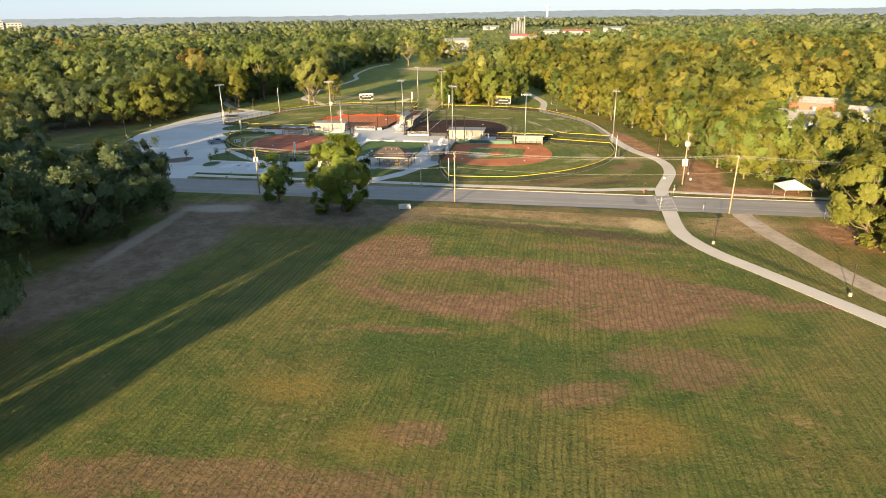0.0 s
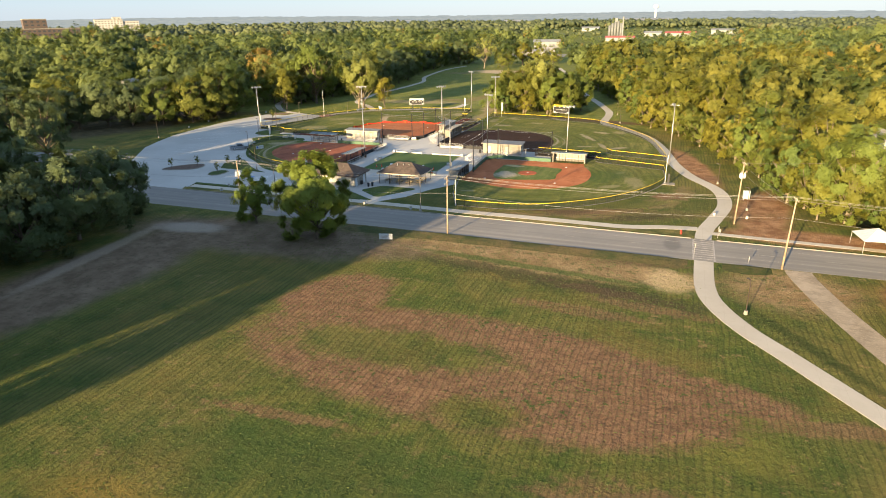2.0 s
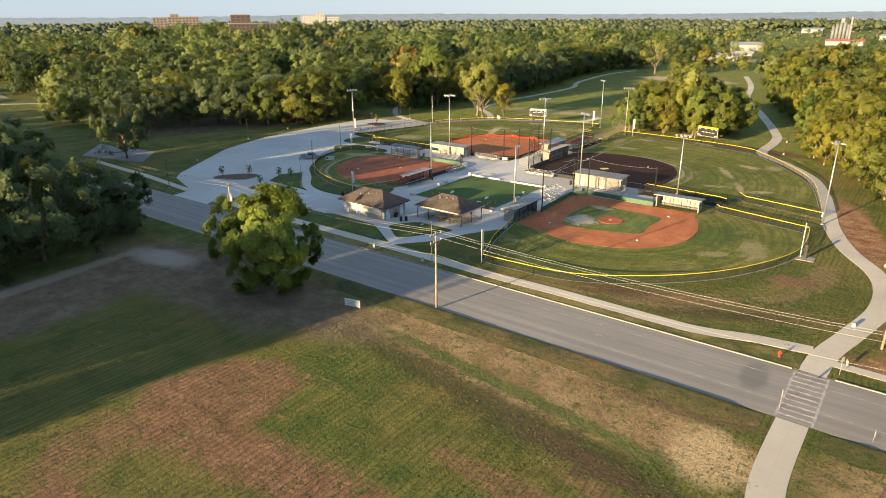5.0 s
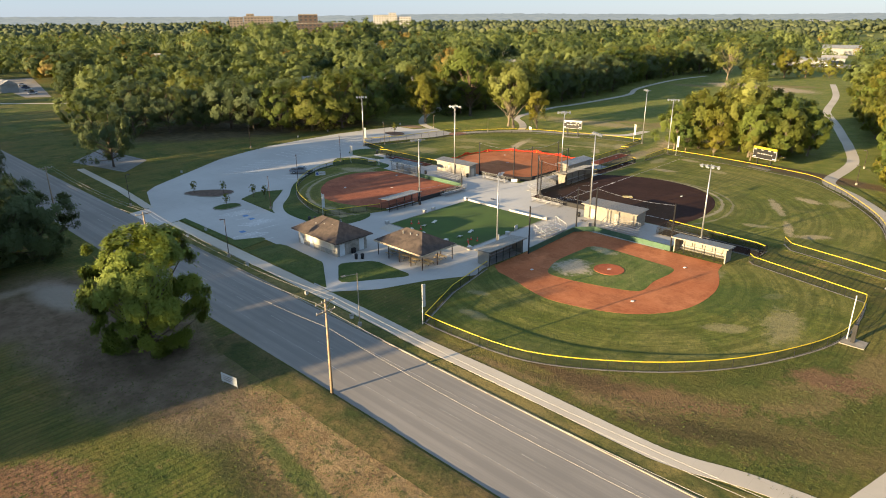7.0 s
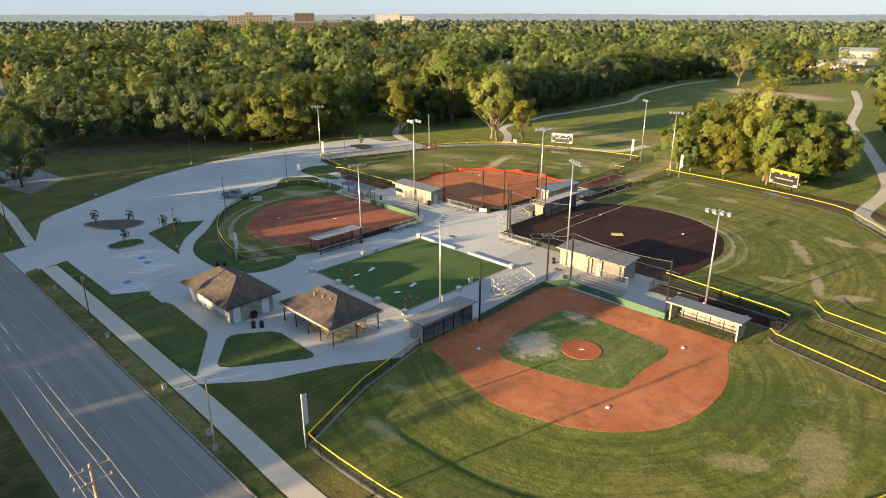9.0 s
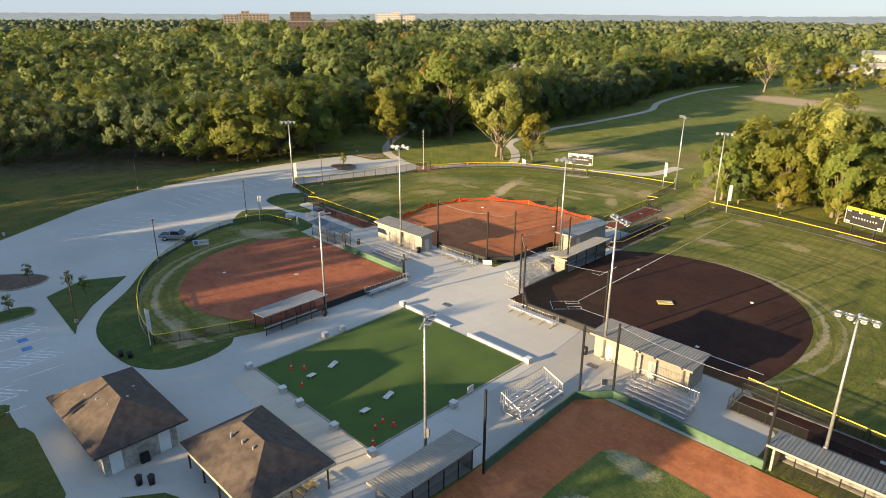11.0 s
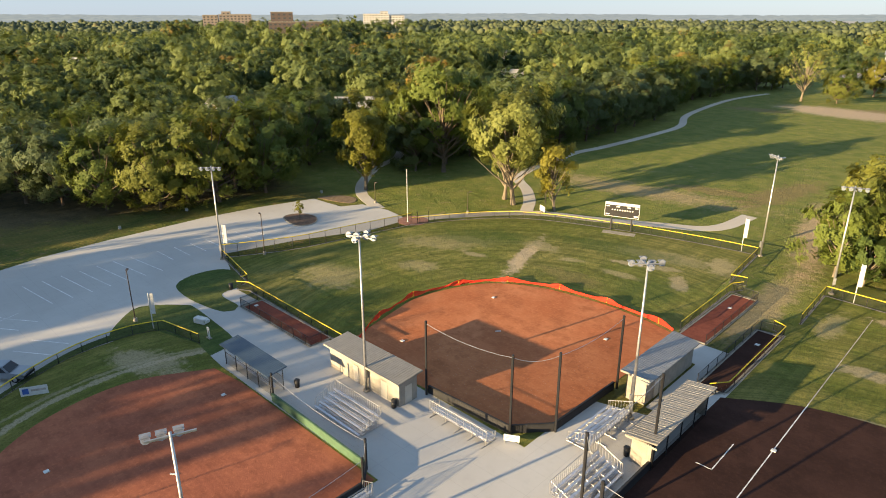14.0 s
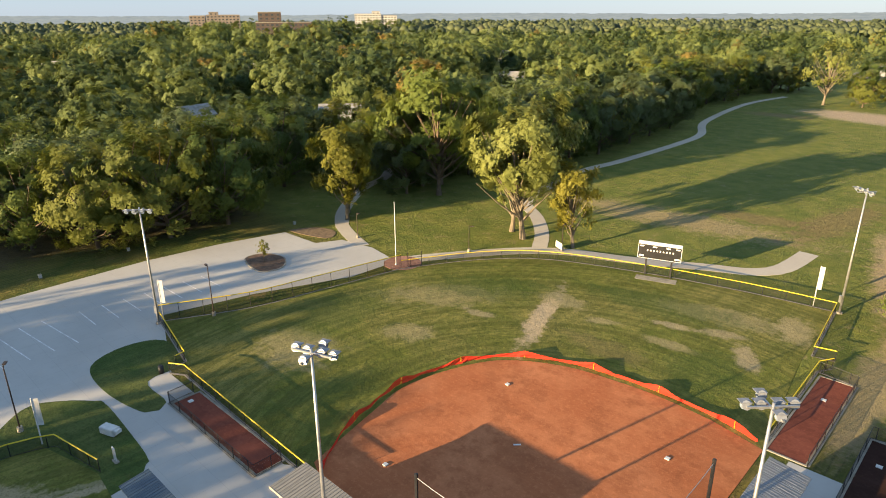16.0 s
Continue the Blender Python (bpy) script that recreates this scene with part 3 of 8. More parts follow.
def thing(name, m, label, category, group="", kind=""):
    ob = new(name)
    ob.matrix_basis = m
    return tagged(ob, label, category, group, kind)


def box(bm, x0, x1, y0, y1, z0, z1, bevel=0.0):
    m = Matrix.LocRotScale(((x0 + x1) / 2, (y0 + y1) / 2, (z0 + z1) / 2), None, (x1 - x0, y1 - y0, z1 - z0))
    made = bmesh.ops.create_cube(bm, size=1, matrix=m)["verts"]
    if bevel:
        bmesh.ops.bevel(bm, geom=list({e for v in made for e in v.link_edges}), offset=bevel, segments=2, affect="EDGES")
    return bm


def rod(bm, a, b, r0, r1=None, sides=8):
    """A round bar from a to b."""
    a, b = Vector(a), Vector(b)
    r1 = r0 if r1 is None else r1
    turn = (b - a).to_track_quat("Z", "Y").to_matrix().to_4x4()
    bmesh.ops.create_cone(bm, cap_ends=True, segments=sides, radius1=r0, radius2=r1, depth=(b - a).length, matrix=Matrix.Translation((a + b) / 2) @ turn)
    return bm


def prism(bm, points, z0, z1):
    """A slab with an outline of any shape."""
    low = [bm.verts.new((x, y, z0)) for x, y in points]
    top = [bm.verts.new((x, y, z1)) for x, y in points]
    n = len(points)
    bm.faces.new(top)
    bm.faces.new(low[::-1])
    for i in range(n):
        bm.faces.new((low[i], low[(i + 1) % n], top[(i + 1) % n], top[i]))
    bmesh.ops.recalc_face_normals(bm, faces=bm.faces)
    return bm


def B():
    return bmesh.new()


def smooth_line(points, step=1.5, closed=False):
    """A Catmull-Rom curve through points, in even steps."""
    pts = [Vector((*p, 0)) for p in points]
    n = len(pts)
    out = []
    for i in range(n if closed else n - 1):
        p0 = pts[(i - 1) % n] if closed or i else pts[0]
        p1, p2 = pts[i], pts[(i + 1) % n]
        p3 = pts[(i + 2) % n] if closed or i + 2 < n else pts[-1]
        k = max(2, int((p2 - p1).length / step))
        for j in range(k):
            t = j / k
            q = 0.5 * (2 * p1 + (p2 - p0) * t + (2 * p0 - 5 * p1 + 4 * p2 - p3) * t * t + (3 * p1 - p0 - 3 * p2 + p3) * t ** 3)
            out.append((q.x, q.y))
    if not closed:
        out.append((pts[-1].x, pts[-1].y))
    return out


def ribbon(line, width):
    left, right = [], []
    for i, (x, y) in enumerate(line):
        a, b = line[max(0, i - 1)], line[min(len(line) - 1, i + 1)]
        d = Vector((b[0] - a[0], b[1] - a[1])).normalized()
        left.append((x - d.y * width / 2, y + d.x * width / 2))
        right.append((x + d.y * width / 2, y - d.x * width / 2))
    return left, right


def sheet(name, points, z, material, label, category, thick=0.3):
    return tagged(link(name, prism(B(), points, z - thick, z), material), label, category, kind="structure")


def strip(name, line, width, z, material, label, category, thick=0.25):
    left, right = ribbon(line, width)
    bm = B()
    vs = [[bm.verts.new((*p, h)) for p in side] for side in (left, right) for h in (z, z - thick)]
    lt, lb, rt, rb = vs
    for i in range(len(line) - 1):
        bm.faces.new((rt[i], rt[i + 1], lt[i + 1], lt[i]))
        bm.faces.new((lt[i], lt[i + 1], lb[i + 1], lb[i]))
        bm.faces.new((rb[i], rb[i + 1], rt[i + 1], rt[i]))
    bmesh.ops.recalc_face_normals(bm, faces=bm.faces)
    return tagged(link(name, bm, material), label, category, kind="structure")


def arc(cx, cy, r, a0, a1, n=24):
    return [(cx + r * math.cos(radians(a0 + (a1 - a0) * i / n)), cy + r * math.sin(radians(a0 + (a1 - a0) * i / n))) for i in range(n + 1)]


# ---- ground, roads and paths ----
def build_ground():
    bm = B()
    xs = [-4800, -2500, -1200, -600, -300, -200, -150, -100, -50, 0, 50, 100, 200, 400, 900, 2000, 4000]
    ys = [-1500, -500, -200, -100, -50, 0, 50, 100, 150, 200, 250, 300, 400, 600, 1000, 2000, 4800]
    grid = [[bm.verts.new((x, y, 0)) for x in xs] for y in ys]
    for j in range(len(ys) - 1):
        for i in range(len(xs) - 1):
            bm.faces.new((grid[j][i], grid[j][i + 1], grid[j + 1][i + 1], grid[j + 1][i]))
    tagged(link("ground", bm, LAWN), "wide flat meadow with green grass and bare earth", "ground", kind="structure")


build_ground()
sheet("road", [(-900, 137.6), (-104, 137.6), (-32, 138.2), (700, 138.2), (700, 149.7), (-32, 149.9), (-110, 150.2), (-900, 152)], 0.012, ASPHALT, "worn grey asphalt road with faint lane lines", "road")


def lane_lines():
    for y, a, b in ((144.2, -300, 12), (144.2, 30, 300)):
        bm = B()
        x = a
        while x < b:
            box(bm, x, x + 3.2, y - 0.06, y + 0.06, 0.0, 0.018)
            x += 11.0
        tagged(link("lane_line", bm, WORN_LINE), "worn dashed white paint on the road", "road marking", kind="structure")
    for y in (141.6, 147.2):
        tagged(link("lane_line", box(B(), -300, 300, y - 0.05, y + 0.05, 0.0, 0.017), WORN_LINE), "faded long white line on the road", "road marking", kind="structure")
    cross = thing("crosswalk", pose(0, 0, 0), "white ladder crosswalk painted where the path crosses", "crosswalk", kind="structure")
    for x in (19.9, 23.4):
        part("edge_bar", box(B(), x - 0.12, x + 0.12, 138.4, 149.6, 0.0, 0.02), FADED, cross)
    bar = part("rung", box(B(), -1.7, 1.7, -0.13, 0.13, 0.0, 0.021), FADED, cross)
    bar.matrix_basis = pose(21.65, 139.2, 0)
    for i in range(1, 10):
        share("rung", bar.data, cross, pose(21.65, 139.2 + i * 1.12, 0))


lane_lines()


def road_bank(x0, x1):
    """A low grassy bank that ends above the road's south edge."""
    rr = random.Random(int(x0))
    bm = B()
    prev = None
    n = int((x1 - x0) / 1.2)
    for i in range(n + 1):
        x = x0 + (x1 - x0) * i / n
        end = min(1.0, i / 3, (n - i) / 3)
        y, h = 137.95 + rr.uniform(-0.03, 0.03), 0.02 + end * (0.2 + 0.03 * math.sin(x * 0.21) + rr.uniform(-0.015, 0.015))
        row = [bm.verts.new(p) for p in ((x, y - 4.5, -0.05), (x, y - 2.2, h * 0.7), (x, y - 0.7, h), (x, y - 0.15, h * 0.8), (x, y + 0.1, 0.0))]
        if prev:
            for k in range(4):
                bm.faces.new((prev[k], row[k], row[k + 1], prev[k + 1]))
        prev = row
    tagged(link("grass_bank", bm, BANK_GRASS), "low rough grass bank along the road", "bank", kind="structure")


BANK_GRASS = grass_material("bank_grass", (0.04, 0.055, 0.016), (0.08, 0.085, 0.024), (0.17, 0.115, 0.055), 0.5)
road_bank(-46, 19)
road_bank(24.5, 32)
strip("kerb", [(-98, 150.25), (-32, 150.05), (19.5, 149.85)], 0.16, 0.13, KERB, "pale concrete kerb along the road", "kerb")
strip("kerb", [(24, 149.85), (90, 149.85)], 0.16, 0.13, KERB, "pale concrete kerb along the road", "kerb")
strip("pavement", smooth_line([(-99, 154.0), (-70, 153.9), (-40, 153.6), (-26, 153.2), (-14, 153.4), (-4, 153.3), (2, 153.2), (7, 153.3), (10.5, 154.1), (14, 155.2), (20.8, 156.2)]), 2.3, 0.03, PATH_CONCRETE, "concrete pavement winding a little beside the road", "pavement")
strip("pavement", smooth_line([(23.4, 154), (34, 153.6), (60, 152.8), (90, 152.6)]), 1.6, 0.03, PATH_CONCRETE, "narrow concrete pavement beside the road", "pavement")
strip("greenway_path", smooth_line([(230, -120), (140, -30), (80, 40), (58, 68), (43.8, 88.6), (31.8, 105.6), (26.3, 113.2), (22.8, 120.5), (21.6, 127), (21.6, 138.1)]), 3.1, 0.032, PATH_CONCRETE, "curving pale concrete path across the meadow", "path")
strip("greenway_path", smooth_line([(21.6, 149.9), (22.2, 156), (24.2, 164.2), (26.3, 174), (26.3, 183), (24.4, 190.5), (19.5, 200), (15.6, 212), (13.2, 224), (10.4, 238), (5.5, 254), (-3, 268), (-10.5, 277), (-12.2, 284), (-12.2, 298), (-13.6, 311), (-20, 333), (-24, 345), (-34.8, 377), (-44, 402), (-48, 418), (-58, 470), (-74, 527)]), 3.0, 0.032, PATH_CONCRETE, "pale concrete path round the outfield fence", "path")
strip("park_path", smooth_line([(-126.5, 266.5), (-123.6, 272.5), (-115, 284.5), (-108, 290), (-100, 293), (-89, 298.6), (-83, 301.5), (-80, 306), (-79, 316)]), 3.0, 0.03, PATH_CONCRETE, "pale concrete path behind the outfield fence", "path")
strip("park_path", smooth_line([(-112.5, 287), (-117, 294.4), (-123.6, 302), (-131, 308.5), (-134.5, 317), (-136, 330), (-138, 344), (-136.6, 358.5), (-135.8, 391), (-137.4, 411), (-146.8, 438), (-152.7, 493), (-148.4, 531)]), 2.6, 0.036, PATH_CONCRETE, "winding pale concrete path into the trees", "path")
strip("park_path", smooth_line([(-136, 268.4), (-143, 271), (-148.7, 274), (-155.8, 280.3), (-165.3, 292.7), (-169.5, 303.2), (-176, 311)]), 2.6, 0.03, PATH_CONCRETE, "winding pale concrete path into the woods", "path")
strip("park_path", [(-113, 155), (-135, 157), (-165, 158)], 1.8, 0.03, PATH_CONCRETE, "concrete pavement west of the car park entrance", "path")
strip("gravel_drive", smooth_line([(120, 10), (78, 58), (56, 84), (47, 100), (40, 120), (36.5, 134), (36, 138)]), 4.0, 0.012, GRAVEL, "pale gravel drive meeting the road", "track")

# ---- car park and plaza: one wide concrete sheet with grass islands ----
PLAZA = [(-112, 150.3), (-113, 155.5), (-127, 160.3), (-131, 164), (-140.8, 179), (-148, 190), (-151.6, 200), (-154.8, 211), (-155.8, 222), (-156.2, 240), (-154.8, 252), (-152, 263.5), (-143, 263.8), (-141, 268), (-134, 269), (-126.3, 267.5), (-126.5, 258.5), (-131.7, 245.2), (-134.6, 233), (-119, 227), (-97, 227), (-92, 231), (-60, 240), (-58, 256), (-52, 247), (-52, 220), (-24, 219.4), (-19, 213), (-19, 205), (-34, 204), (-34, 178), (-40, 168), (-43, 160.5), (-47.5, 155), (-52, 155), (-58.6, 161.2), (-71.7, 161.2), (-75.8, 161.2), (-77.4, 161.6), (-80, 157.2), (-100, 157), (-98.5, 150.3)]
sheet("plaza", PLAZA, 0.022, CONCRETE, "pale concrete plaza and car park between the ball fields", "plaza")
sheet("grass_island", smooth_line([(-123.5, 213.5), (-122.6, 216.5), (-119.8, 219.2), (-118, 219.8), (-107.5, 219.2), (-106, 218.6), (-104.5, 216.9), (-105, 212), (-114, 209), (-118, 208.5)], 1, True), 0.056, SHADE_GRASS, "shaded lawn between car park and ball field", "lawn")
sheet("grass_island", smooth_line([(-127.5, 221.5), (-129.5, 226), (-127.5, 230), (-120.6, 229.4), (-119.6, 224.6), (-114.2, 224.2), (-114.0, 221.9), (-121, 220.6)], 1, True), 0.05, SHADE_GRASS, "lawn corner beside the outfield fence", "lawn")
sheet("grass_island", [(-104.5, 172.4), (-107.5, 178), (-104.6, 183.4), (-101, 180), (-97, 176), (-92, 172.6), (-89.5, 171.6)], 0.14, SHADE_GRASS, "triangular kerbed lawn in the car park", "lawn")
sheet("grass_island", smooth_line([(-99, 181.5), (-93.5, 176.3), (-88, 173.6), (-82, 173), (-76, 173.8), (-72.5, 177), (-72.6, 183), (-77, 187), (-100, 200), (-113, 214), (-117.5, 214), (-117.5, 205), (-113.5, 197), (-107.5, 188.5)], 1.2, True), 0.05, SHADE_GRASS, "grass verge round the small ball field", "lawn")
sheet("planter_island", smooth_line([(-118.4, 165.6), (-119.3, 168.5), (-116, 173), (-112.4, 174.8), (-110.4, 172.3), (-111.6, 168.4)], 1, True), 0.15, plain("bark_mulch", (0.13, 0.085, 0.06), 0.95, 0, 0.2, 1.5, 0.4), "kerbed mulch island in the car park", "planter")
sheet("grass_island", smooth_line([(-102.4, 164.4), (-103.6, 167.5), (-102.3, 169.9), (-99.6, 169.5), (-99.8, 165)], 1, True), 0.14, SHADE_GRASS, "small kerbed grass island in the car park", "lawn")
sheet("grass_island", [(-99.5, 155.6), (-100, 156.9), (-80, 157.0), (-77.6, 161.3), (-75.6, 160.8), (-74.4, 155.4)], 0.1, SHADE_GRASS, "long grass strip beside the pavement", "lawn")
sheet("grass_island", [(-99, 150.5), (-99.8, 152.5), (-67, 152.45), (-48, 152.35), (-26, 151.8), (-10, 152.0), (6, 151.9), (12, 153.0), (20.2, 154.6), (20.2, 150.1), (-32, 150.2)], 0.05, grass_material("verge_grass", (0.06, 0.075, 0.02), (0.12, 0.12, 0.03), (0.25, 0.19, 0.07), 0.5), "dry grass verge between kerb and pavement", "lawn")
sheet("grass_island", [(-72.6, 155.4), (-72.5, 160.6), (-71.8, 161.6), (-70.2, 162.0), (-58.8, 161.5), (-57.6, 160.9), (-49.4, 155.5), (-49.6, 155.25)], 0.05, SHADE_GRASS, "dark green lawn before the restrooms", "lawn")
sheet("grass_island", [(-55.3, 162.3), (-55.7, 163.1), (-55.5, 163.9), (-53.0, 167.5), (-51.6, 168.1), (-44.2, 168.0), (-43.5, 167.5), (-43.7, 166.6), (-48.4, 159.2), (-49.4, 158.4), (-50.3, 158.5)], 0.05, SHADE_GRASS, "rounded lawn beside the picnic shelter", "lawn")
sheet("planter_island", smooth_line([(-144.8, 251.2), (-145, 254.6), (-141, 256), (-137.4, 253.4), (-138.4, 250)], 1, True), 0.15, plain("brown_mulch", (0.15, 0.095, 0.065), 0.95, 0, 0.2, 1.5, 0.4), "kerbed mulch island in the car park", "planter")
sheet("mulch_bed", smooth_line([(-152, 264.6), (-150, 269), (-145.5, 270), (-143.6, 266.6)], 1, True), 0.06, plain("dry_mulch", (0.2, 0.14, 0.085), 0.95, 0, 0.2, 1.5, 0.4), "brown mulch bed at the edge of the car park", "planter")

for ring in ([(-118.4, 165.6), (-119.3, 168.5), (-116, 173), (-112.4, 174.8), (-110.4, 172.3), (-111.6, 168.4)], [(-144.8, 251.2), (-145, 254.6), (-141, 256), (-137.4, 253.4), (-138.4, 250)], [(-102.4, 164.4), (-103.6, 167.5), (-102.3, 169.9), (-99.6, 169.5), (-99.8, 165)]):
    edge = smooth_line(ring, 1, True)
    strip("kerb", edge + edge[:2], 0.2, 0.17, KERB, "pale concrete kerb round a car park island", "kerb", 0.16)


def parking_lines():
    """White stall lines in the car park."""
    marks = thing("parking_lines", pose(0, 0, 0), "thin white parking stall lines on concrete", "parking lines", kind="structure")
    bar = part("stall_line", box(B(), -2.6, 2.6, -0.07, 0.07, 0, 0.028), PAINT, marks)
    rows = [((-113.8, 190.9), (-121.6, 202.8), 5, 34, 1.0), ((-125.2, 187.2), (-131.0, 202), 6, 34, 1.0), ((-129.4, 183.6), (-135.8, 199), 6, 34, 1.0), ((-138.5, 206), (-139.5, 222), 6, 7, 1.9), ((-141, 225.8), (-140.6, 243), 6, 1, 1.1)]
    first = True
    for (x0, y0), (x1, y1), n, turn, long in rows:
        for i in range(n + 1):
            x, y = x0 + (x1 - x0) * i / n, y0 + (y1 - y0) * i / n
            m = pose(x, y, 0, 0, 0, turn) @ Matrix.Diagonal((long, 1, 1, 1))
            if first:
                bar.matrix_basis, first = m, False
            else:
                share("stall_line", bar.data, marks, m)
    aisle = part("aisle_line", box(B(), -9.3, 9.3, -0.05, 0.05, 0, 0.027), PAINT, marks)
    aisle.matrix_basis = pose(-130.1, 193.8, 0, 0, 0, 111.5)
    stripe = part("hatch_stripe", box(B(), -1.5, 1.5, -0.1, 0.1, 0, 0.029), PAINT, marks)
    stripe.matrix_basis = pose(-95.3, 163.6, 0, 0, 0, 40)
    for cx, cy in ((-95.3, 163.6), (-86.6, 163.0), (-80.2, 157.6)):
        for i in range(7):
            if cx != -95.3 or i:
                share("hatch_stripe", stripe.data, marks, pose(cx, cy + 0.85 * i, 0, 0, 0, 40))
        for x in (cx - 1.4, cx + 1.4, cx + 4.2):
            share("stall_line", bar.data, marks, pose(x, cy + 2.6, 0.001, 0, 0, 90))
    for x, y in ((-92.4, 166.4), (-89.6, 166.2), (-83.4, 160.6)):
        part("accessible_mark", box(B(), x - 0.55, x + 0.55, y - 0.55, y + 0.55, 0, 0.03), BLUE_PAINT, marks, "blue painted square")


BLUE_PAINT = plain("blue_road_paint", (0.08, 0.2, 0.42), 0.7, 0, 0.12, 1.0)
parking_lines()


# ---- the four ball fields ----
def field_sheets():
    sheet("outfield", smooth_line([(-29.6, 157.3), (-24.7, 157.3), (-13.5, 158.6), (-3.5, 164.6), (4.5, 172.6), (10, 182), (13, 191), (13, 200)], 2) + [(12.6, 206.5), (-5, 209.8), (-8, 206.6), (-36, 206.6), (-36.8, 178)], 0.03, YOUTH_GRASS, "mown grass outfield of the youth ball field", "outfield")
    sheet("outfield", [(-56.8, 219), (-24, 219), (-5, 221.6), (5, 219), (13, 217)] + smooth_line([(13, 219), (10.6, 229), (6, 246.5), (-3, 263), (-10, 272), (-17, 278), (-38, 282.4), (-56.8, 284)], 2), 0.03, SOUTH_GRASS, "mown grass outfield with worn patches", "outfield")
    sheet("outfield", [(-67, 227), (-67, 259), (-69.3, 278), (-69.9, 294.4)] + smooth_line([(-80.5, 293.2), (-94.4, 290), (-108.9, 284.6), (-117, 277), (-123.4, 265.5), (-126, 252), (-128, 242.3), (-132.9, 231.9)], 2) + [(-119.8, 229.2), (-97.3, 227.6)], 0.03, NORTH_GRASS, "mown grass outfield with a bare worn streak", "outfield")
    sheet("outfield", [(-73.4, 189), (-77.5, 176.6)] + smooth_line([(-80, 177.4), (-87.3, 178.9), (-97.6, 182.9), (-106.3, 189.3), (-112.3, 196.7), (-115.7, 204.2), (-115.8, 213)], 2) + [(-107.8, 215.2), (-101, 214.6), (-73.4, 214.6)], 0.062, WEST_GRASS, "small mown outfield with curved wear marks", "outfield")
    # infield earth
    sheet("infield", [(-36.4, 206.4), (-36.2, 180.2)] + smooth_line([(-34, 178.6), (-30, 177.6), (-22.8, 175.4), (-16.6, 176.3), (-12.3, 178), (-9.2, 180.3), (-6.3, 184.3), (-5, 189.2), (-5.1, 195.2), (-6.4, 199.8), (-8, 203.3), (-8.6, 206.5)], 0.8), 0.045, ORANGE_DIRT, "orange clay infield with a raked surface", "infield")
    sheet("infield", [(-57.5, 219.2)] + [(-23.8, 219.2)] + smooth_line([(-23.4, 222), (-22.6, 227), (-22.4, 232.1), (-23.5, 239.5), (-26.8, 246.4), (-32.4, 251.4), (-38.5, 253.6), (-44.4, 253.8), (-50.9, 252), (-57.2, 248)], 0.8), 0.045, DARK_DIRT, "dark brown clay infield with chalk lines", "infield")
    sheet("infield", [(-70.6, 227.6), (-66.7, 231.4), (-66.8, 258)] + smooth_line([(-72, 259.3), (-77.3, 259.7), (-82.2, 259.4), (-88.5, 258.1), (-94.3, 254.4), (-97.2, 248.9), (-98.4, 242.9), (-97.4, 237.7), (-95.3, 229)], 0.8) + [(-92, 227.6)], 0.045, ORANGE_DIRT, "wide orange clay infield with faint tyre tracks", "infield")
    sheet("infield", [(-73.6, 214.4), (-73.6, 190.6)] + smooth_line([(-77.9, 188.6), (-82.2, 186.6), (-86.8, 185.6), (-91.5, 186), (-96, 188.4), (-100.5, 192), (-104.2, 197.7), (-105, 205.9), (-101, 213.8)], 0.8) + [(-96, 214.4)], 0.077, RED_DIRT, "reddish brown clay infield half in shade", "infield")
    sheet("infield_lawn", smooth_line([(-29.2, 186.6), (-29.9, 190), (-29.8, 196), (-29.2, 199.6), (-25, 200.4), (-18, 199.8), (-14, 199.4), (-13.2, 197), (-13.6, 192), (-13.2, 188), (-14.4, 186.4), (-19.6, 184.6), (-25.6, 183.4), (-28, 184)], 0.8, True), 0.06, INFIELD_GRASS, "grass diamond inside the clay infield", "lawn")
    sheet("pitching_mound", arc(-21.3, 191.7, 2.45, 0, 360, 32)[:-1], 0.12, MOUND_DIRT, "round red clay pitching mound", "mound")
    for name, x0, x1, y0, y1, m in (("bullpen", -113.4, -97.6, 224.6, 227.4, LANE_DIRT), ("bullpen", -66.6, -63.4, 258.4, 275.4, LANE_DIRT), ("bullpen", -59.9, -57.3, 249, 266.4, DARK_DIRT), ("bullpen", -24, -5.7, 214.2, 217.8, DARK_DIRT)):
        sheet(name, [(x0, y0), (x1, y0), (x1, y1), (x0, y1)], 0.05, m, "narrow fenced clay warm-up lane", "bullpen")
        for a, b, d, e in ((x0 - 0.2, x1 + 0.2, y0 - 0.2, y0), (x0 - 0.2, x1 + 0.2, y1, y1 + 0.2), (x0 - 0.2, x0, y0, y1), (x1, x1 + 0.2, y0, y1)):
            sheet("edging", [(a, d), (b, d), (b, e), (a, e)], 0.09, KERB, "pale concrete edging of the warm-up lane", "edging", 0.1)
    sheet("dugout_pad", [(-62.0, 240.9), (-62.0, 252.8), (-64.6, 252.8), (-64.6, 257.9), (-60.3, 257.9), (-60.3, 240.9)], 0.06, CONCRETE, "pale concrete pad behind the dugout", "pavement")
    sheet("turf_lawn", [(-65.9, 183.6), (-45.1, 183.6), (-45.1, 206.5), (-65.9, 206.5)], 0.05, TURF, "square of bright artificial turf in the plaza", "artificial turf")


field_sheets()


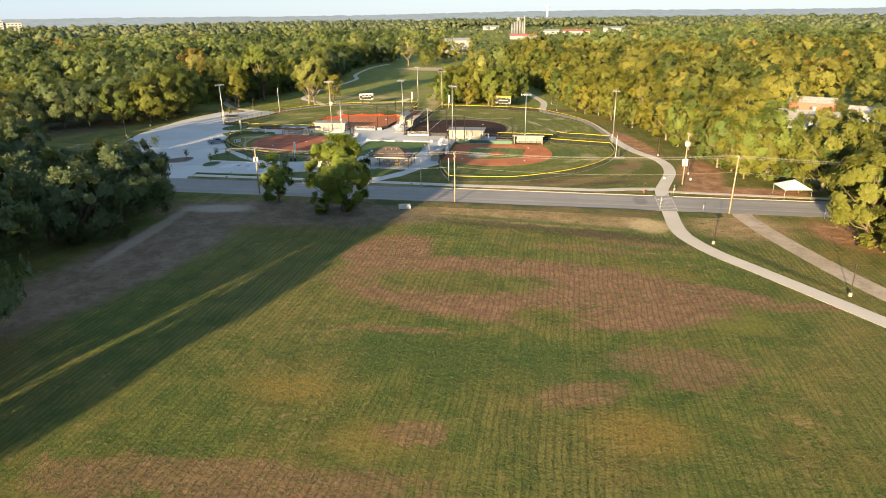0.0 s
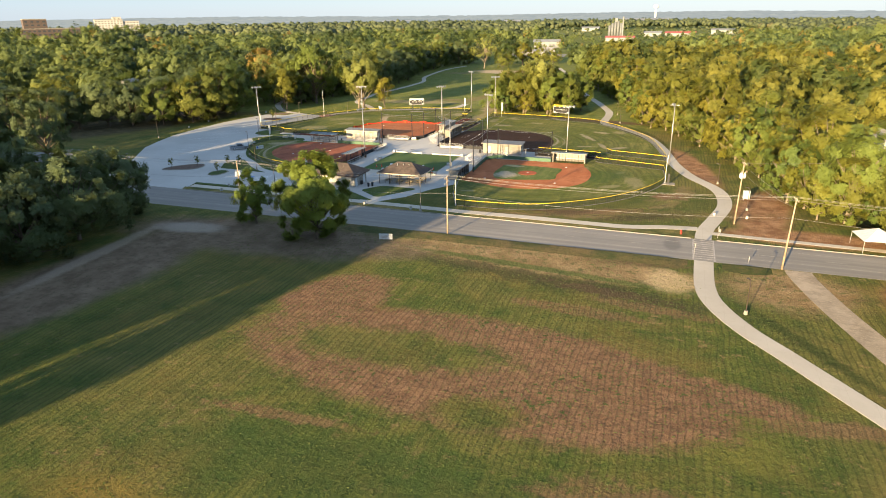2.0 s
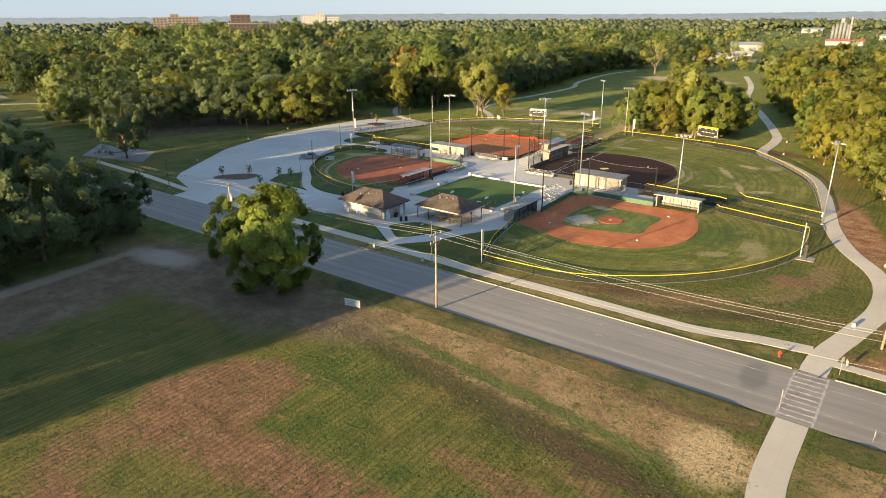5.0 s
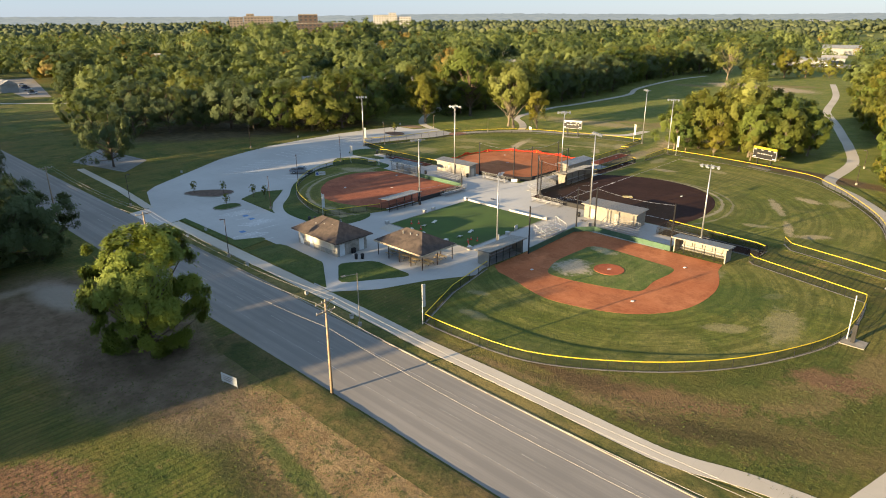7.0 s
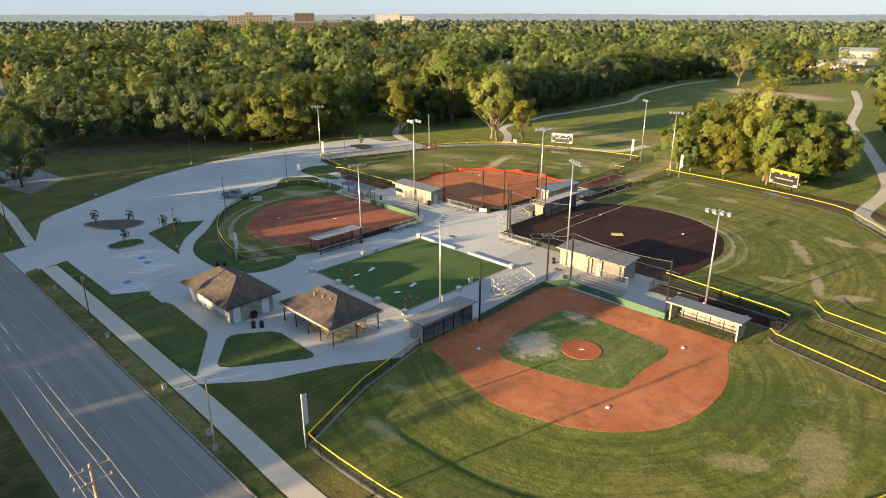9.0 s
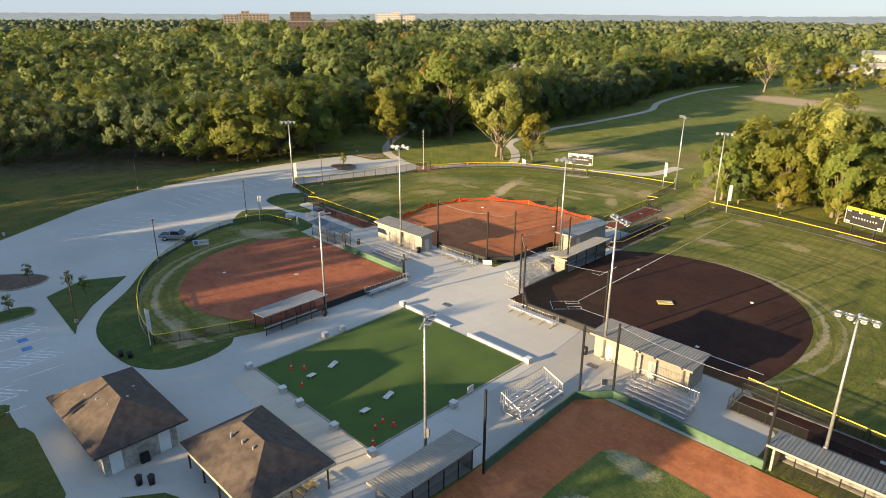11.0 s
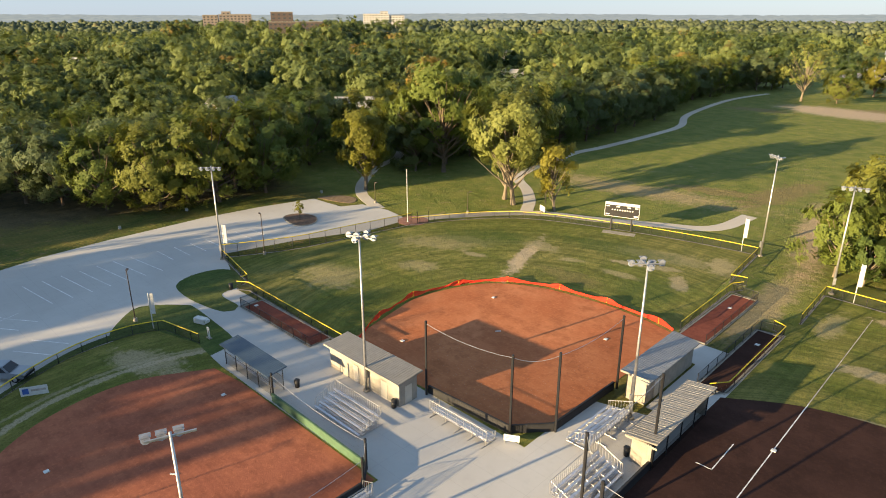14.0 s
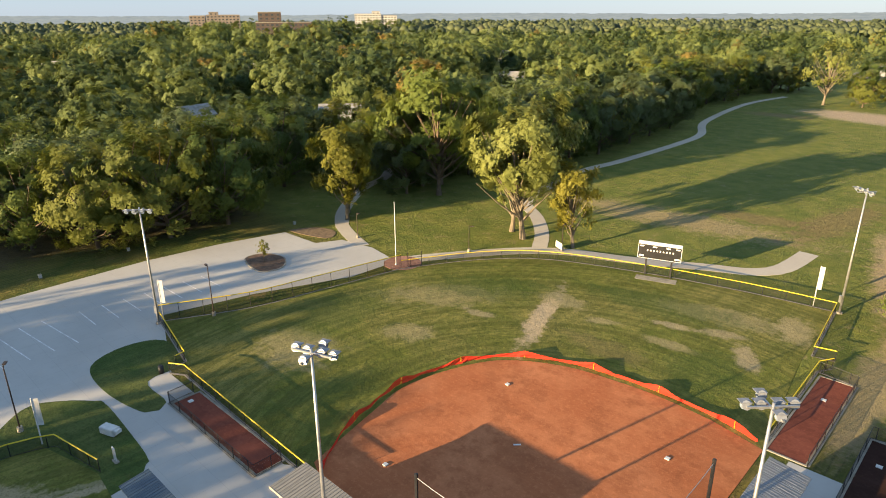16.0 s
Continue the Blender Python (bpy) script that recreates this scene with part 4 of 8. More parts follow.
def chalk_lines():
    c = thing("chalk_lines", pose(0, 0, 0), "white chalk batter boxes and foul lines on dark clay", "chalk lines", kind="structure")
    part("foul_line", box(B(), -48.2, -24, 223.66, 223.78, 0.02, 0.055), PAINT, c)
    part("foul_line", box(B(), -50.2, -50.1, 225.6, 253, 0.02, 0.055), PAINT, c)
    part("foul_line", box(B(), -50.2, -50.1, 253, 280, 0.02, 0.055), FADED, c, "worn chalk line on grass")
    # one long frame along the diagonal, with a box for the batter on either side of the plate
    turned = pose(-50.6, 223.2, 0, 0, 0, 45)
    for name, x0, x1, y0, y1 in (("catcher_box", -2.05, 0.0, -1.33, 1.33), ("batter_box", 0.1, 2.05, 0.42, 1.33), ("batter_box", 0.1, 2.05, -1.33, -0.42)):
        bm = B()
        for a, b, d, e in ((x0, x1, y0, y0 + 0.09), (x0, x1, y1 - 0.09, y1), (x0, x0 + 0.09, y0 + 0.09, y1 - 0.09)) + (((x1 - 0.09, x1, y0 + 0.09, y1 - 0.09),) if name == "batter_box" else ()):
            box(bm, a, b, d, e, 0.02, 0.056)
        part(name, bm, PAINT, c).matrix_basis = turned
    part("coach_box", box(box(B(), -53.2, -53.1, 236, 241, 0.02, 0.055), -54.6, -53.1, 236, 236.1, 0.02, 0.055), PAINT, c)


chalk_lines()

sheet("parking_lot", [(-480, 203), (-360, 196), (-352, 206), (-480, 232)], 0.02, ASPHALT, "grey asphalt car park beyond the western lawn", "car park")
strip("park_path", [(-345, 178), (-315, 206), (-290, 214)], 2.0, 0.03, PATH_CONCRETE, "pale concrete path across the western lawn", "path")
sheet("parking_lot", [(-150, 650), (-92, 650), (-96, 690), (-156, 690)], 0.02, ASPHALT, "grey asphalt yard beside the distant building", "car park")
sheet("concrete_court", [(-190, 172), (-176, 159.5), (-152, 165), (-163, 175.5)], 0.02, plain("worn_court", (0.2, 0.195, 0.185), 0.85, 0, 0.15, 0.4), "grey concrete court west of the car park", "court")

# ---- fences ----
POST_MESH = {}


def post_mesh(h, r=0.045, mat=None):
    key = (round(h, 2), r, mat.name)
    if key not in POST_MESH:
        bm = rod(B(), (0, 0, 0), (0, 0, h), r, r, 6)
        bmesh.ops.create_uvsphere(bm, u_segments=6, v_segments=3, radius=r * 1.25, matrix=Matrix.Translation((0, 0, h)))
        me = bpy.data.meshes.new("post")
        bm.to_mesh(me)
        bm.free()
        me.materials.append(mat)
        POST_MESH[key] = me
    return POST_MESH[key]


def bent_rail(line, z, r, sides=6):
    """One continuous tube that follows a line at a height."""
    bm = B()
    rings = []
    n = len(line)
    for i, (x, y) in enumerate(line):
        a, b = line[max(0, i - 1)], line[min(n - 1, i + 1)]
        d = Vector((b[0] - a[0], b[1] - a[1], 0)).normalized()
        side = Vector((-d.y, d.x, 0))
        rings.append([bm.verts.new(Vector((x, y, z)) + side * (r * math.cos(t)) + Vector((0, 0, r * math.sin(t)))) for t in (2 * math.pi * k / sides for k in range(sides))])
    for p, q in zip(rings, rings[1:]):
        for k in range(sides):
            bm.faces.new((p[k], p[(k + 1) % sides], q[(k + 1) % sides], q[k]))
    bm.faces.new(rings[0])
    bm.faces.new(rings[-1][::-1])
    bmesh.ops.recalc_face_normals(bm, faces=bm.faces)
    return bm


def fence(line, h, label, cap=YELLOW, mesh=MESH, gap=3.0, base=0.03, kerb=True, frame_mat=None, extra=0.0):
    """A chain-link fence along a line: posts, mesh panel, rails, a cap along the top and a mow strip below."""
    frame_mat = frame_mat or BLACK
    f = thing("fence", pose(0, 0, 0), label, "fence")
    bm = B()
    verts = [(bm.verts.new((x, y, base + 0.05)), bm.verts.new((x, y, base + h))) for x, y in line]
    for (a, b), (c, d) in zip(verts, verts[1:]):
        bm.faces.new((a, c, d, b))
    part("mesh_panel", bm, mesh, f)
    for z, r, m, name in ((h, 0.065 if cap else 0.03, cap or frame_mat, "top_cap" if cap else "top_rail"), (0.08, 0.025, frame_mat, "bottom_rail")):
        part(name, bent_rail(line, base + z, r), m, f)
    if kerb:
        left, right = ribbon(line, 0.35)
        bm = B()
        lo = [(bm.verts.new((*p, base + 0.025)), bm.verts.new((*q, base + 0.025))) for p, q in zip(left, right)]
        for (a, b), (c, d) in zip(lo, lo[1:]):
            bm.faces.new((b, d, c, a))
        part("mow_strip", bm, KERB, f)
    walked, nextp, me = 0.0, 0.0, post_mesh(h + 0.04 + extra, 0.04, frame_mat)
    for i, ((x0, y0), (x1, y1)) in enumerate(zip(line, line[1:])):
        seg = math.hypot(x1 - x0, y1 - y0)
        while nextp <= walked + seg:
            t = (nextp - walked) / max(seg, 1e-6)
            share("post", me, f, pose(x0 + (x1 - x0) * t, y0 + (y1 - y0) * t, base - 0.02))
            nextp += gap
        walked += seg
    share("post", me, f, pose(*line[-1], base - 0.02))
    return f


def build_fences():
    lab = "black chain-link outfield fence with yellow top cap"
    F1 = [(-36.2, 178.3), (-33.6, 167.2), (-29.6, 157.4)] + smooth_line([(-29.6, 157.4), (-24.7, 157.3), (-13.5, 158.6), (-3.5, 164.6), (4.5, 172.6), (10, 182), (13, 191), (13.1, 200), (12.4, 205.6)], 2.2)
    fence(F1, 1.35, lab)
    fence([(12.4, 205.6), (-5, 210.2), (-6.0, 211.3)], 1.35, lab)
    fence([(-4.6, 224.4), (-2.6, 221.6), (6, 219.6), (12.8, 217.6)], 1.35, lab)
    fence(smooth_line([(12.8, 217.6), (10.8, 228.5), (6.2, 246.8), (-3.2, 263.4), (-10, 272.2), (-17, 278.3), (-38, 282.6), (-57, 284.2)], 2.2), 1.5, lab)
    fence([(-57, 284.2), (-56.6, 272)], 1.5, lab)
    fence([(-58.6, 268), (-57.0, 267.2), (-57.0, 249.4), (-58.4, 247.6)], 1.35, lab)
    fence([(-67, 259.4), (-67.2, 276.3), (-66.2, 278)], 1.35, lab)
    fence([(-66.4, 280), (-68.6, 279.5), (-69.9, 294.4)] , 1.35, lab)
    fence(smooth_line([(-69.9, 294.4), (-80.5, 293.2), (-94.4, 290), (-108.9, 284.6), (-117, 277), (-123.4, 265.8)], 2.2), 1.35, lab)
    fence(smooth_line([(-123.4, 265.8), (-126, 252), (-128, 242.3), (-132.9, 232)], 2.2), 2.3, "tall chain-link fence with yellow cap along the car park", YELLOW)
    fence([(-132.9, 232), (-120.6, 229.4), (-120.4, 228.2)], 1.35, lab)
    fence([(-119.4, 227.0), (-117.8, 228), (-97.4, 227.5), (-93, 227.4)], 1.35, lab)
    fence([(-75, 188.6), (-76.8, 183.9), (-79.6, 177.6)] , 1.35, lab)
    fence(smooth_line([(-79.6, 177.6), (-87.3, 178.9), (-97.6, 182.9), (-106.3, 189.3), (-112.3, 196.7), (-115.7, 204.2), (-116, 210.5), (-114.5, 214)], 2) + [(-107.8, 215.4)], 1.35, lab, YELLOW, MESH)
    # plain black fences of the warm-up lanes and dugouts
    plain_lab = "black chain-link fence of the warm-up lane"
    for line in ([(-113.9, 227), (-113.8, 224.3), (-97.4, 224.3), (-97.4, 227)], [(-63.2, 258.2), (-63.2, 275.6), (-67, 276.2)], [(-60.1, 248.8), (-60.1, 266.6), (-57.2, 267)], [(-24.2, 218), (-24.2, 214), (-5.5, 213.8), (-5.4, 218), (-24.2, 218)]):
        fence(line, 1.3, plain_lab, None, MESH, 2.6, 0.05)
    fence([(-24.2, 219.2), (-7, 217.4), (-5.4, 216.6)], 1.5, lab, YELLOW, MESH, 3.0)


build_fences()


def orange_barrier():
    f = thing("safety_fence", pose(0, 0, 0), "sagging orange plastic safety netting round the infield", "fence")
    line = smooth_line([(-93.8, 228.6), (-96.6, 233), (-98.2, 238), (-99, 243), (-97.8, 249.2), (-94.8, 255), (-88.8, 258.9), (-82.4, 260.2), (-77.3, 260.4), (-72, 260), (-67.6, 258.8)], 0.8)
    bm, rows = B(), []
    for i, (x, y) in enumerate(line):
        sag = 0.32 + 0.5 * abs(math.cos(i * math.pi / 9)) ** 5 + random.uniform(-0.06, 0.06)
        off = 0.12 * math.sin(i * 1.7)
        rows.append((bm.verts.new((x + off, y, 0.05)), bm.verts.new((x - off * 0.5, y + off, 0.05 + sag * 0.5)), bm.verts.new((x + off * 0.3, y, 0.05 + sag))))
    for a, b in zip(rows, rows[1:]):
        bm.faces.new((a[0], b[0], b[1], a[1]))
        bm.faces.new((a[1], b[1], b[2], a[2]))
    part("netting", bm, ORANGE_NET, f)
    for i in range(0, len(line), 9):
        share("stake", post_mesh(0.85, 0.03, YELLOW), f, pose(*line[i], 0.02, random.uniform(-8, 8), random.uniform(-8, 8)))


orange_barrier()


# ---- backstops ----
def backstop(posts, h, walls, label):
    """Tall black posts with netting between them, over a low padded wall."""
    b = thing("backstop", pose(0, 0, 0), label, "backstop")
    for x, y in posts:
        share("net_post", post_mesh(h, 0.13, BLACK), b, pose(x, y, 0))
    for i, ((x0, y0), (x1, y1)) in enumerate(zip(posts, posts[1:])):
        bm = B()
        n, rows = 8, []
        for k in range(n + 1):
            t = k / n
            sag = 0.5 * 4 * t * (1 - t)
            x, y = x0 + (x1 - x0) * t, y0 + (y1 - y0) * t
            rows.append((bm.verts.new((x, y, 0.9)), bm.verts.new((x, y, h - 0.2 - sag))))
        for p, q in zip(rows, rows[1:]):
            bm.faces.new((p[0], q[0], q[1], p[1]))
        part("net", bm, NETTING, b)
        bm = B()
        for p, q in zip(range(n), range(1, n + 1)):
            a = [(x0 + (x1 - x0) * s / n, y0 + (y1 - y0) * s / n, h - 0.2 - 2 * s / n * (1 - s / n)) for s in (p, q)]
            rod(bm, a[0], a[1], 0.025, 0.025, 4)
        part("net_cable", bm, STEEL, b)
    for (x0, y0), (x1, y1), m in walls:
        bm = B()
        d = Vector((x1 - x0, y1 - y0, 0))
        box(bm, 0, d.length, -0.12, 0.12, 0, 0.95, 0.03)
        bmesh.ops.transform(bm, verts=bm.verts, matrix=pose(x0, y0, 0.02, 0, 0, math.degrees(math.atan2(d.y, d.x))))
        part("padded_wall", bm, m, b)


backstop([(-35.4, 188.6), (-36.3, 205.0), (-33.8, 207.6), (-18, 206.9)], 8.6, [((-35.6, 188.8), (-36.4, 204.4), GREEN_WALL), ((-36.4, 204.4), (-33.6, 207.4), GREEN_WALL), ((-33.6, 207.4), (-18, 206.9), GREEN_WALL)], "tall black backstop posts and netting over green pads")
backstop([(-41.6, 218.2), (-54.0, 217.8), (-57.6, 221.6), (-57.4, 233.2)], 9.2, [((-41.2, 218.4), (-53.6, 218.4), BLACK_PAD), ((-53.6, 218.4), (-57.2, 222), BLACK_PAD), ((-57.2, 222), (-57.2, 232.6), BLACK_PAD)], "tall black backstop posts and netting over black pads")
backstop([(-79.9, 226.9), (-69.2, 227.6), (-66.3, 231), (-66.0, 242)], 8.6, [((-80, 227.3), (-69.4, 227.7), BLACK_PAD), ((-69.4, 227.7), (-66.5, 231), BLACK_PAD), ((-66.5, 231), (-66.2, 241.6), BLACK_PAD)], "tall black backstop posts and netting over black pads")
backstop([(-73.4, 198.6), (-73.4, 213.0), (-75.2, 214.8), (-90.6, 215.0)], 3.2, [((-73.3, 198.6), (-73.3, 212.8), BLACK_PAD), ((-73.3, 212.8), (-75.2, 214.7), BLACK_PAD), ((-75.2, 214.7), (-90.6, 214.9), GREEN_WALL)], "low backstop fence over black and green pads")


# ---- dugouts and field buildings ----
def slab_roof(bm, x0, x1, y0, y1, za, zb, axis, thick=0.12):
    """A sloping roof plate: height za at the low side of the axis and zb at the high side."""
    zz = {(0, 0): za, (1, 0): zb if axis == 0 else za, (0, 1): za if axis == 0 else zb, (1, 1): zb}
    vs = [[bm.verts.new((x, y, zz[i, j] + d)) for i, x, j, y in ((0, x0, 0, y0), (1, x1, 0, y0), (1, x1, 1, y1), (0, x0, 1, y1))] for d in (0, -thick)]
    bm.faces.new(vs[0])
    bm.faces.new(vs[1][::-1])
    for i in range(4):
        bm.faces.new((vs[0][i], vs[1][i], vs[1][(i + 1) % 4], vs[0][(i + 1) % 4]))
    bmesh.ops.recalc_face_normals(bm, faces=bm.faces)
    return bm


def roof_ribs(x0, x1, y0, y1, za, zb, axis, parent, material, pitch=0.42):
    """Standing seams that run down the slope of a roof plate."""
    bm = B()
    a, b = (x0, x1) if axis == 1 else (y0, y1)
    n = int((b - a) / pitch)
    for i in range(n + 1):
        u = a + 0.06 + (b - a - 0.12) * i / n
        for (p, q) in (((u, y0, za), (u, y1, zb)) if axis == 1 else ((x0, u, za), (x1, u, zb)),):
            w = (0.04, 0, 0) if axis == 1 else (0, 0.04, 0)
            low = [bm.verts.new((c[0] + s * w[0], c[1] + s * w[1], c[2] - 0.01)) for c in (p, q) for s in (-1, 1)]
            top = [bm.verts.new((c[0] + s * w[0] * 0.5, c[1] + s * w[1] * 0.5, c[2] + 0.014)) for c in (p, q) for s in (-1, 1)]
            for f in ((low[0], low[2], top[2], top[0]), (low[1], top[1], top[3], low[3]), (top[0], top[2], top[3], top[1]), (low[0], top[0], top[1], low[1]), (low[2], low[3], top[3], top[2])):
                bm.faces.new(f)
    bmesh.ops.recalc_face_normals(bm, faces=bm.faces)
    part("roof_ribs", bm, material, parent)


def block_dugout(x0, x1, y0, y1, open_side, za, zb, axis, roof_mat, label, doors=(), bays=4):
    """A block building with solid walls on three sides, posts and a bench on the open one."""
    d = thing("dugout", pose(0, 0, 0), label, "dugout")
    t, h = 0.2, min(za, zb) - 0.14
    walls = {"W": (x0, x0 + t, y0, y1), "E": (x1 - t, x1, y0, y1), "S": (x0 + t, x1 - t, y0, y0 + t), "N": (x0 + t, x1 - t, y1 - t, y1)}
    for side, w in walls.items():
        if side != open_side:
            part("wall", box(B(), *w, 0, h), TAN, d)
    bm = slab_roof(B(), x0 - 0.45, x1 + 0.45, y0 - 0.45, y1 + 0.45, za, zb, axis)
    part("roof", bm, roof_mat, d, "ribbed metal roof")
    roof_ribs(x0 - 0.45, x1 + 0.45, y0 - 0.45, y1 + 0.45, za, zb, axis, d, roof_mat)
    part("fascia", box(B(), x0 - 0.47, x1 + 0.47, y0 - 0.5, y0 - 0.46, za - 0.2, za + 0.02), TAN, d)
    long_x = x1 - x0 > y1 - y0
    n = bays
    for i in range(n + 1):
        f = i / n
        if long_x:
            px, py = x0 + 0.1 + (x1 - x0 - 0.2) * f, (y0 + 0.1 if open_side == "S" else y1 - 0.1)
        else:
            px, py = (x0 + 0.1 if open_side == "W" else x1 - 0.1), y0 + 0.1 + (y1 - y0 - 0.2) * f
        share("post", post_mesh(h, 0.06, BLACK), d, pose(px, py, 0))
    if long_x:
        yb = y1 - 0.9 if open_side == "S" else y0 + 0.5
        part("bench", box(box(B(), x0 + 0.6, x1 - 0.6, yb, yb + 0.4, 0.42, 0.47), x0 + 0.6, x1 - 0.6, yb + (0.4 if open_side == "S" else -0.06), yb + (0.46 if open_side == "S" else 0), 0.7, 0.95), ALUMINIUM, d, "white aluminium bench")
        yo = y0 + 0.02 if open_side == "S" else y1 - 0.02
        part("screen", prism_wall(x0 + 0.3, yo, x1 - 0.3, yo, 0.1, 1.3), MESH, d)
    else:
        xb = x1 - 0.9 if open_side == "W" else x0 + 0.5
        part("bench", box(box(B(), xb, xb + 0.4, y0 + 0.6, y1 - 0.6, 0.42, 0.47), xb - 0.06, xb, y0 + 0.6, y1 - 0.6, 0.7, 0.95), ALUMINIUM, d, "white aluminium bench")
        xo = x0 + 0.02 if open_side == "W" else x1 - 0.02
        part("screen", prism_wall(xo, y0 + 0.3, xo, y1 - 0.3, 0.1, 1.3), MESH, d)
    for side, at, w in doors:
        a = (at, at + w, y0 - 0.05, y0 + 0.02) if side == "S" else ((x1 - 0.02, x1 + 0.05, at, at + w) if side == "E" else (x0 - 0.05, x0 + 0.02, at, at + w))
        door = part("door", box(B(), *a, 0.02, 2.1, 0.01), DOOR_MAT, d, "painted steel door")
        hx, hy = (a[0] + 0.12, a[2] - 0.04) if side == "S" else (a[0] - 0.04 if side == "W" else a[1] + 0.04, a[2] + 0.12)
        part("handle", rod(B(), (hx, hy, 0.95), (hx, hy, 1.1), 0.02), STEEL, door)
    return d


def prism_wall(x0, y0, x1, y1, z0, z1):
    bm = B()
    bm.faces.new([bm.verts.new(v) for v in ((x0, y0, z0), (x1, y1, z0), (x1, y1, z1), (x0, y0, z1))])
    return bm


DOOR_MAT = plain("tan_door_paint", (0.5, 0.46, 0.39), 0.5, 0, 0.05, 1.0)
block_dugout(-91.8, -80.2, 223.3, 225.8, "N", 3.0, 3.3, 1, TAN_ROOF, "tan block dugout with ribbed tan metal roof", (("S", -83.0, 0.95), ("S", -87.6, 0.9), ("E", 224.1, 0.95)))
block_dugout(-40.2, -28.5, 214.0, 217.6, "N", 3.0, 3.3, 1, TAN_ROOF, "tan block dugout and store with pale metal roof", (("S", -38.6, 0.95), ("S", -33.2, 0.9)))
block_dugout(-64.6, -62.3, 241.1, 252.3, "W", 3.3, 2.9, 0, GREY_ROOF, "block dugout with grey ribbed metal roof", (("E", 243, 0.95),))
block_dugout(-59.0, -56.9, 232.1, 243.8, "E", 2.9, 3.3, 0, TAN_ROOF_Y, "block dugout with sloping pale metal roof", (("W", 234.2, 0.95),))
block_dugout(-17.6, -8.5, 207.2, 209.6, "S", 2.8, 2.55, 1, TAN_ROOF, "shallow tan dugout with a white bench", (), 5)
block_dugout(-39.0, -36.4, 179.2, 188.4, "E", 2.55, 2.85, 0, TAN_ROOF_Y, "narrow dugout with flat metal roof and mesh front", (), 5)


def open_dugout(x0, x1, y0, y1, za, zb, axis, roof, label, n=4):
    """A steel-framed shelter: posts, benches and mesh under a metal roof."""
    d = thing("dugout_shelter", pose(0, 0, 0), label, "dugout")
    part("roof", slab_roof(B(), x0 - 0.4, x1 + 0.4, y0 - 0.4, y1 + 0.4, za, zb, axis, 0.1), roof, d, "ribbed metal roof")
    roof_ribs(x0 - 0.4, x1 + 0.4, y0 - 0.4, y1 + 0.4, za, zb, axis, d, roof)
    long_x = x1 - x0 > y1 - y0
    for i in range(n + 1):
        f = i / n
        for s in (0, 1):
            px, py = (x0 + (x1 - x0) * f, (y0, y1)[s]) if long_x else ((x0, x1)[s], y0 + (y1 - y0) * f)
            z = za + (zb - za) * ((px - x0) / (x1 - x0) if axis == 0 else (py - y0) / (y1 - y0)) - 0.1
            share("post", post_mesh(z, 0.06, BLACK), d, pose(px, py, 0))
    for s in (0, 1):
        a = (x0, (y0, y1)[s], x1, (y0, y1)[s]) if long_x else ((x0, x1)[s], y0, (x0, x1)[s], y1)
        part("screen", prism_wall(*a, 0.1, 1.6), MESH, d)
        part("rail", rod(B(), (a[0], a[1], 1.6), (a[2], a[3], 1.6), 0.03), BLACK, d)
    xm, ym = (x0 + x1) / 2, (y0 + y1) / 2
    part("bench", box(B(), x0 + 0.5, x1 - 0.5, ym - 0.2, ym + 0.2, 0.42, 0.47) if long_x else box(B(), xm - 0.2, xm + 0.2, y0 + 0.5, y1 - 0.5, 0.42, 0.47), ALUMINIUM, d)


open_dugout(-74.6, -72.0, 188.6, 197.6, 2.6, 2.9, 0, GREY_ROOF, "open steel dugout shelter with grey ribbed roof")
open_dugout(-101.0, -91.6, 215.3, 216.9, 2.6, 2.9, 1, BLUE_ROOF, "open steel dugout shelter with blue-grey roof")


# ---- restroom and picnic shelter ----
SHINGLE = plain("brown_shingle_roof", (0.078, 0.059, 0.049), 0.9, 0, 0.2, 1.4, 0.5)
BROWN = plain("dark_brown_steel", (0.05, 0.035, 0.028), 0.5, 0.2, 0.1, 3)
STONE = plain("grey_stone_veneer", (0.36, 0.34, 0.3), 0.9, 0, 0.2, 1.8, 0.5)
LIGHT_BLOCK = plain("cream_block", (0.6, 0.55, 0.46), 0.85, 0, 0.08, 1.5)
PALE_DOOR = plain("pale_door_paint", (0.62, 0.66, 0.68), 0.5, 0, 0.05, 1.0)


def hip_roof(bm, x0, x1, y0, y1, z0, z1, thick=0.18):
    run = (y1 - y0) / 2
    ridge = [bm.verts.new((x0 + run, (y0 + y1) / 2, z1)), bm.verts.new((x1 - run, (y0 + y1) / 2, z1))]
    eave = [bm.verts.new(v) for v in ((x0, y0, z0), (x1, y0, z0), (x1, y1, z0), (x0, y1, z0))]
    low = [bm.verts.new((v.co.x, v.co.y, z0 - thick)) for v in eave]
    for f in ((eave[0], eave[1], ridge[1], ridge[0]), (eave[1], eave[2], ridge[1]), (eave[2], eave[3], ridge[0], ridge[1]), (eave[3], eave[0], ridge[0]), tuple(low[::-1])):
        bm.faces.new(f)
    for i in range(4):
        bm.faces.new((low[i], low[(i + 1) % 4], eave[(i + 1) % 4], eave[i]))
    bmesh.ops.recalc_face_normals(bm, faces=bm.faces)
    return bm


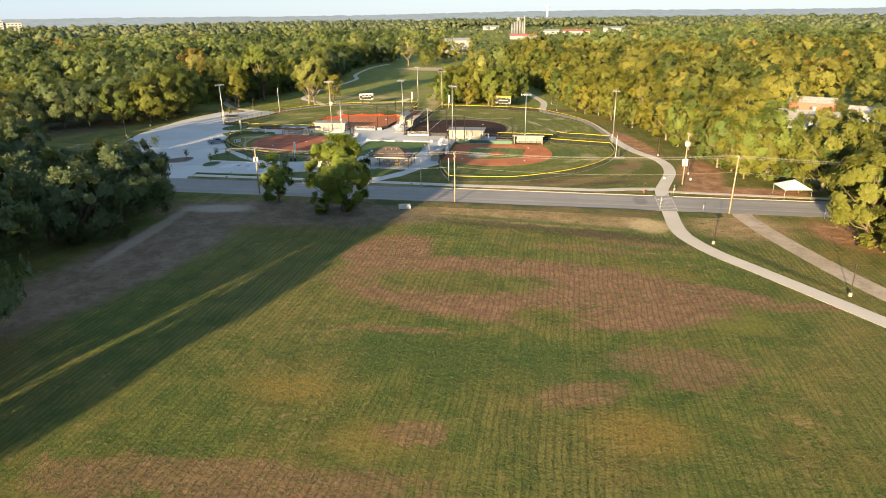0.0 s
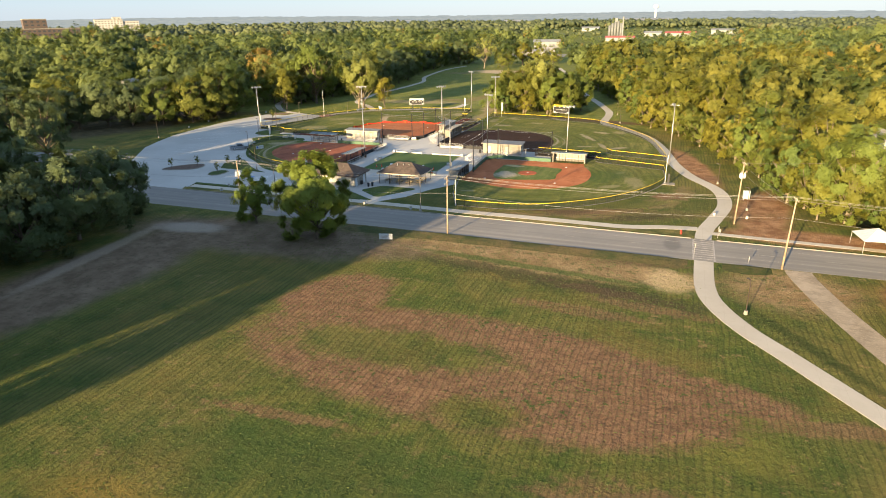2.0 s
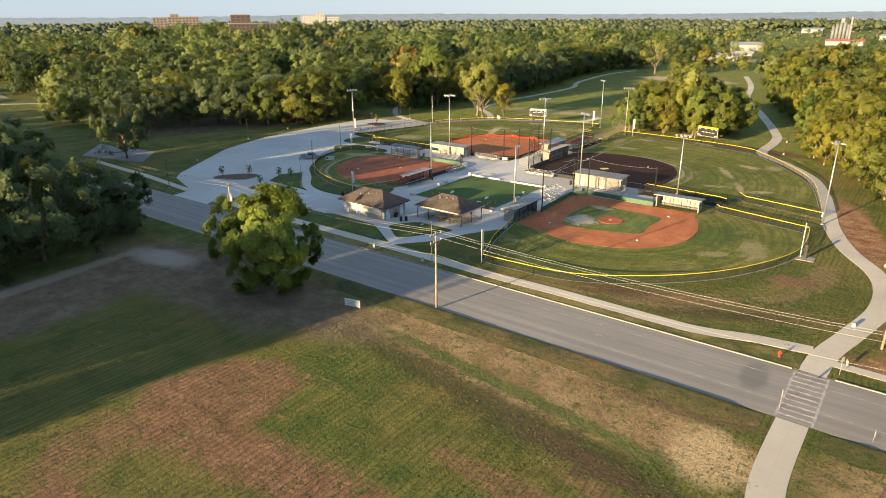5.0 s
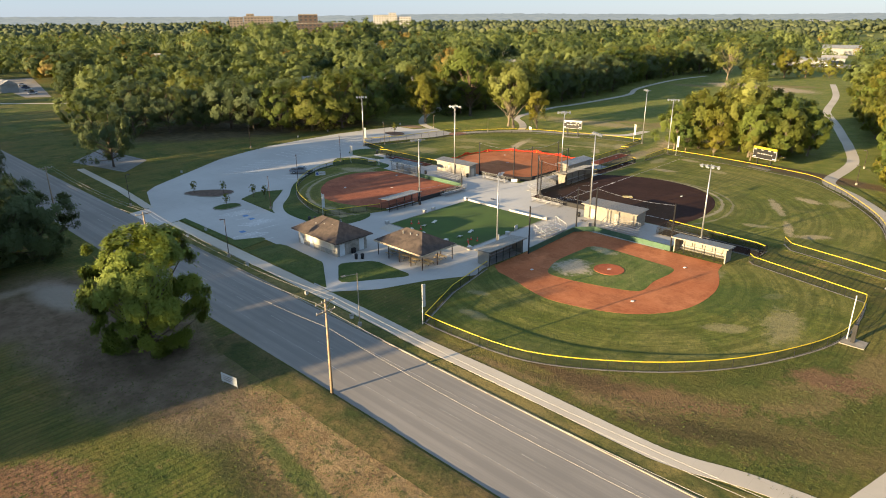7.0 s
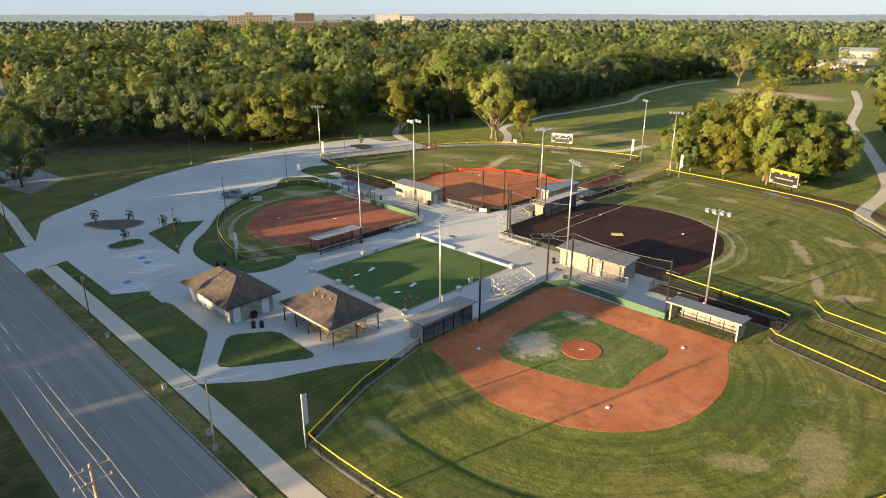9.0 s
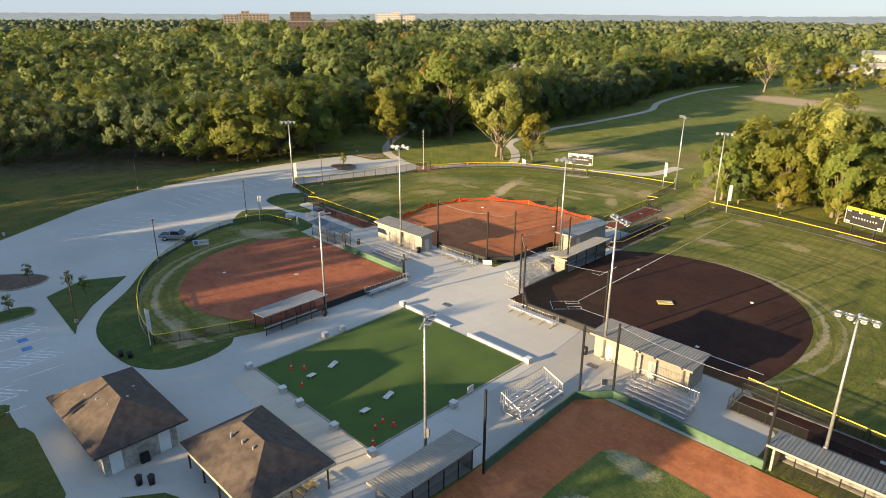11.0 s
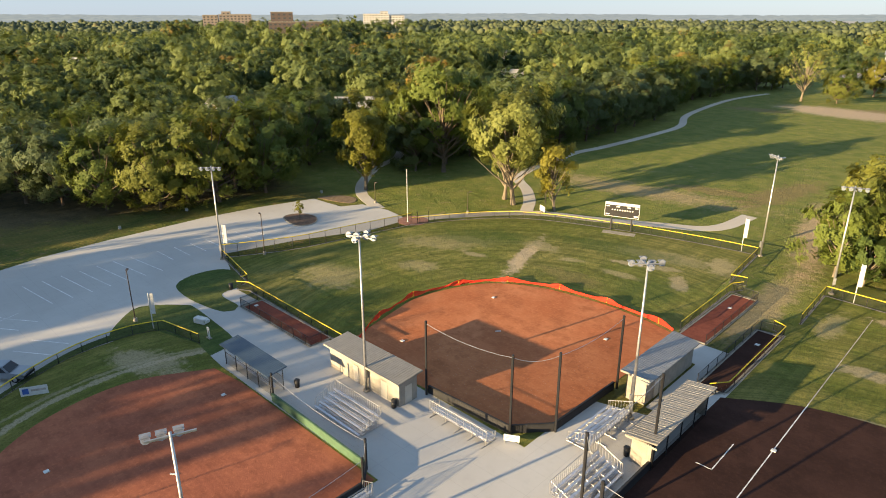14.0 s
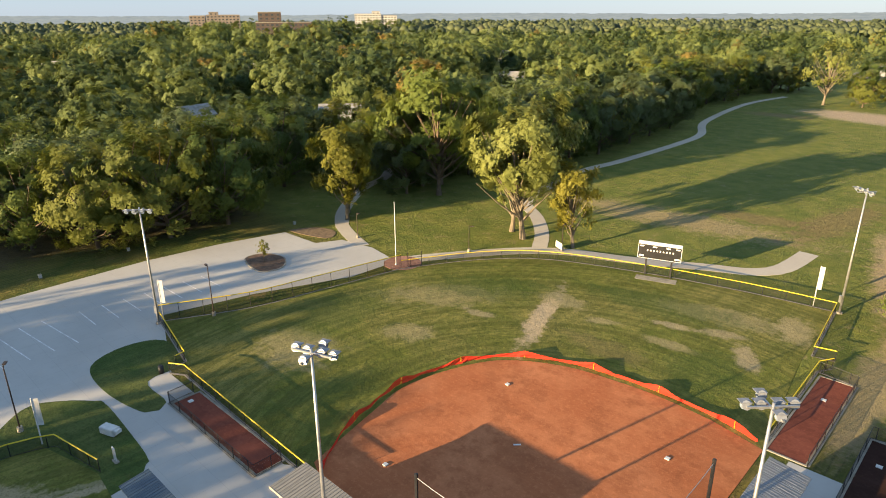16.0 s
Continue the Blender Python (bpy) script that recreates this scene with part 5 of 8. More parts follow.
def restroom():
    x0, x1, y0, y1, h = -70.2, -58.6, 164.7, 171.2, 2.75
    r = thing("restroom_building", pose(0, 0, 0), "small restroom building with brown hipped shingle roof", "building")
    body = part("body", box(B(), x0, x1, y0, y1, 0, h), LIGHT_BLOCK, r, "cream block walls")
    for a in ((x0 - 0.06, x0 + 0.02, y0, y1), (x1 - 0.02, x1 + 0.06, y0 + 0.0, y1)):
        part("stone_facing", box(B(), *a, 0, h - 0.02), STONE, r)
    part("stone_skirt", box(B(), x0, x1, y0 - 0.06, y0 - 0.005, 0, 0.9), STONE, r)
    part("stone_corner", box(B(), x1 - 0.7, x1 + 0.061, y0 - 0.07, y0 + 0.3, 0, h - 0.03), STONE, r)
    part("roof", hip_roof(B(), x0 - 0.9, x1 + 0.9, y0 - 0.9, y1 + 0.9, h + 0.1, 5.2), SHINGLE, r)
    for a in ((x1 + 0.05, x1 + 0.1, y0 + 0.5, y0 + 1.55), (x1 + 0.05, x1 + 0.1, y1 - 1.7, y1 - 0.65), (x0 + 3.6, x0 + 4.6, y0 - 0.09, y0 - 0.02), (x0 + 0.6, x0 + 1.6, y0 - 0.09, y0 - 0.02)):
        door = part("door", box(B(), *a, 0.02, 2.15, 0.01), PALE_DOOR, r, "pale painted steel door")
    part("sign_board", box(B(), x0 + 0.1, x0 + 1.9, y0 - 0.12, y0 - 0.08, 1.8, 2.5), WHITE, r)
    for x, y, z in ((-66.5, 166.2, 4.1), (-64.5, 166.6, 4.4), (-62.6, 167.0, 4.5), (-62.2, 168.6, 4.75), (-64, 169.8, 4.5)):
        part("roof_vent", rod(B(), (x, y, z - 0.5), (x, y, z + 0.15), 0.12), STEEL, r)
    part("water_fountain", box(B(), x1 + 0.1, x1 + 0.55, 167.6, 168.4, 0, 0.95, 0.04), BLACK, r)


def shelter():
    x0, x1, y0, y1, h = -55.0, -43.0, 170.0, 178.2, 2.7
    s = thing("picnic_shelter", pose(0, 0, 0), "open picnic shelter with brown hipped shingle roof", "shelter")
    part("roof", hip_roof(B(), x0, x1, y0, y1, h + 0.1, 5.0), SHINGLE, s)
    part("fascia", box(box(box(box(B(), x0 - 0.03, x1 + 0.03, y0 - 0.05, y0 - 0.01, h - 0.15, h + 0.12), x0 - 0.03, x1 + 0.03, y1 + 0.01, y1 + 0.05, h - 0.15, h + 0.12), x0 - 0.05, x0 - 0.01, y0, y1, h - 0.15, h + 0.12), x1 + 0.01, x1 + 0.05, y0, y1, h - 0.15, h + 0.12), plain("tan_fascia", (0.5, 0.4, 0.28), 0.7), s)
    for i in range(5):
        for y in (y0 + 0.5, y1 - 0.5):
            share("column", post_mesh(h - 0.08, 0.09, BROWN), s, pose(x0 + 0.5 + i * (x1 - x0 - 1) / 4, y, 0))
    share("column", post_mesh(h - 0.08, 0.09, BROWN), s, pose(x1 - 0.5, (y0 + y1) / 2, 0))
    for x, y in ((-50.4, 172.8), (-48.8, 173.0), (-47.4, 173.2)):
        part("roof_vent", rod(B(), (x, y, 4.0), (x, y, 4.75), 0.12), STEEL, s)


restroom()
shelter()


def picnic_table(m):
    t = thing("picnic_table", m, "pale wooden picnic table under the shelter", "table", "picnic tables")
    wood = plain("pale_table_wood", (0.5, 0.38, 0.2), 0.7, 0, 0.12, 2) if "pale_table_wood" not in bpy.data.materials else bpy.data.materials["pale_table_wood"]
    part("tabletop", box(B(), -0.9, 0.9, -0.38, 0.38, 0.72, 0.77, 0.01), wood, t)
    for y in (-0.7, 0.7):
        part("bench", box(B(), -0.9, 0.9, y - 0.14, y + 0.14, 0.42, 0.46, 0.01), wood, t)
    for x in (-0.65, 0.65):
        part("leg_frame", rod(rod(rod(B(), (x, -0.72, 0.0), (x, -0.2, 0.72), 0.03), (x, 0.72, 0.0), (x, 0.2, 0.72), 0.03), (x, -0.75, 0.4), (x, 0.75, 0.4), 0.03), BROWN, t)
    return t


first_table = picnic_table(pose(-52.6, 172.0, 0.022))
for x, y in ((-49.6, 172), (-46.8, 172), (-44.6, 173), (-51.6, 175.9), (-48.2, 175.9), (-44.9, 176.2)):
    copy_thing(first_table, pose(x, y, 0.022, 0, 0, random.uniform(-6, 6)))


# ---- bleachers ----
def bleacher(m, rows, w, label):
    b = thing("bleacher", m, label, "bleacher", "bleachers by the ball fields")
    plank = part("seat_plank", box(B(), -w / 2, w / 2, -0.13, 0.13, -0.025, 0.025, 0.008), ALUMINIUM, b)
    plank.matrix_basis = pose(0, 0, 0.43)
    foot = part("foot_plank", box(B(), -w / 2, w / 2, -0.14, 0.14, -0.02, 0.02, 0.008), ALUMINIUM, b)
    foot.matrix_basis = pose(0, 0.5, 0.28)
    for i in range(1, rows):
        share("seat_plank", plank.data, b, pose(0, i * 0.62, 0.43 + 0.22 * i))
        if i > 1:
            share("foot_plank", foot.data, b, pose(0, i * 0.62 - 0.12, 0.06 + 0.22 * i))
    n = max(2, int(w / 1.8))
    top = 0.4 + 0.22 * (rows - 1)
    for i in range(n + 1):
        x = -w / 2 + 0.25 + (w - 0.5) * i / n
        part("frame", rod(rod(rod(rod(B(), (x, -0.2, 0.03), (x, rows * 0.62, 0.03), 0.03), (x, -0.1, 0.4), (x, (rows - 1) * 0.62, top), 0.03), (x, (rows - 1) * 0.62, 0.03), (x, (rows - 1) * 0.62, top), 0.03), (x, 0, 0.03), (x, 0, 0.4), 0.03), STEEL, b)
    yb, zt = (rows - 1) * 0.62 + 0.22, top + 1.0
    part("back_rail", rod(rod(B(), (-w / 2, yb, zt), (w / 2, yb, zt), 0.025), (-w / 2, yb, top), (w / 2, yb, top), 0.025), STEEL, b)
    bars = B()
    for i in range(int(w / 0.3)):
        x = -w / 2 + 0.3 * i + 0.15
        box(bars, x - 0.012, x + 0.012, yb - 0.012, yb + 0.012, top - 0.2, zt)
    part("balusters", bars, STEEL, b)
    for x in (-w / 2, w / 2):
        part("end_rail", rod(rod(rod(B(), (x, 0.1, 1.25), (x, yb, zt), 0.025), (x, 0.1, 0.4), (x, 0.1, 1.25), 0.025), (x, yb, top - 0.3), (x, yb, zt), 0.025), STEEL, b)
        bars = B()
        for i in range(1, int(yb / 0.3)):
            f = i * 0.3 / yb
            box(bars, x - 0.012, x + 0.012, i * 0.3 - 0.012, i * 0.3 + 0.012, 0.45 + (top - 0.45) * f, 1.25 + (zt - 1.25) * f)
        part("end_balusters", bars, STEEL, b)
    return b


low = "low aluminium bleacher with wire safety rails"
tall = "five-row aluminium bleacher with wire safety rails"
b5 = bleacher(pose(-82.6, 217.1, 0.022, 0, 0, 0), 5, 7.2, tall)
copy_thing(b5, pose(-29.8, 208.6, 0.022))
copy_thing(b5, pose(-37.8, 200.6, 0.022, 0, 0, 90))
copy_thing(b5, pose(-58.4, 226.2, 0.022, 0, 0, 90))
copy_thing(b5, pose(-64.6, 234.0, 0.022, 0, 0, -90))
b3 = bleacher(pose(-73.2, 225.9, 0.022, 0, 0, 180), 3, 7.4, low)
copy_thing(b3, pose(-73.2, 209.0, 0.022, 0, 0, -90))
copy_thing(b3, pose(-51.4, 217.4, 0.022, 0, 0, 180))


# ---- light poles ----
DULL_STEEL = plain("weathered_lamp_housing", (0.24, 0.25, 0.27), 0.5, 0.3, 0.1, 3)
LAMP_FACE = plain("lamp_glass", (0.35, 0.42, 0.52), 0.2, 0.3, 0.05, 3)


def flood_pole(x, y, h, turn, heads, label):
    p = thing("floodlight_pole", pose(x, y, 0, 0, 0, turn), label, "floodlight", "sports floodlights")
    part("pole", rod(B(), (0, 0, 0), (0, 0, h), 0.17, 0.09, 10), STEEL, p, "", True)
    part("base_plate", rod(B(), (0, 0, 0), (0, 0, 0.25), 0.4, 0.36, 10), KERB, p)
    part("control_box", box(B(), -0.18, 0.18, 0.15, 0.4, 1.6, 2.6, 0.02), STEEL, p)
    part("cross_arm", box(B(), -1.5, 1.5, -0.06, 0.06, h - 0.35, h - 0.22), STEEL, p)
    if heads > 3:
        part("cross_arm", box(B(), -0.06, 0.06, -1.2, 1.2, h - 0.5, h - 0.38), STEEL, p)
    spots = [(-1.4, 0.1), (-0.5, 0.1), (0.5, 0.1), (1.4, 0.1)][:heads] if heads <= 4 else [(-1.4, 0.1), (-0.55, 0.1), (0.55, 0.1), (1.4, 0.1), (0, 1.1), (0, -1.1)]
    for sx, sy in spots:
        bm = B()
        bmesh.ops.create_cone(bm, cap_ends=True, segments=10, radius1=0.29, radius2=0.12, depth=0.34, matrix=pose(sx, sy + 0.28, h - 0.38, 62 + 180, 0, 0))
        head = part("lamp_head", bm, DULL_STEEL, p)
        bm = B()
        bmesh.ops.create_circle(bm, cap_ends=True, segments=10, radius=0.26, matrix=pose(sx, sy + 0.42, h - 0.46, 62 + 180, 0, 0))
        part("lens", bm, LAMP_FACE, head)
        part("visor", box(B(), sx - 0.33, sx + 0.33, sy + 0.15, sy + 0.7, h - 0.2, h - 0.17), DULL_STEEL, head)


fl = "tall galvanised floodlight pole with several lamp heads"
for x, y, h, turn, n in ((-72.2, 197.8, 14.4, 70, 3), (-38.9, 214.0, 17.6, -30, 4), (-62.2, 238.0, 16.9, 45, 6), (-85.0, 222.9, 17.8, 20, 6), (-41.4, 187.2, 13.8, -60, 3), (-14.3, 210.6, 15.6, 180, 4), (-132.5, 231.6, 15.6, 225, 4), (-69.4, 294.4, 17.0, 135, 4), (-56.5, 285.6, 16.0, 200, 4), (13.6, 213.5, 16.6, 90, 4)):
    flood_pole(x, y, h, turn, n, fl)


def foul_pole(x, y, h, banner, turn=0):
    p = thing("foul_pole", pose(x, y, 0, 0, 0, turn), "white foul pole with mesh wing beside the fence", "foul pole", "foul poles")
    part("pole", rod(B(), (0, 0, 0), (0, 0, h), 0.07, 0.07, 8), WHITE, p)
    if banner:
        part("wing", box(B(), 0.08, 0.55, -0.02, 0.02, h * 0.42, h * 0.98), WHITE, p, "white mesh wing")


for a in ((-29.6, 157.0, 5.9, 1, 90), (13.4, 191.4, 6.2, 0), (-79.9, 177.2, 5.0, 1, 30), (-115.9, 213.2, 5.0, 1, 60), (-133.3, 232.6, 5.6, 1, 45), (-72.6, 294.6, 5.8, 1, 30), (-53.4, 284.4, 5.8, 1, 30)):
    foul_pole(*a)

# ---- utility poles and wires ----
CERAMIC = plain("grey_insulator", (0.5, 0.5, 0.48), 0.4)
WIRE = plain("aluminium_wire", (0.3, 0.29, 0.27), 0.5, 0.3, 0.05, 3)


def utility_pole(x, y, h, turn, cans, label, arms=1, lean=0.0):
    p = thing("utility_pole", pose(x, y, 0, 0, lean, turn), label, "utility pole", "poles along the road")
    part("pole", rod(B(), (0, 0, -0.1), (0, 0, h), 0.17, 0.11, 10), POLE_WOOD, p, "", True)
    for a in range(arms):
        z = h - 0.35 - 1.1 * a
        arm = part("cross_arm", box(B(), -0.06, 0.06, -1.25, 1.25, z - 0.06, z + 0.06, 0.01), POLE_WOOD, p)
        for yy in (-1.15, -0.45, 0.45, 1.15):
            part("insulator", rod(B(), (0, yy, z + 0.06), (0, yy, z + 0.26), 0.045, 0.03, 6), CERAMIC, arm)
        part("brace", rod(rod(B(), (0.08, -0.8, z), (0.08, 0, z - 0.7), 0.02), (0.08, 0.8, z), (0.08, 0, z - 0.7), 0.02), STEEL, p)
    for i in range(cans):
        a = 2.1 * i
        cx, cy = 0.42 * math.cos(a), 0.42 * math.sin(a)
        can = part("transformer", rod(rod(B(), (cx, cy, h - 3.2), (cx, cy, h - 2.35), 0.22, 0.22, 12), (cx, cy, h - 2.35), (cx, cy, h - 2.25), 0.22, 0.1, 12), plain("transformer_paint", (0.62, 0.62, 0.6), 0.5) if "transformer_paint" not in bpy.data.materials else bpy.data.materials["transformer_paint"], p, "pale grey transformer can", True)
        part("bushing", rod(B(), (cx, cy, h - 2.25), (cx, cy, h - 1.95), 0.04, 0.03, 6), CERAMIC, can)


POLES = {"far_west": (-120, 138.6, 11.0), "west": (-72.4, 138.6, 11.2), "mid": (-24.7, 138.0, 11.6), "east": (33.6, 138.2, 12.2), "far_east": (95, 137.6, 12)}
utility_pole(*POLES["far_west"], 0, 0, "weathered wooden utility pole beside the road")
utility_pole(*POLES["west"], 0, 3, "wooden utility pole with pale transformer cans")
utility_pole(*POLES["mid"], 0, 0, "wooden utility pole with crossarms at the road edge", 2)
utility_pole(*POLES["east"], 8, 0, "sunlit wooden utility pole with a single crossarm", 1, 1.5)
utility_pole(*POLES["far_east"], 0, 0, "weathered wooden utility pole beside the road")
utility_pole(27.6, 161.6, 12.6, 12, 3, "wooden utility pole with transformer cans by the path", 1, 1.0)


def wire(a, b, sag):
    w = bpy.data.curves.new("wire", "CURVE")
    w.dimensions, w.bevel_depth, w.bevel_resolution = "3D", 0.017, 1
    s = w.splines.new("POLY")
    s.points.add(14)
    for i, p in enumerate(s.points):
        t = i / 14
        q = Vector(a).lerp(Vector(b), t)
        p.co = (q.x, q.y, q.z - sag * 4 * t * (1 - t), 1)
    w.materials.append(WIRE)
    dg = bpy.data.objects.new("wire", w)
    me = bpy.data.meshes.new_from_object(dg)
    tagged(new("overhead_wire", me), "thin sagging overhead power wire between poles", "power line", "overhead wires along the road")
    bpy.data.objects.remove(dg)


def wires():
    order = ["far_west", "west", "mid", "east", "far_east"]
    for a, b in zip(order, order[1:]):
        (x0, y0, h0), (x1, y1, h1) = POLES[a], POLES[b]
        for off in (-1.15, 0.45, 1.15):
            wire((x0, y0 + off, h0 - 0.1), (x1, y1 + off, h1 - 0.1), 0.9)
        wire((x0, y0 + 0.12, h0 - 3.4), (x1, y1 + 0.12, h1 - 3.4), 1.1)
    wire((33.6, 138.2, 11.8), (27.6, 161.6, 12.2), 0.5)
    wire((33.6, 138.6, 10.6), (27.6, 161.2, 10.8), 0.6)
    wire((27.6, 161.6, 12.3), (70, 190, 11), 0.8)


wires()


# ---- lamp posts ----
def lamp_post(x, y, h, turn, arm=1.0, mat=None, label="dark steel lamp post with a flat head on a concrete base"):
    p = thing("lamp_post", pose(x, y, 0, 0, 0, turn), label, "lamp post", "lamp posts in the park")
    mat = mat or BROWN
    part("base", rod(B(), (0, 0, 0), (0, 0, 0.55), 0.28, 0.26, 12), KERB, p)
    part("pole", rod(B(), (0, 0, 0.5), (0, 0, h), 0.075, 0.06, 8), mat, p)
    part("arm", rod(B(), (0, 0, h - 0.15), (arm, 0, h - 0.02), 0.035), mat, p)
    head = part("head", box(B(), arm - 0.1, arm + 0.5, -0.16, 0.16, h - 0.06, h + 0.06, 0.02), mat, p)
    part("lens", box(B(), arm, arm + 0.45, -0.12, 0.12, h - 0.075, h - 0.062), LAMP_FACE, head)


for x, y, h, turn in ((-92.8, 172.8, 7.1, 150), (-107.2, 189.6, 7.1, 150), (-119.6, 212.4, 7.2, 150), (-156.5, 205.4, 7.1, -20), (-129.4, 237.6, 7.1, 170), (-139.8, 270.6, 4.6, 0), (-72.6, 151.8, 7.0, -90), (26.8, 118.2, 5.2, 120), (42.2, 97.4, 5.2, 120), (30.6, 172.4, 5.0, 180), (25.6, 194.5, 5.0, 180), (-6.0, 281.0, 4.8, 180), (-9.0, 302.0, 4.8, 180), (-120.6, 278.6, 4.5, 40), (-109.6, 289.6, 4.5, 90), (-242, 206, 7.0, 0), (-118, 153, 7.0, 90)):
    lamp_post(x, y, h, turn, 0.35)
lamp_post(-35.4, 150.7, 7.8, -100, 1.8, plain("weathered_pole", (0.33, 0.28, 0.22), 0.8), "tall weathered street lamp with a long arm")

GL = plain("bollard_white", (0.42, 0.42, 0.4), 0.6)
for x, y in ((-89.2, 156.0), (-66.6, 151.8), (-49.4, 151.8), (-88.2, 151.8), (-38, 151.4), (-163, 240), (-154.6, 267.4), (-160.8, 226), (-140, 175), (24.0, 166.6), (30.2, 166)):
    b = thing("utility_box", pose(x, y, 0.02), "small pale utility box standing in the grass", "utility box", "utility boxes in the grass")
    part("body", box(B(), -0.22, 0.22, -0.22, 0.22, 0, 0.55, 0.03), GL, b)
    part("lid", box(B(), -0.25, 0.25, -0.25, 0.25, 0.55, 0.61, 0.015), KERB, b)


# ---- pickup truck ----
def pickup(m):
    t = thing("pickup_truck", m, "silver pickup truck parked alone in the car park", "pickup truck")
    paint = plain("silver_car_paint", (0.27, 0.29, 0.32), 0.3, 0.5, 0.03, 1)
    glass = plain("dark_car_glass", (0.02, 0.024, 0.03), 0.1, 0.0, 0.02, 1)
    tyre = plain("tyre_rubber", (0.02, 0.02, 0.02), 0.85)
    prof = [(-2.9, 0.5), (-2.95, 0.95), (-2.9, 1.12), (-0.95, 1.14), (-0.9, 1.16), (0.95, 1.16), (1.3, 1.12), (2.6, 1.04), (2.85, 0.9), (2.9, 0.5)]
    def extrude(points, w0, w1):
        bm = B()
        a, b = [bm.verts.new((x, -(w0 if z < 1.2 else w1), z)) for x, z in points], [bm.verts.new((x, (w0 if z < 1.2 else w1), z)) for x, z in points]
        bm.faces.new(a), bm.faces.new(b[::-1])
        n = len(points)
        for i in range(n):
            bm.faces.new((a[i], b[i], b[(i + 1) % n], a[(i + 1) % n]))
        bmesh.ops.recalc_face_normals(bm, faces=bm.faces)
        bmesh.ops.bevel(bm, geom=list(bm.edges), offset=0.03, segments=2, affect="EDGES")
        return bm
    body = part("body", extrude(prof, 0.98, 0.98), paint, t)
    cab = part("cab", extrude([(-1.05, 1.13), (-0.95, 1.8), (-0.6, 1.9), (0.55, 1.88), (1.35, 1.13)], 0.94, 0.8), paint, t)
    for s in (-1, 1):
        bm = B()
        bm.faces.new([bm.verts.new(v) for v in ((-0.85, s * 0.955, 1.2), (1.05, s * 0.955, 1.2), (0.5, s * 0.83, 1.74), (-0.75, s * 0.83, 1.74))])
        part("side_window", bm, glass, cab)
    bm = B()
    bm.faces.new([bm.verts.new(v) for v in ((1.345, -0.85, 1.19), (1.345, 0.85, 1.19), (0.66, 0.74, 1.84), (0.66, -0.74, 1.84))])
    part("windscreen", bm, glass, cab)
    part("bed", box(B(), -2.78, -1.1, -0.8, 0.8, 1.13, 1.165), BLACK, t, "black truck bed")
    part("front_bumper", box(B(), 2.86, 2.98, -0.95, 0.95, 0.5, 0.72, 0.03), BLACK, t)
    part("rear_bumper", box(B(), -3.02, -2.9, -0.95, 0.95, 0.5, 0.7, 0.03), STEEL, t)
    for s in (-0.75, 0.75):
        part("headlight", box(B(), 2.84, 2.93, s - 0.18, s + 0.18, 0.78, 0.96, 0.02), WHITE, t)
        part("tail_light", box(B(), -2.97, -2.9, s * 1.18 - 0.08, s * 1.18 + 0.08, 0.75, 1.08, 0.02), plain("tail_red", (0.4, 0.02, 0.02), 0.3) if "tail_red" not in bpy.data.materials else bpy.data.materials["tail_red"], t)
    for x in (-1.85, 1.85):
        for s in (-1, 1):
            w = part("wheel", rod(B(), (x, s * 0.78, 0.39), (x, s * 1.0, 0.39), 0.39, 0.39, 18), tyre, t)
            part("rim", rod(B(), (x, s * 1.0, 0.39), (x, s * 1.015, 0.39), 0.24, 0.22, 14), ALUMINIUM, w)


pickup(pose(-115.9, 196.6, 0.022, 0, 0, 44))


def small_car(paints):
    """A saloon built of a rounded body, a glazed cabin and four wheels."""
    glass, tyre = plain("car_window_glass", (0.02, 0.024, 0.03), 0.1, 0.0, 0.02, 1), plain("car_tyre", (0.02, 0.02, 0.02), 0.85)
    first = {}
    for i, (x, y, turn) in enumerate(((-372, 203, 80), (-378, 204.5, 80), (-384, 205.5, 80), (-396, 207, 80), (-408, 209, 80), (-414, 210, 260), (-426, 212, 80), (-120, 664, 0), (-114, 664, 0), (-106, 668, 90))):
        k = i % len(paints)
        if k in first:
            copy_thing(first[k], pose(x, y, 0.02, 0, 0, turn))
            continue
        c = first[k] = thing("car", pose(x, y, 0.02, 0, 0, turn), paints[k][0] + " car parked in a distant car park", "car", "distant parked cars")
        part("body", box(B(), -2.2, 2.2, -0.9, 0.9, 0.3, 0.92, 0.15), paints[k][1], c)
        bm = box(B(), -1.5, 0.9, -0.8, 0.8, 0.9, 1.45, 0.1)
        for v in bm.verts:
            if v.co.z > 1.2:
                v.co.x *= 0.8
                v.co.y *= 0.86
        part("cabin", bm, glass, c)
        for wx in (-1.35, 1.35):
            for s in (-1, 1):
                part("wheel", rod(B(), (wx, s * 0.72, 0.32), (wx, s * 0.92, 0.32), 0.32, 0.32, 12), tyre, c)


small_car((("white", plain("white_car_paint", (0.6, 0.6, 0.6), 0.3)), ("dark blue", plain("blue_car_paint", (0.03, 0.05, 0.12), 0.3)), ("silver", plain("grey_car_paint", (0.3, 0.31, 0.33), 0.3, 0.5))))


# ---- scoreboards, flagpole, signs ----
PANEL_BLACK = plain("scoreboard_black", (0.012, 0.012, 0.014), 0.45)


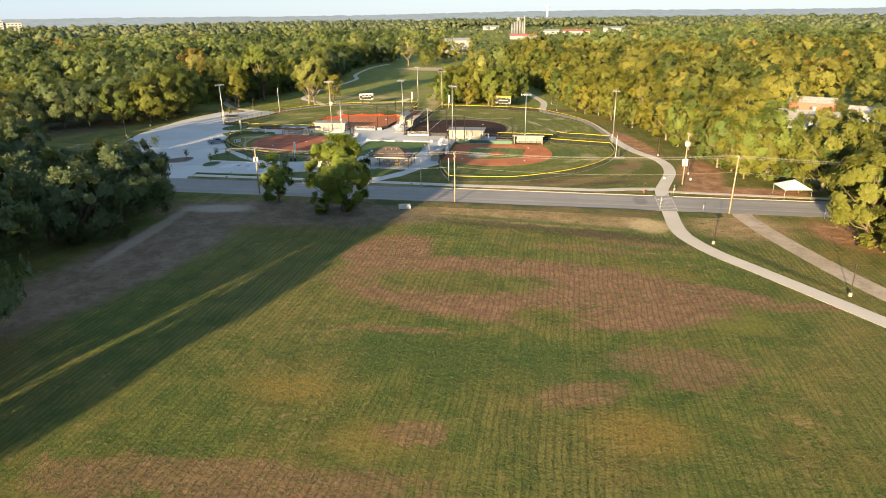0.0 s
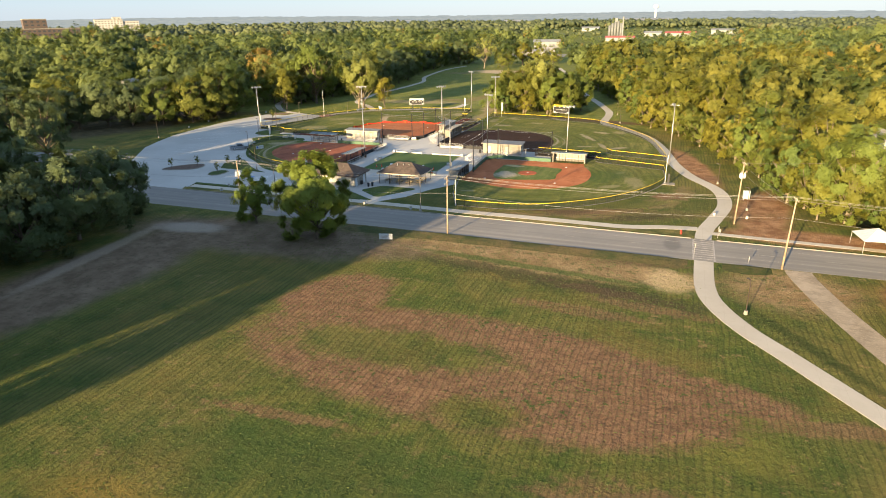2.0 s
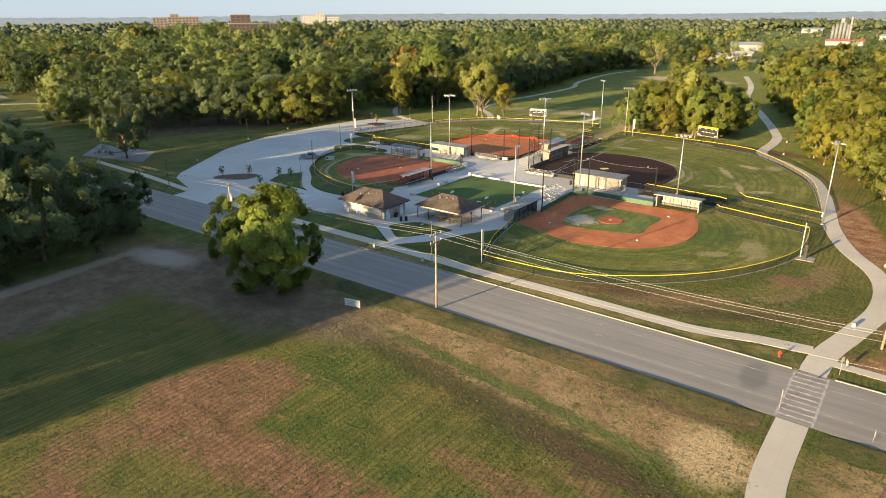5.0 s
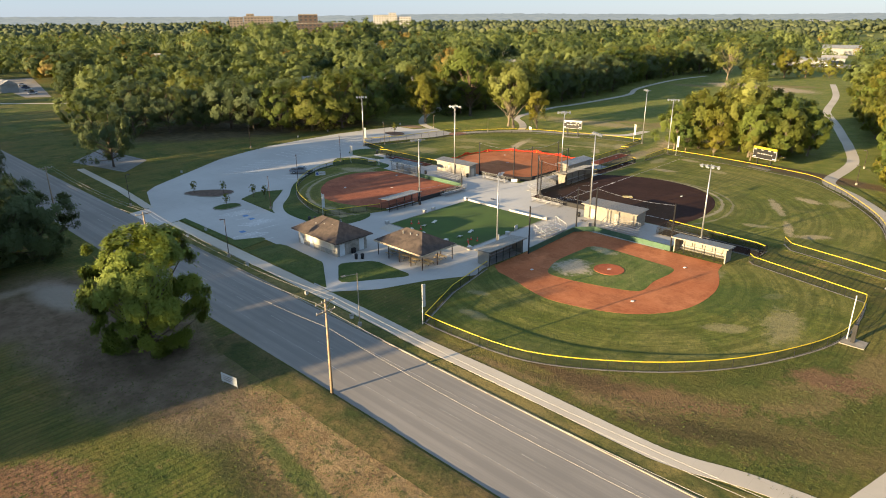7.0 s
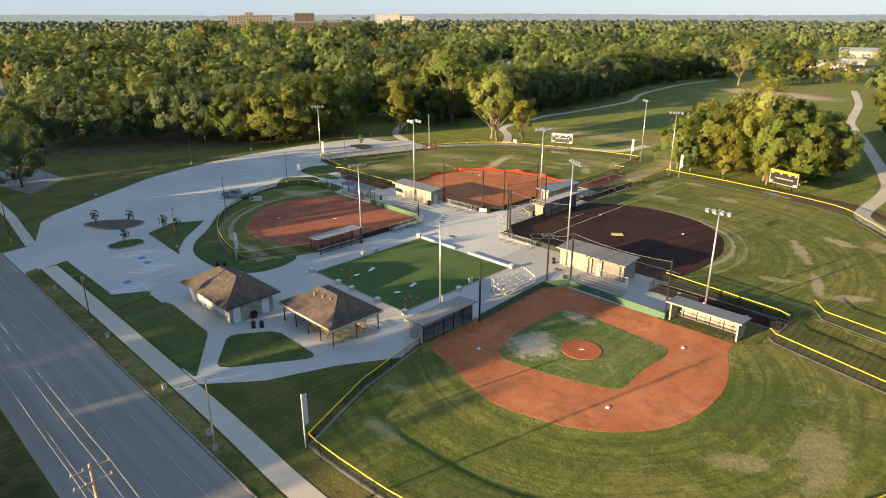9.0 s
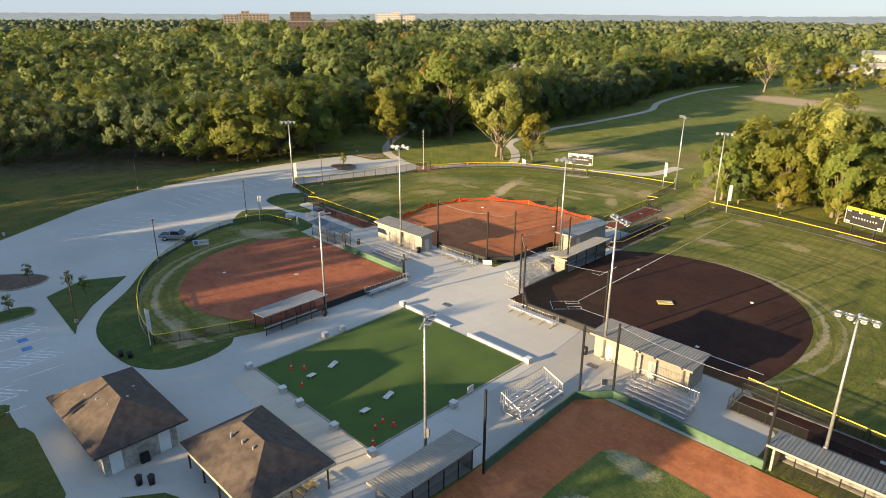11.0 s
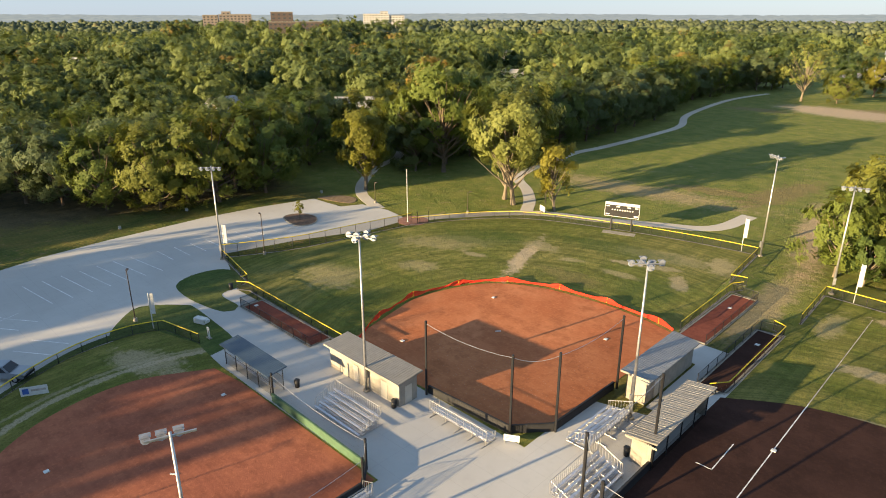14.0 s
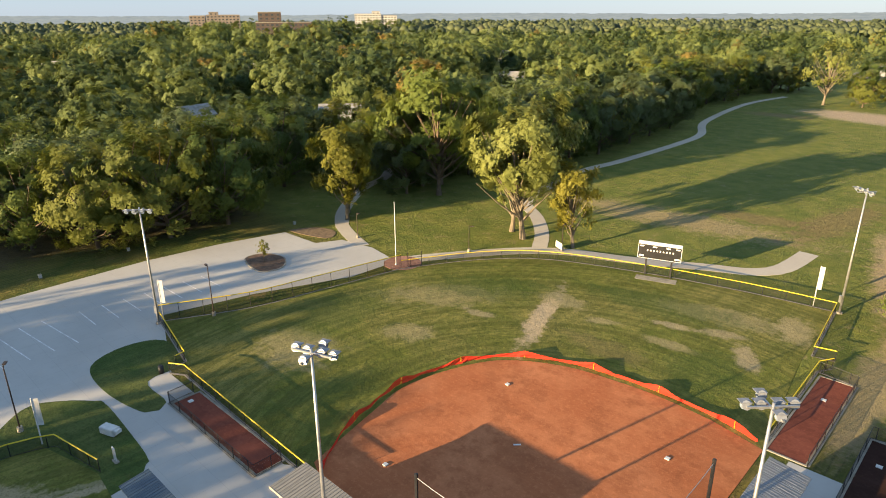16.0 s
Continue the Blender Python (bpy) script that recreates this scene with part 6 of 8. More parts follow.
def scoreboard(x, y, turn, z0, z1, w, head_mat, label):
    s = thing("scoreboard", pose(x, y, 0, 0, 0, turn), label, "scoreboard", "scoreboards behind the outfields")
    for px in (-w * 0.3, w * 0.3):
        part("post", box(B(), px - 0.12, px + 0.12, 0.05, 0.3, 0, z1 - 0.2), BLACK, s)
    panel = part("panel", box(B(), -w / 2, w / 2, -0.15, 0.1, z0, z1 - 0.5, 0.02), PANEL_BLACK, s)
    part("header", box(B(), -w / 2 - 0.05, w / 2 + 0.05, -0.16, 0.1, z1 - 0.49, z1, 0.02), head_mat, s)
    for px in (-w / 2 - 0.08, w / 2):
        part("side_frame", box(B(), px, px + 0.08, -0.16, 0.1, z0 - 0.06, z1 - 0.5), WHITE, s)
    part("bottom_frame", box(B(), -w / 2, w / 2, -0.16, 0.1, z0 - 0.08, z0 - 0.004), WHITE, s)
    hz = z1 - 0.5
    for i in range(9):
        part("digit_window", box(B(), -w * 0.3 + i * w * 0.075, -w * 0.3 + i * w * 0.075 + 0.2, -0.17, -0.151, z0 + 1.1, z0 + 1.36), WHITE, panel)
    for cx in (-0.42, -0.12, 0.2, 0.42):
        part("caption_bar", box(B(), cx * w - 0.3, cx * w + 0.3, -0.17, -0.151, hz - 0.35, hz - 0.15), WHITE, panel)
    for cx in (-0.42, 0.42):
        part("caption_bar", box(B(), cx * w - 0.35, cx * w + 0.35, -0.17, -0.151, z0 + 0.2, z0 + 0.45), WHITE, panel)
    part("footing", box(B(), -w * 0.48, w * 0.48, -2.2, -0.5, 0, 0.05), KERB, s)


scoreboard(-92.8, 289.9, 18, 2.8, 5.4, 6.1, WHITE, "black scoreboard with a white header behind the outfield")
scoreboard(-29.2, 285.2, -18, 2.4, 5.4, 6.8, plain("scoreboard_yellow", (0.72, 0.55, 0.02), 0.5), "black scoreboard with a yellow header behind the outfield")


def flagpole():
    f = thing("flagpole", pose(-125.2, 266.4, 0), "bare white flagpole beside the park entrance", "flagpole")
    part("pole", rod(B(), (0, 0, 0), (0, 0, 10.2), 0.08, 0.05, 10), WHITE, f)
    bm = B()
    bmesh.ops.create_uvsphere(bm, u_segments=10, v_segments=6, radius=0.1, matrix=Matrix.Translation((0, 0, 10.28)))
    part("finial", bm, STEEL, f)
    part("collar", rod(B(), (0, 0, 0), (0, 0, 0.2), 0.22, 0.18, 12), STEEL, f)


flagpole()
sheet("brick_circle", arc(-125.0, 267.6, 3.0, 0, 360, 28)[:-1], 0.045, plain("red_paver", (0.4, 0.2, 0.14), 0.85, 0, 0.2, 2.5, 0.3), "round reddish paver patch at the flagpole", "paving")


def gate_frame(x, y, turn):
    g = thing("gate", pose(x, y, 0.03, 0, 0, turn), "black steel gate frame in the fence", "gate")
    for px in (-1.1, 1.1):
        part("post", box(B(), px - 0.05, px + 0.05, -0.05, 0.05, 0, 2.4), BLACK, g)
    part("leaf", box(box(B(), -1.0, 1.0, -0.02, 0.02, 1.5, 1.56), -1.0, 1.0, -0.02, 0.02, 0.1, 0.16), BLACK, g)


gate_frame(-122.6, 268.0, 60)


def board_sign(x, y, turn, w, h, z, label, face=WHITE):
    s = thing("sign", pose(x, y, 0, 0, 0, turn), label, "sign")
    for px in (-w / 2 + 0.12, w / 2 - 0.12):
        part("post", rod(B(), (px, 0.06, 0), (px, 0.06, z + h), 0.04), STEEL, s)
    p = part("panel", box(B(), -w / 2, w / 2, -0.03, 0.03, z, z + h, 0.01), face, s)
    for i in range(3):
        part("text_bar", box(B(), -w * 0.36, w * (0.3 - 0.1 * i), -0.036, -0.031, z + h * (0.7 - 0.22 * i), z + h * (0.7 - 0.22 * i) + h * 0.1), FADED, p)


board_sign(-34.6, 131.0, 12, 2.6, 1.1, 0.25, "low white board sign in the meadow by the road")
board_sign(-110.2, 289.6, -25, 2.0, 1.1, 0.3, "white notice board beside the path")
board_sign(-44.6, 196.9, 90, 0.9, 0.8, 0.5, "small pale sign standing at the turf edge")
board_sign(-68.2, 226.6, 30, 1.5, 0.7, 0.3, "white sponsor board at the foot of the backstop")
board_sign(-35.2, 208.9, -135, 1.6, 0.7, 0.3, "dark framed board behind home plate", STEEL)


def banner():
    b = thing("fence_banner", pose(-109.3, 197.9, 0.03, 0, 0, 62), "white banner with a blue mark tied to the fence", "banner")
    p = part("sheet", box(B(), -1.3, 1.3, -0.07, -0.05, 0.25, 1.3), WHITE, b)
    part("blue_mark", box(B(), -1.1, -0.5, -0.075, -0.07, 0.45, 1.1), plain("banner_blue", (0.05, 0.12, 0.4), 0.6), p)
    part("text_bar", box(B(), -0.3, 1.1, -0.075, -0.07, 0.7, 0.95), FADED, p)


banner()


# ---- bases, plates, mounds' rubbers ----
def base(x, y, turn=0, s=0.42, label="white canvas base lying on the clay", z=0.045):
    b = thing("base", pose(x, y, z, 0, 0, turn), label, "base", "bases on the infields")
    part("cushion", box(B(), -s / 2, s / 2, -s / 2, s / 2, 0, 0.1, 0.03), WHITE, b)


for x, y, z in ((-30.5, 183.0, 0.045), (-12.4, 183.1, 0.045), (-12.6, 201.0, 0.045), (-90.6, 250.8, 0.045), (-72.6, 250.9, 0.045), (-90.4, 233.1, 0.045), (-32.4, 242.6, 0.045), (-50.1, 242.6, 0.045), (-32.2, 224.6, 0.045), (-95.2, 194.9, 0.077), (-79.4, 195.4, 0.077), (-95.2, 211.8, 0.077)):
    base(x, y, random.uniform(-4, 4), 0.45, "white canvas base lying on the clay", z)
for x, y, m, z in ((-21.3, 191.7, WHITE, 0.12), (-83.6, 243.3, WHITE, 0.045), (-86.8, 202.6, WHITE, 0.077)):
    r = thing("pitching_rubber", pose(x, y, z, 0, 0, 45), "white pitching rubber set in the clay", "pitching rubber", "pitching rubbers")
    part("slab", box(B(), -0.35, 0.35, -0.09, 0.09, 0, 0.05, 0.01), m, r)
mat_thing = thing("pitching_mat", pose(-41.1, 233.8, 0.045, 0, 0, 40), "yellowish portable pitching mat on dark clay", "pitching mat")
part("mat", box(B(), -1.1, 1.1, -0.6, 0.6, 0, 0.14, 0.06), plain("mat_tan", (0.5, 0.4, 0.16), 0.85), mat_thing)
part("rubber", box(B(), 0.2, 0.9, -0.08, 0.08, 0.14, 0.17), WHITE, mat_thing)
for x, y in ((-112.5, 226), (-65.1, 270.6), (-58.6, 262.5), (-10.5, 215.6), (-20.5, 216.4)):
    p = thing("home_plate", pose(x, y, 0.05), "white plate on the warm-up lane", "home plate", "plates on the warm-up lanes")
    part("plate", box(B(), -0.25, 0.25, -0.25, 0.25, 0, 0.05, 0.01), WHITE, p)


# ---- plaza furniture ----
BLOCK = plain("pale_block", (0.45, 0.43, 0.4), 0.85, 0, 0.1, 2)
for x, y in ((-66.6, 206.9), (-66.5, 196.3), (-66.6, 193.7), (-59.4, 183.1), (-66.4, 183.0), (-50.1, 183.1), (-44.6, 206.9), (-44.5, 194.2), (-44.4, 183.2), (-56.0, 183.0)):
    b = thing("stone_block", pose(x, y, 0.022, 0, 0, random.uniform(-8, 8)), "pale cube-shaped block seat at the turf edge", "block seat", "block seats round the turf")
    part("body", box(B(), -0.36, 0.36, -0.36, 0.36, 0, 0.62, 0.05), BLOCK, b)
    part("cap", box(B(), -0.38, 0.38, -0.38, 0.38, 0.62, 0.68, 0.02), WHITE, b)
for x0, x1 in ((-65.9, -57.3), (-54.2, -45.1)):
    w = thing("low_wall", pose(0, 0, 0.022), "long low white seat wall beside the turf", "seat wall", "seat walls by the turf")
    part("body", box(B(), x0, x1, 206.75, 207.05, 0, 0.28), BLOCK, w)
    part("cap", box(B(), x0 - 0.03, x1 + 0.03, 206.72, 207.08, 0.28, 0.34, 0.015), WHITE, w)
tagged(link("turf_edge", box(box(box(B(), -66.15, -65.9, 183.4, 206.7, 0.0, 0.075), -45.1, -44.85, 183.4, 206.7, 0.0, 0.075), -65.9, -45.1, 183.35, 183.6, 0.0, 0.075), KERB), "pale concrete edging round the turf", "edging", kind="structure")
sheet("concrete_pad", [(-65.5, 180.2), (-44.2, 178.6), (-44.0, 183.2), (-66.2, 183.2)], 0.03, PATH_CONCRETE, "lighter concrete strip beside the turf", "paving")
CREAM = plain("board_paint", (0.6, 0.58, 0.52), 0.5)
for x, y, turn in ((-60.1, 190.2, 15), (-59.9, 187.1, 200), (-50.7, 190.6, 10), (-50.3, 187.1, 195)):
    c = thing("beanbag_board", pose(x, y, 0.05, 0, 0, turn), "slanted pale beanbag toss board on the turf", "game board", "toss game boards on the turf")
    bm = slab_roof(B(), -0.32, 0.32, -0.62, 0.62, 0.1, 0.32, 1, 0.04)
    part("board", bm, CREAM, c)
    part("leg", box(box(B(), -0.3, -0.25, 0.5, 0.56, 0, 0.26), 0.25, 0.3, 0.5, 0.56, 0, 0.26), CREAM, c)
CONE_RED = plain("cone_red", (0.6, 0.05, 0.02), 0.6)
for x, y in ((-62.9, 186.4), (-61.8, 187.4), (-47.6, 187.2), (-46.4, 187.6), (-47.3, 186.0), (-45.6, 184.3), (-58.9, 185.2)):
    c = thing("traffic_cone", pose(x, y, 0.05), "red cone with a white band on the turf", "traffic cone", "cones on the turf")
    part("foot", box(B(), -0.2, 0.2, -0.2, 0.2, 0, 0.04), CONE_RED, c)
    part("cone", rod(B(), (0, 0, 0.03), (0, 0, 0.8), 0.16, 0.04, 10), CONE_RED, c)
    part("band", rod(B(), (0, 0, 0.35), (0, 0, 0.5), 0.112, 0.092, 10), WHITE, c)
BIN = plain("black_plastic", (0.015, 0.015, 0.016), 0.5)
for x, y in ((-55.6, 166.4), (-54.9, 167.2), (-59.6, 232.6), (-80.6, 222.9), (-41.0, 213.4), (-91.0, 218.2), (-120.2, 226.4), (-71.6, 197.2), (-79.6, 173.6), (-78.6, 174.3)):
    b = thing("waste_bin", pose(x, y, 0.022), "black ribbed plastic waste bin on the concrete", "waste bin", "waste bins on the plaza")
    part("drum", rod(B(), (0, 0, 0), (0, 0, 0.85), 0.26, 0.31, 14), BIN, b, "", True)
    part("lid", rod(B(), (0, 0, 0.85), (0, 0, 0.98), 0.33, 0.2, 14), BIN, b)
for x, y in ((-62.4, 211.5), (-38.8, 211.7)):
    g = thing("floor_drain", pose(x, y, 0.022, 0, 0, 5), "dark square drain grate set in the concrete", "drain", "drains in the plaza")
    part("frame", box(B(), -0.75, 0.75, -0.5, 0.5, 0, 0.008), STEEL, g)
    for i in range(8):
        part("bar", box(B(), -0.68 + i * 0.175, -0.58 + i * 0.175, -0.44, 0.44, 0.008, 0.016), BLACK, g)


def hydrant():
    h = thing("fire_hydrant", pose(17.7, 152.0, 0.04), "red fire hydrant in the verge by the road", "hydrant")
    red = plain("hydrant_red", (0.55, 0.05, 0.03), 0.5)
    part("barrel", rod(rod(B(), (0, 0, 0), (0, 0, 0.65), 0.13, 0.12, 12), (0, 0, 0), (0, 0, 0.06), 0.19, 0.19, 12), red, h)
    part("bonnet", rod(B(), (0, 0, 0.65), (0, 0, 0.82), 0.15, 0.05, 12), red, h)
    for a in ((0.22, 0), (-0.22, 0), (0, -0.25)):
        part("outlet", rod(B(), (0, 0, 0.45), (*a, 0.45), 0.06), red, h)


hydrant()
for x, y, z in ((20.0, 140.0, 2.4), (24.2, 151.6, 2.4), (51.5, 137.0, 2.4), (24.6, 153.6, 1.2), (28.6, 139.2, 1.4)):
    s = thing("road_sign", pose(x, y, 0, 0, 0, random.uniform(60, 120)), "small road sign on a thin steel post", "road sign", "signs by the crosswalk")
    part("post", rod(B(), (0, 0, 0), (0, 0, z), 0.03), STEEL, s)
    part("plate", box(B(), -0.3, 0.3, -0.045, -0.03, z - 0.65, z - 0.05, 0.005), GL, s)
cab = thing("electrical_cabinet", pose(31.0, 181.0, 0, 0, 0, 15), "grey green electrical cabinet on posts by the path", "cabinet")
part("body", box(B(), -0.7, 0.7, -0.3, 0.3, 0.4, 2.2, 0.03), plain("cabinet_grey", (0.42, 0.47, 0.46), 0.5), cab)
part("stand", box(box(B(), -0.6, -0.45, -0.1, 0.1, 0, 0.4), 0.45, 0.6, -0.1, 0.1, 0, 0.4), STEEL, cab)
pad = thing("light_base", pose(14.3, 190.9, 0), "square concrete pad with a black equipment cabinet", "equipment cabinet")
part("slab", box(B(), -1.4, 1.4, -1.2, 1.2, 0, 0.1), KERB, pad)
part("cabinet", box(B(), -0.4, 0.1, -0.2, 0.3, 0.1, 2.6, 0.03), BLACK, pad)
for x, y, turn in ((-113.0, 218.2, 20), (-36.0, 270, 0)):
    if x < -100:
        u = thing("ac_unit", pose(x, y, 0.05, 0, 0, turn), "white cased equipment unit in the lawn", "equipment box")
        part("case", box(B(), -0.9, 0.9, -0.45, 0.45, 0, 0.75, 0.06), WHITE, u)
        part("hood", box(B(), 0.9, 1.3, -0.3, 0.3, 0.35, 0.7, 0.03), WHITE, u)
v = thing("backflow_valve", pose(-108.3, 216.9, 0.05), "white pipe assembly standing in the lawn", "pipe assembly")
part("pipes", rod(rod(rod(B(), (-0.2, 0, 0), (-0.2, 0, 1.5), 0.06), (0.2, 0, 0), (0.2, 0, 1.5), 0.06), (-0.2, 0, 1.45), (0.2, 0, 1.45), 0.06), WHITE, v)
part("foot", box(B(), -0.4, 0.4, -0.2, 0.2, 0, 0.12), KERB, v)


# ---- houses, town and far buildings ----
ROOF_GREY = plain("grey_shingle", (0.3, 0.29, 0.28), 0.9, 0, 0.15, 0.8)
ROOF_PALE = plain("pale_shingle", (0.25, 0.24, 0.22), 0.9, 0, 0.1, 0.8)
ROOF_RED = plain("red_metal_roof", (0.4, 0.1, 0.08), 0.6, 0, 0.1, 0.5)
BRICK = plain("brown_brick", (0.095, 0.072, 0.063), 0.9, 0, 0.12, 0.6)
BUFF = plain("buff_brick", (0.24, 0.195, 0.16), 0.9, 0, 0.1, 0.4)
PANE = plain("window_glass", (0.05, 0.06, 0.07), 0.15, 0, 0.05, 1)
SIDING = plain("white_siding", (0.3, 0.3, 0.295), 0.7, 0, 0.06, 0.6)


def house(x, y, turn, w, d, h, rise, wall, roof, label):
    o = thing("house", pose(x, y, 0, 0, 0, turn), label, "house")
    part("wall", box(B(), -w / 2, w / 2, -d / 2, d / 2, 0, h), wall, o)
    bm = B()
    e = 0.5
    pts = [(-w / 2 - e, -d / 2 - e, h), (w / 2 + e, -d / 2 - e, h), (w / 2 + e, d / 2 + e, h), (-w / 2 - e, d / 2 + e, h), (-w / 2 - e, 0, h + rise), (w / 2 + e, 0, h + rise)]
    vs = [bm.verts.new(p) for p in pts]
    for f in ((0, 1, 5, 4), (2, 3, 4, 5), (1, 2, 5), (3, 0, 4), (3, 2, 1, 0)):
        bm.faces.new([vs[i] for i in f])
    part("roof", bm, roof, o)
    for i in range(3):
        for s in (-1, 1):
            win = part("window", box(B(), -w / 2 + w * (0.2 + 0.3 * i) - 0.5, -w / 2 + w * (0.2 + 0.3 * i) + 0.5, s * d / 2 - 0.04, s * d / 2 + 0.04, 0.9, 2.1), PANE, o)
    part("door", box(B(), w * 0.06, w * 0.06 + 0.95, -d / 2 - 0.05, -d / 2 + 0.03, 0, 2.05), PALE_DOOR, o)


wl = "white-sided house with grey roof among the trees"
for a in ((81, 252, -25, 22, 13, 3.2, 2.6, SIDING, ROOF_PALE, "low house with a wide pale roof"), (97, 292, -25, 16, 9, 3.5, 2, plain("red_brick", (0.4, 0.12, 0.09), 0.9), ROOF_GREY, "red brick house behind the pale roof"), (110, 266, -30, 16, 8, 3.2, 2, SIDING, ROOF_GREY, wl), (-247, 351, 48, 15, 9, 3.6, 2.6, SIDING, ROOF_GREY, wl), (-273, 487, 40, 13, 9, 4.5, 3, SIDING, ROOF_PALE, wl), (-560, 350, 20, 14, 9, 4.5, 3, SIDING, ROOF_GREY, wl), (-672, 432, 30, 18, 10, 6, 3, SIDING, ROOF_GREY, wl), (-398, 196, 10, 14, 9, 4, 2.6, SIDING, ROOF_GREY, wl), (-566, 276, 30, 16, 9, 6, 3, SIDING, ROOF_PALE, wl), (-330, 380, 40, 13, 9, 4, 2.6, BUFF, ROOF_GREY, "buff house with grey roof among the trees"), (-210, 420, 60, 12, 8, 4, 2.6, SIDING, ROOF_GREY, wl), (-264, 303, 100, 11, 8, 5.6, 3.4, SIDING, ROOF_GREY, wl), (-430, 420, 50, 13, 9, 5, 3, SIDING, ROOF_GREY, wl), (-240, 560, 35, 13, 9, 5, 3, SIDING, ROOF_PALE, wl), (-380, 620, 45, 15, 10, 6, 3, SIDING, ROOF_GREY, wl), (-520, 560, 45, 15, 10, 6.5, 3, SIDING, ROOF_PALE, wl)):
    house(*a)


def tent():
    t = thing("canopy_tent", pose(50, 153.6, 0, 0, 0, 8), "white peaked canopy tent beside the road", "canopy tent")
    bm = B()
    base_pts = [bm.verts.new(p) for p in ((-3, -3, 2.3), (3, -3, 2.3), (3, 3, 2.3), (-3, 3, 2.3))]
    top_v = bm.verts.new((0, 0, 4.0))
    for i in range(4):
        bm.faces.new((base_pts[i], base_pts[(i + 1) % 4], top_v))
    part("canopy", bm, WHITE, t)
    for x in (-2.9, 2.9):
        for y in (-2.9, 2.9):
            part("leg", rod(B(), (x, y, 0), (x, y, 2.3), 0.04), STEEL, t)


tent()


def block_building(name, x, y, turn, parts, wall, label, category="building"):
    """A flat-roofed building of several blocks with bands of windows."""
    o = thing(name, pose(x, y, 0, 0, 0, turn), label, category)
    for x0, x1, y0, y1, h, floors in parts:
        w = part("wing", box(B(), x0, x1, y0, y1, 0, h), wall, o)
        part("roof_edge", box(B(), x0 - 0.3, x1 + 0.3, y0 - 0.3, y1 + 0.3, h, h + 0.7), KERB, o)
        for f in range(floors):
            z = h - 3.2 - f * 3.9
            n = int((x1 - x0) / 5)
            for i in range(n):
                cx = x0 + (x1 - x0) * (i + 0.5) / n
                part("window", box(B(), cx - 1.3, cx + 1.3, y0 - 0.06, y0 + 0.02, z, z + 1.7), PANE, w)
    return o


block_building("office_block", -970, 995, 49, [(-36, 10, -12, 12, 34, 4), (10, 37, -10, 14, 31, 4), (-6, 8, -8, 8, 38, 1)], plain("cream_wall", (0.4, 0.39, 0.37), 0.8, 0, 0.05, 0.3), "cream office block far beyond the trees")
block_building("hospital_building", -702, 630, 56, [(-30, 30, -14, 14, 27, 2), (-27, -3, -10, 12, 37.5, 3)], BRICK, "dark brown brick hospital far beyond the trees")
block_building("hospital_building", -1020, 718, 59, [(-36, -14, -10, 10, 33, 4), (-12, 36, -10, 10, 34, 4), (-8, 5, -8, 8, 38, 1)], BUFF, "tan brick hospital wing far beyond the trees")
SHED = plain("pale_metal_siding", (0.2, 0.21, 0.22), 0.6, 0, 0.08, 0.5)
for x, y, turn, w, d, h, m, r in ((-128, 676, 10, 24, 10, 5.5, SHED, "grey"), (-141, 815, 10, 30, 14, 9, SHED, "pale grey"), (-118, 700, 12, 16, 9, 6, ROOF_GREY, "grey"), (-74, 985, 5, 38, 16, 7, ROOF_RED, "red"), (2, 1140, -5, 44, 18, 8, ROOF_RED, "red"), (-176, 1440, 0, 34, 16, 9, SHED, "pale grey"), (68, 1260, -8, 36, 16, 9, SHED, "pale grey"), (-40, 1160, 0, 26, 12, 8, SHED, "pale grey"), (-110, 2050, 5, 130, 40, 17, SHED, "pale grey"), (-900, 2100, 30, 90, 40, 16, SHED, "pale grey"), (-480, 2000, 15, 50, 30, 16, SHED, "pale grey")):
    o = thing("warehouse", pose(x, y, 0, 0, 0, turn), r + " metal warehouse in the distant town", "warehouse")
    part("wall", box(B(), -w / 2, w / 2, -d / 2, d / 2, 0, h * 0.7), SHED, o)
    bm = B()
    vs = [bm.verts.new(p) for p in ((-w / 2 - 1, -d / 2 - 1, h * 0.7), (w / 2 + 1, -d / 2 - 1, h * 0.7), (w / 2 + 1, d / 2 + 1, h * 0.7), (-w / 2 - 1, d / 2 + 1, h * 0.7), (-w / 2 - 1, 0, h), (w / 2 + 1, 0, h))]
    for f in ((0, 1, 5, 4), (2, 3, 4, 5), (1, 2, 5), (3, 0, 4)):
        bm.faces.new([vs[i] for i in f])
    part("roof", bm, m, o)
SILO = plain("weathered_silo_steel", (0.13, 0.14, 0.15), 0.6, 0, 0.1, 0.4)
silo = thing("grain_elevator", pose(-88, 1060, 0), "grey concrete grain elevator silos in the town", "grain elevator")
for i in range(5):
    part("silo", rod(B(), (-9 + i * 4.1, 0, 0), (-9 + i * 4.1, 0, (19, 22, 24, 25, 22)[i]), 1.9, 1.9, 14), SILO, silo, "", True)
part("headhouse", box(B(), -1.5, 2.5, -2, 2, 24, 29), SILO, silo)
part("leg_tower", box(B(), 9, 11, -1, 1, 0, 31), SILO, silo)
tower = thing("water_tower", pose(-107, 2600, 0), "white water tower far beyond the town", "water tower")
part("stem", rod(B(), (0, 0, 0), (0, 0, 46), 4, 3, 14), WHITE, tower)
bm = B()
bmesh.ops.create_uvsphere(bm, u_segments=18, v_segments=10, radius=10, matrix=Matrix.Translation((0, 0, 50)) @ Matrix.Diagonal((1, 1, 0.75, 1)))
part("tank", bm, WHITE, tower, "", True)

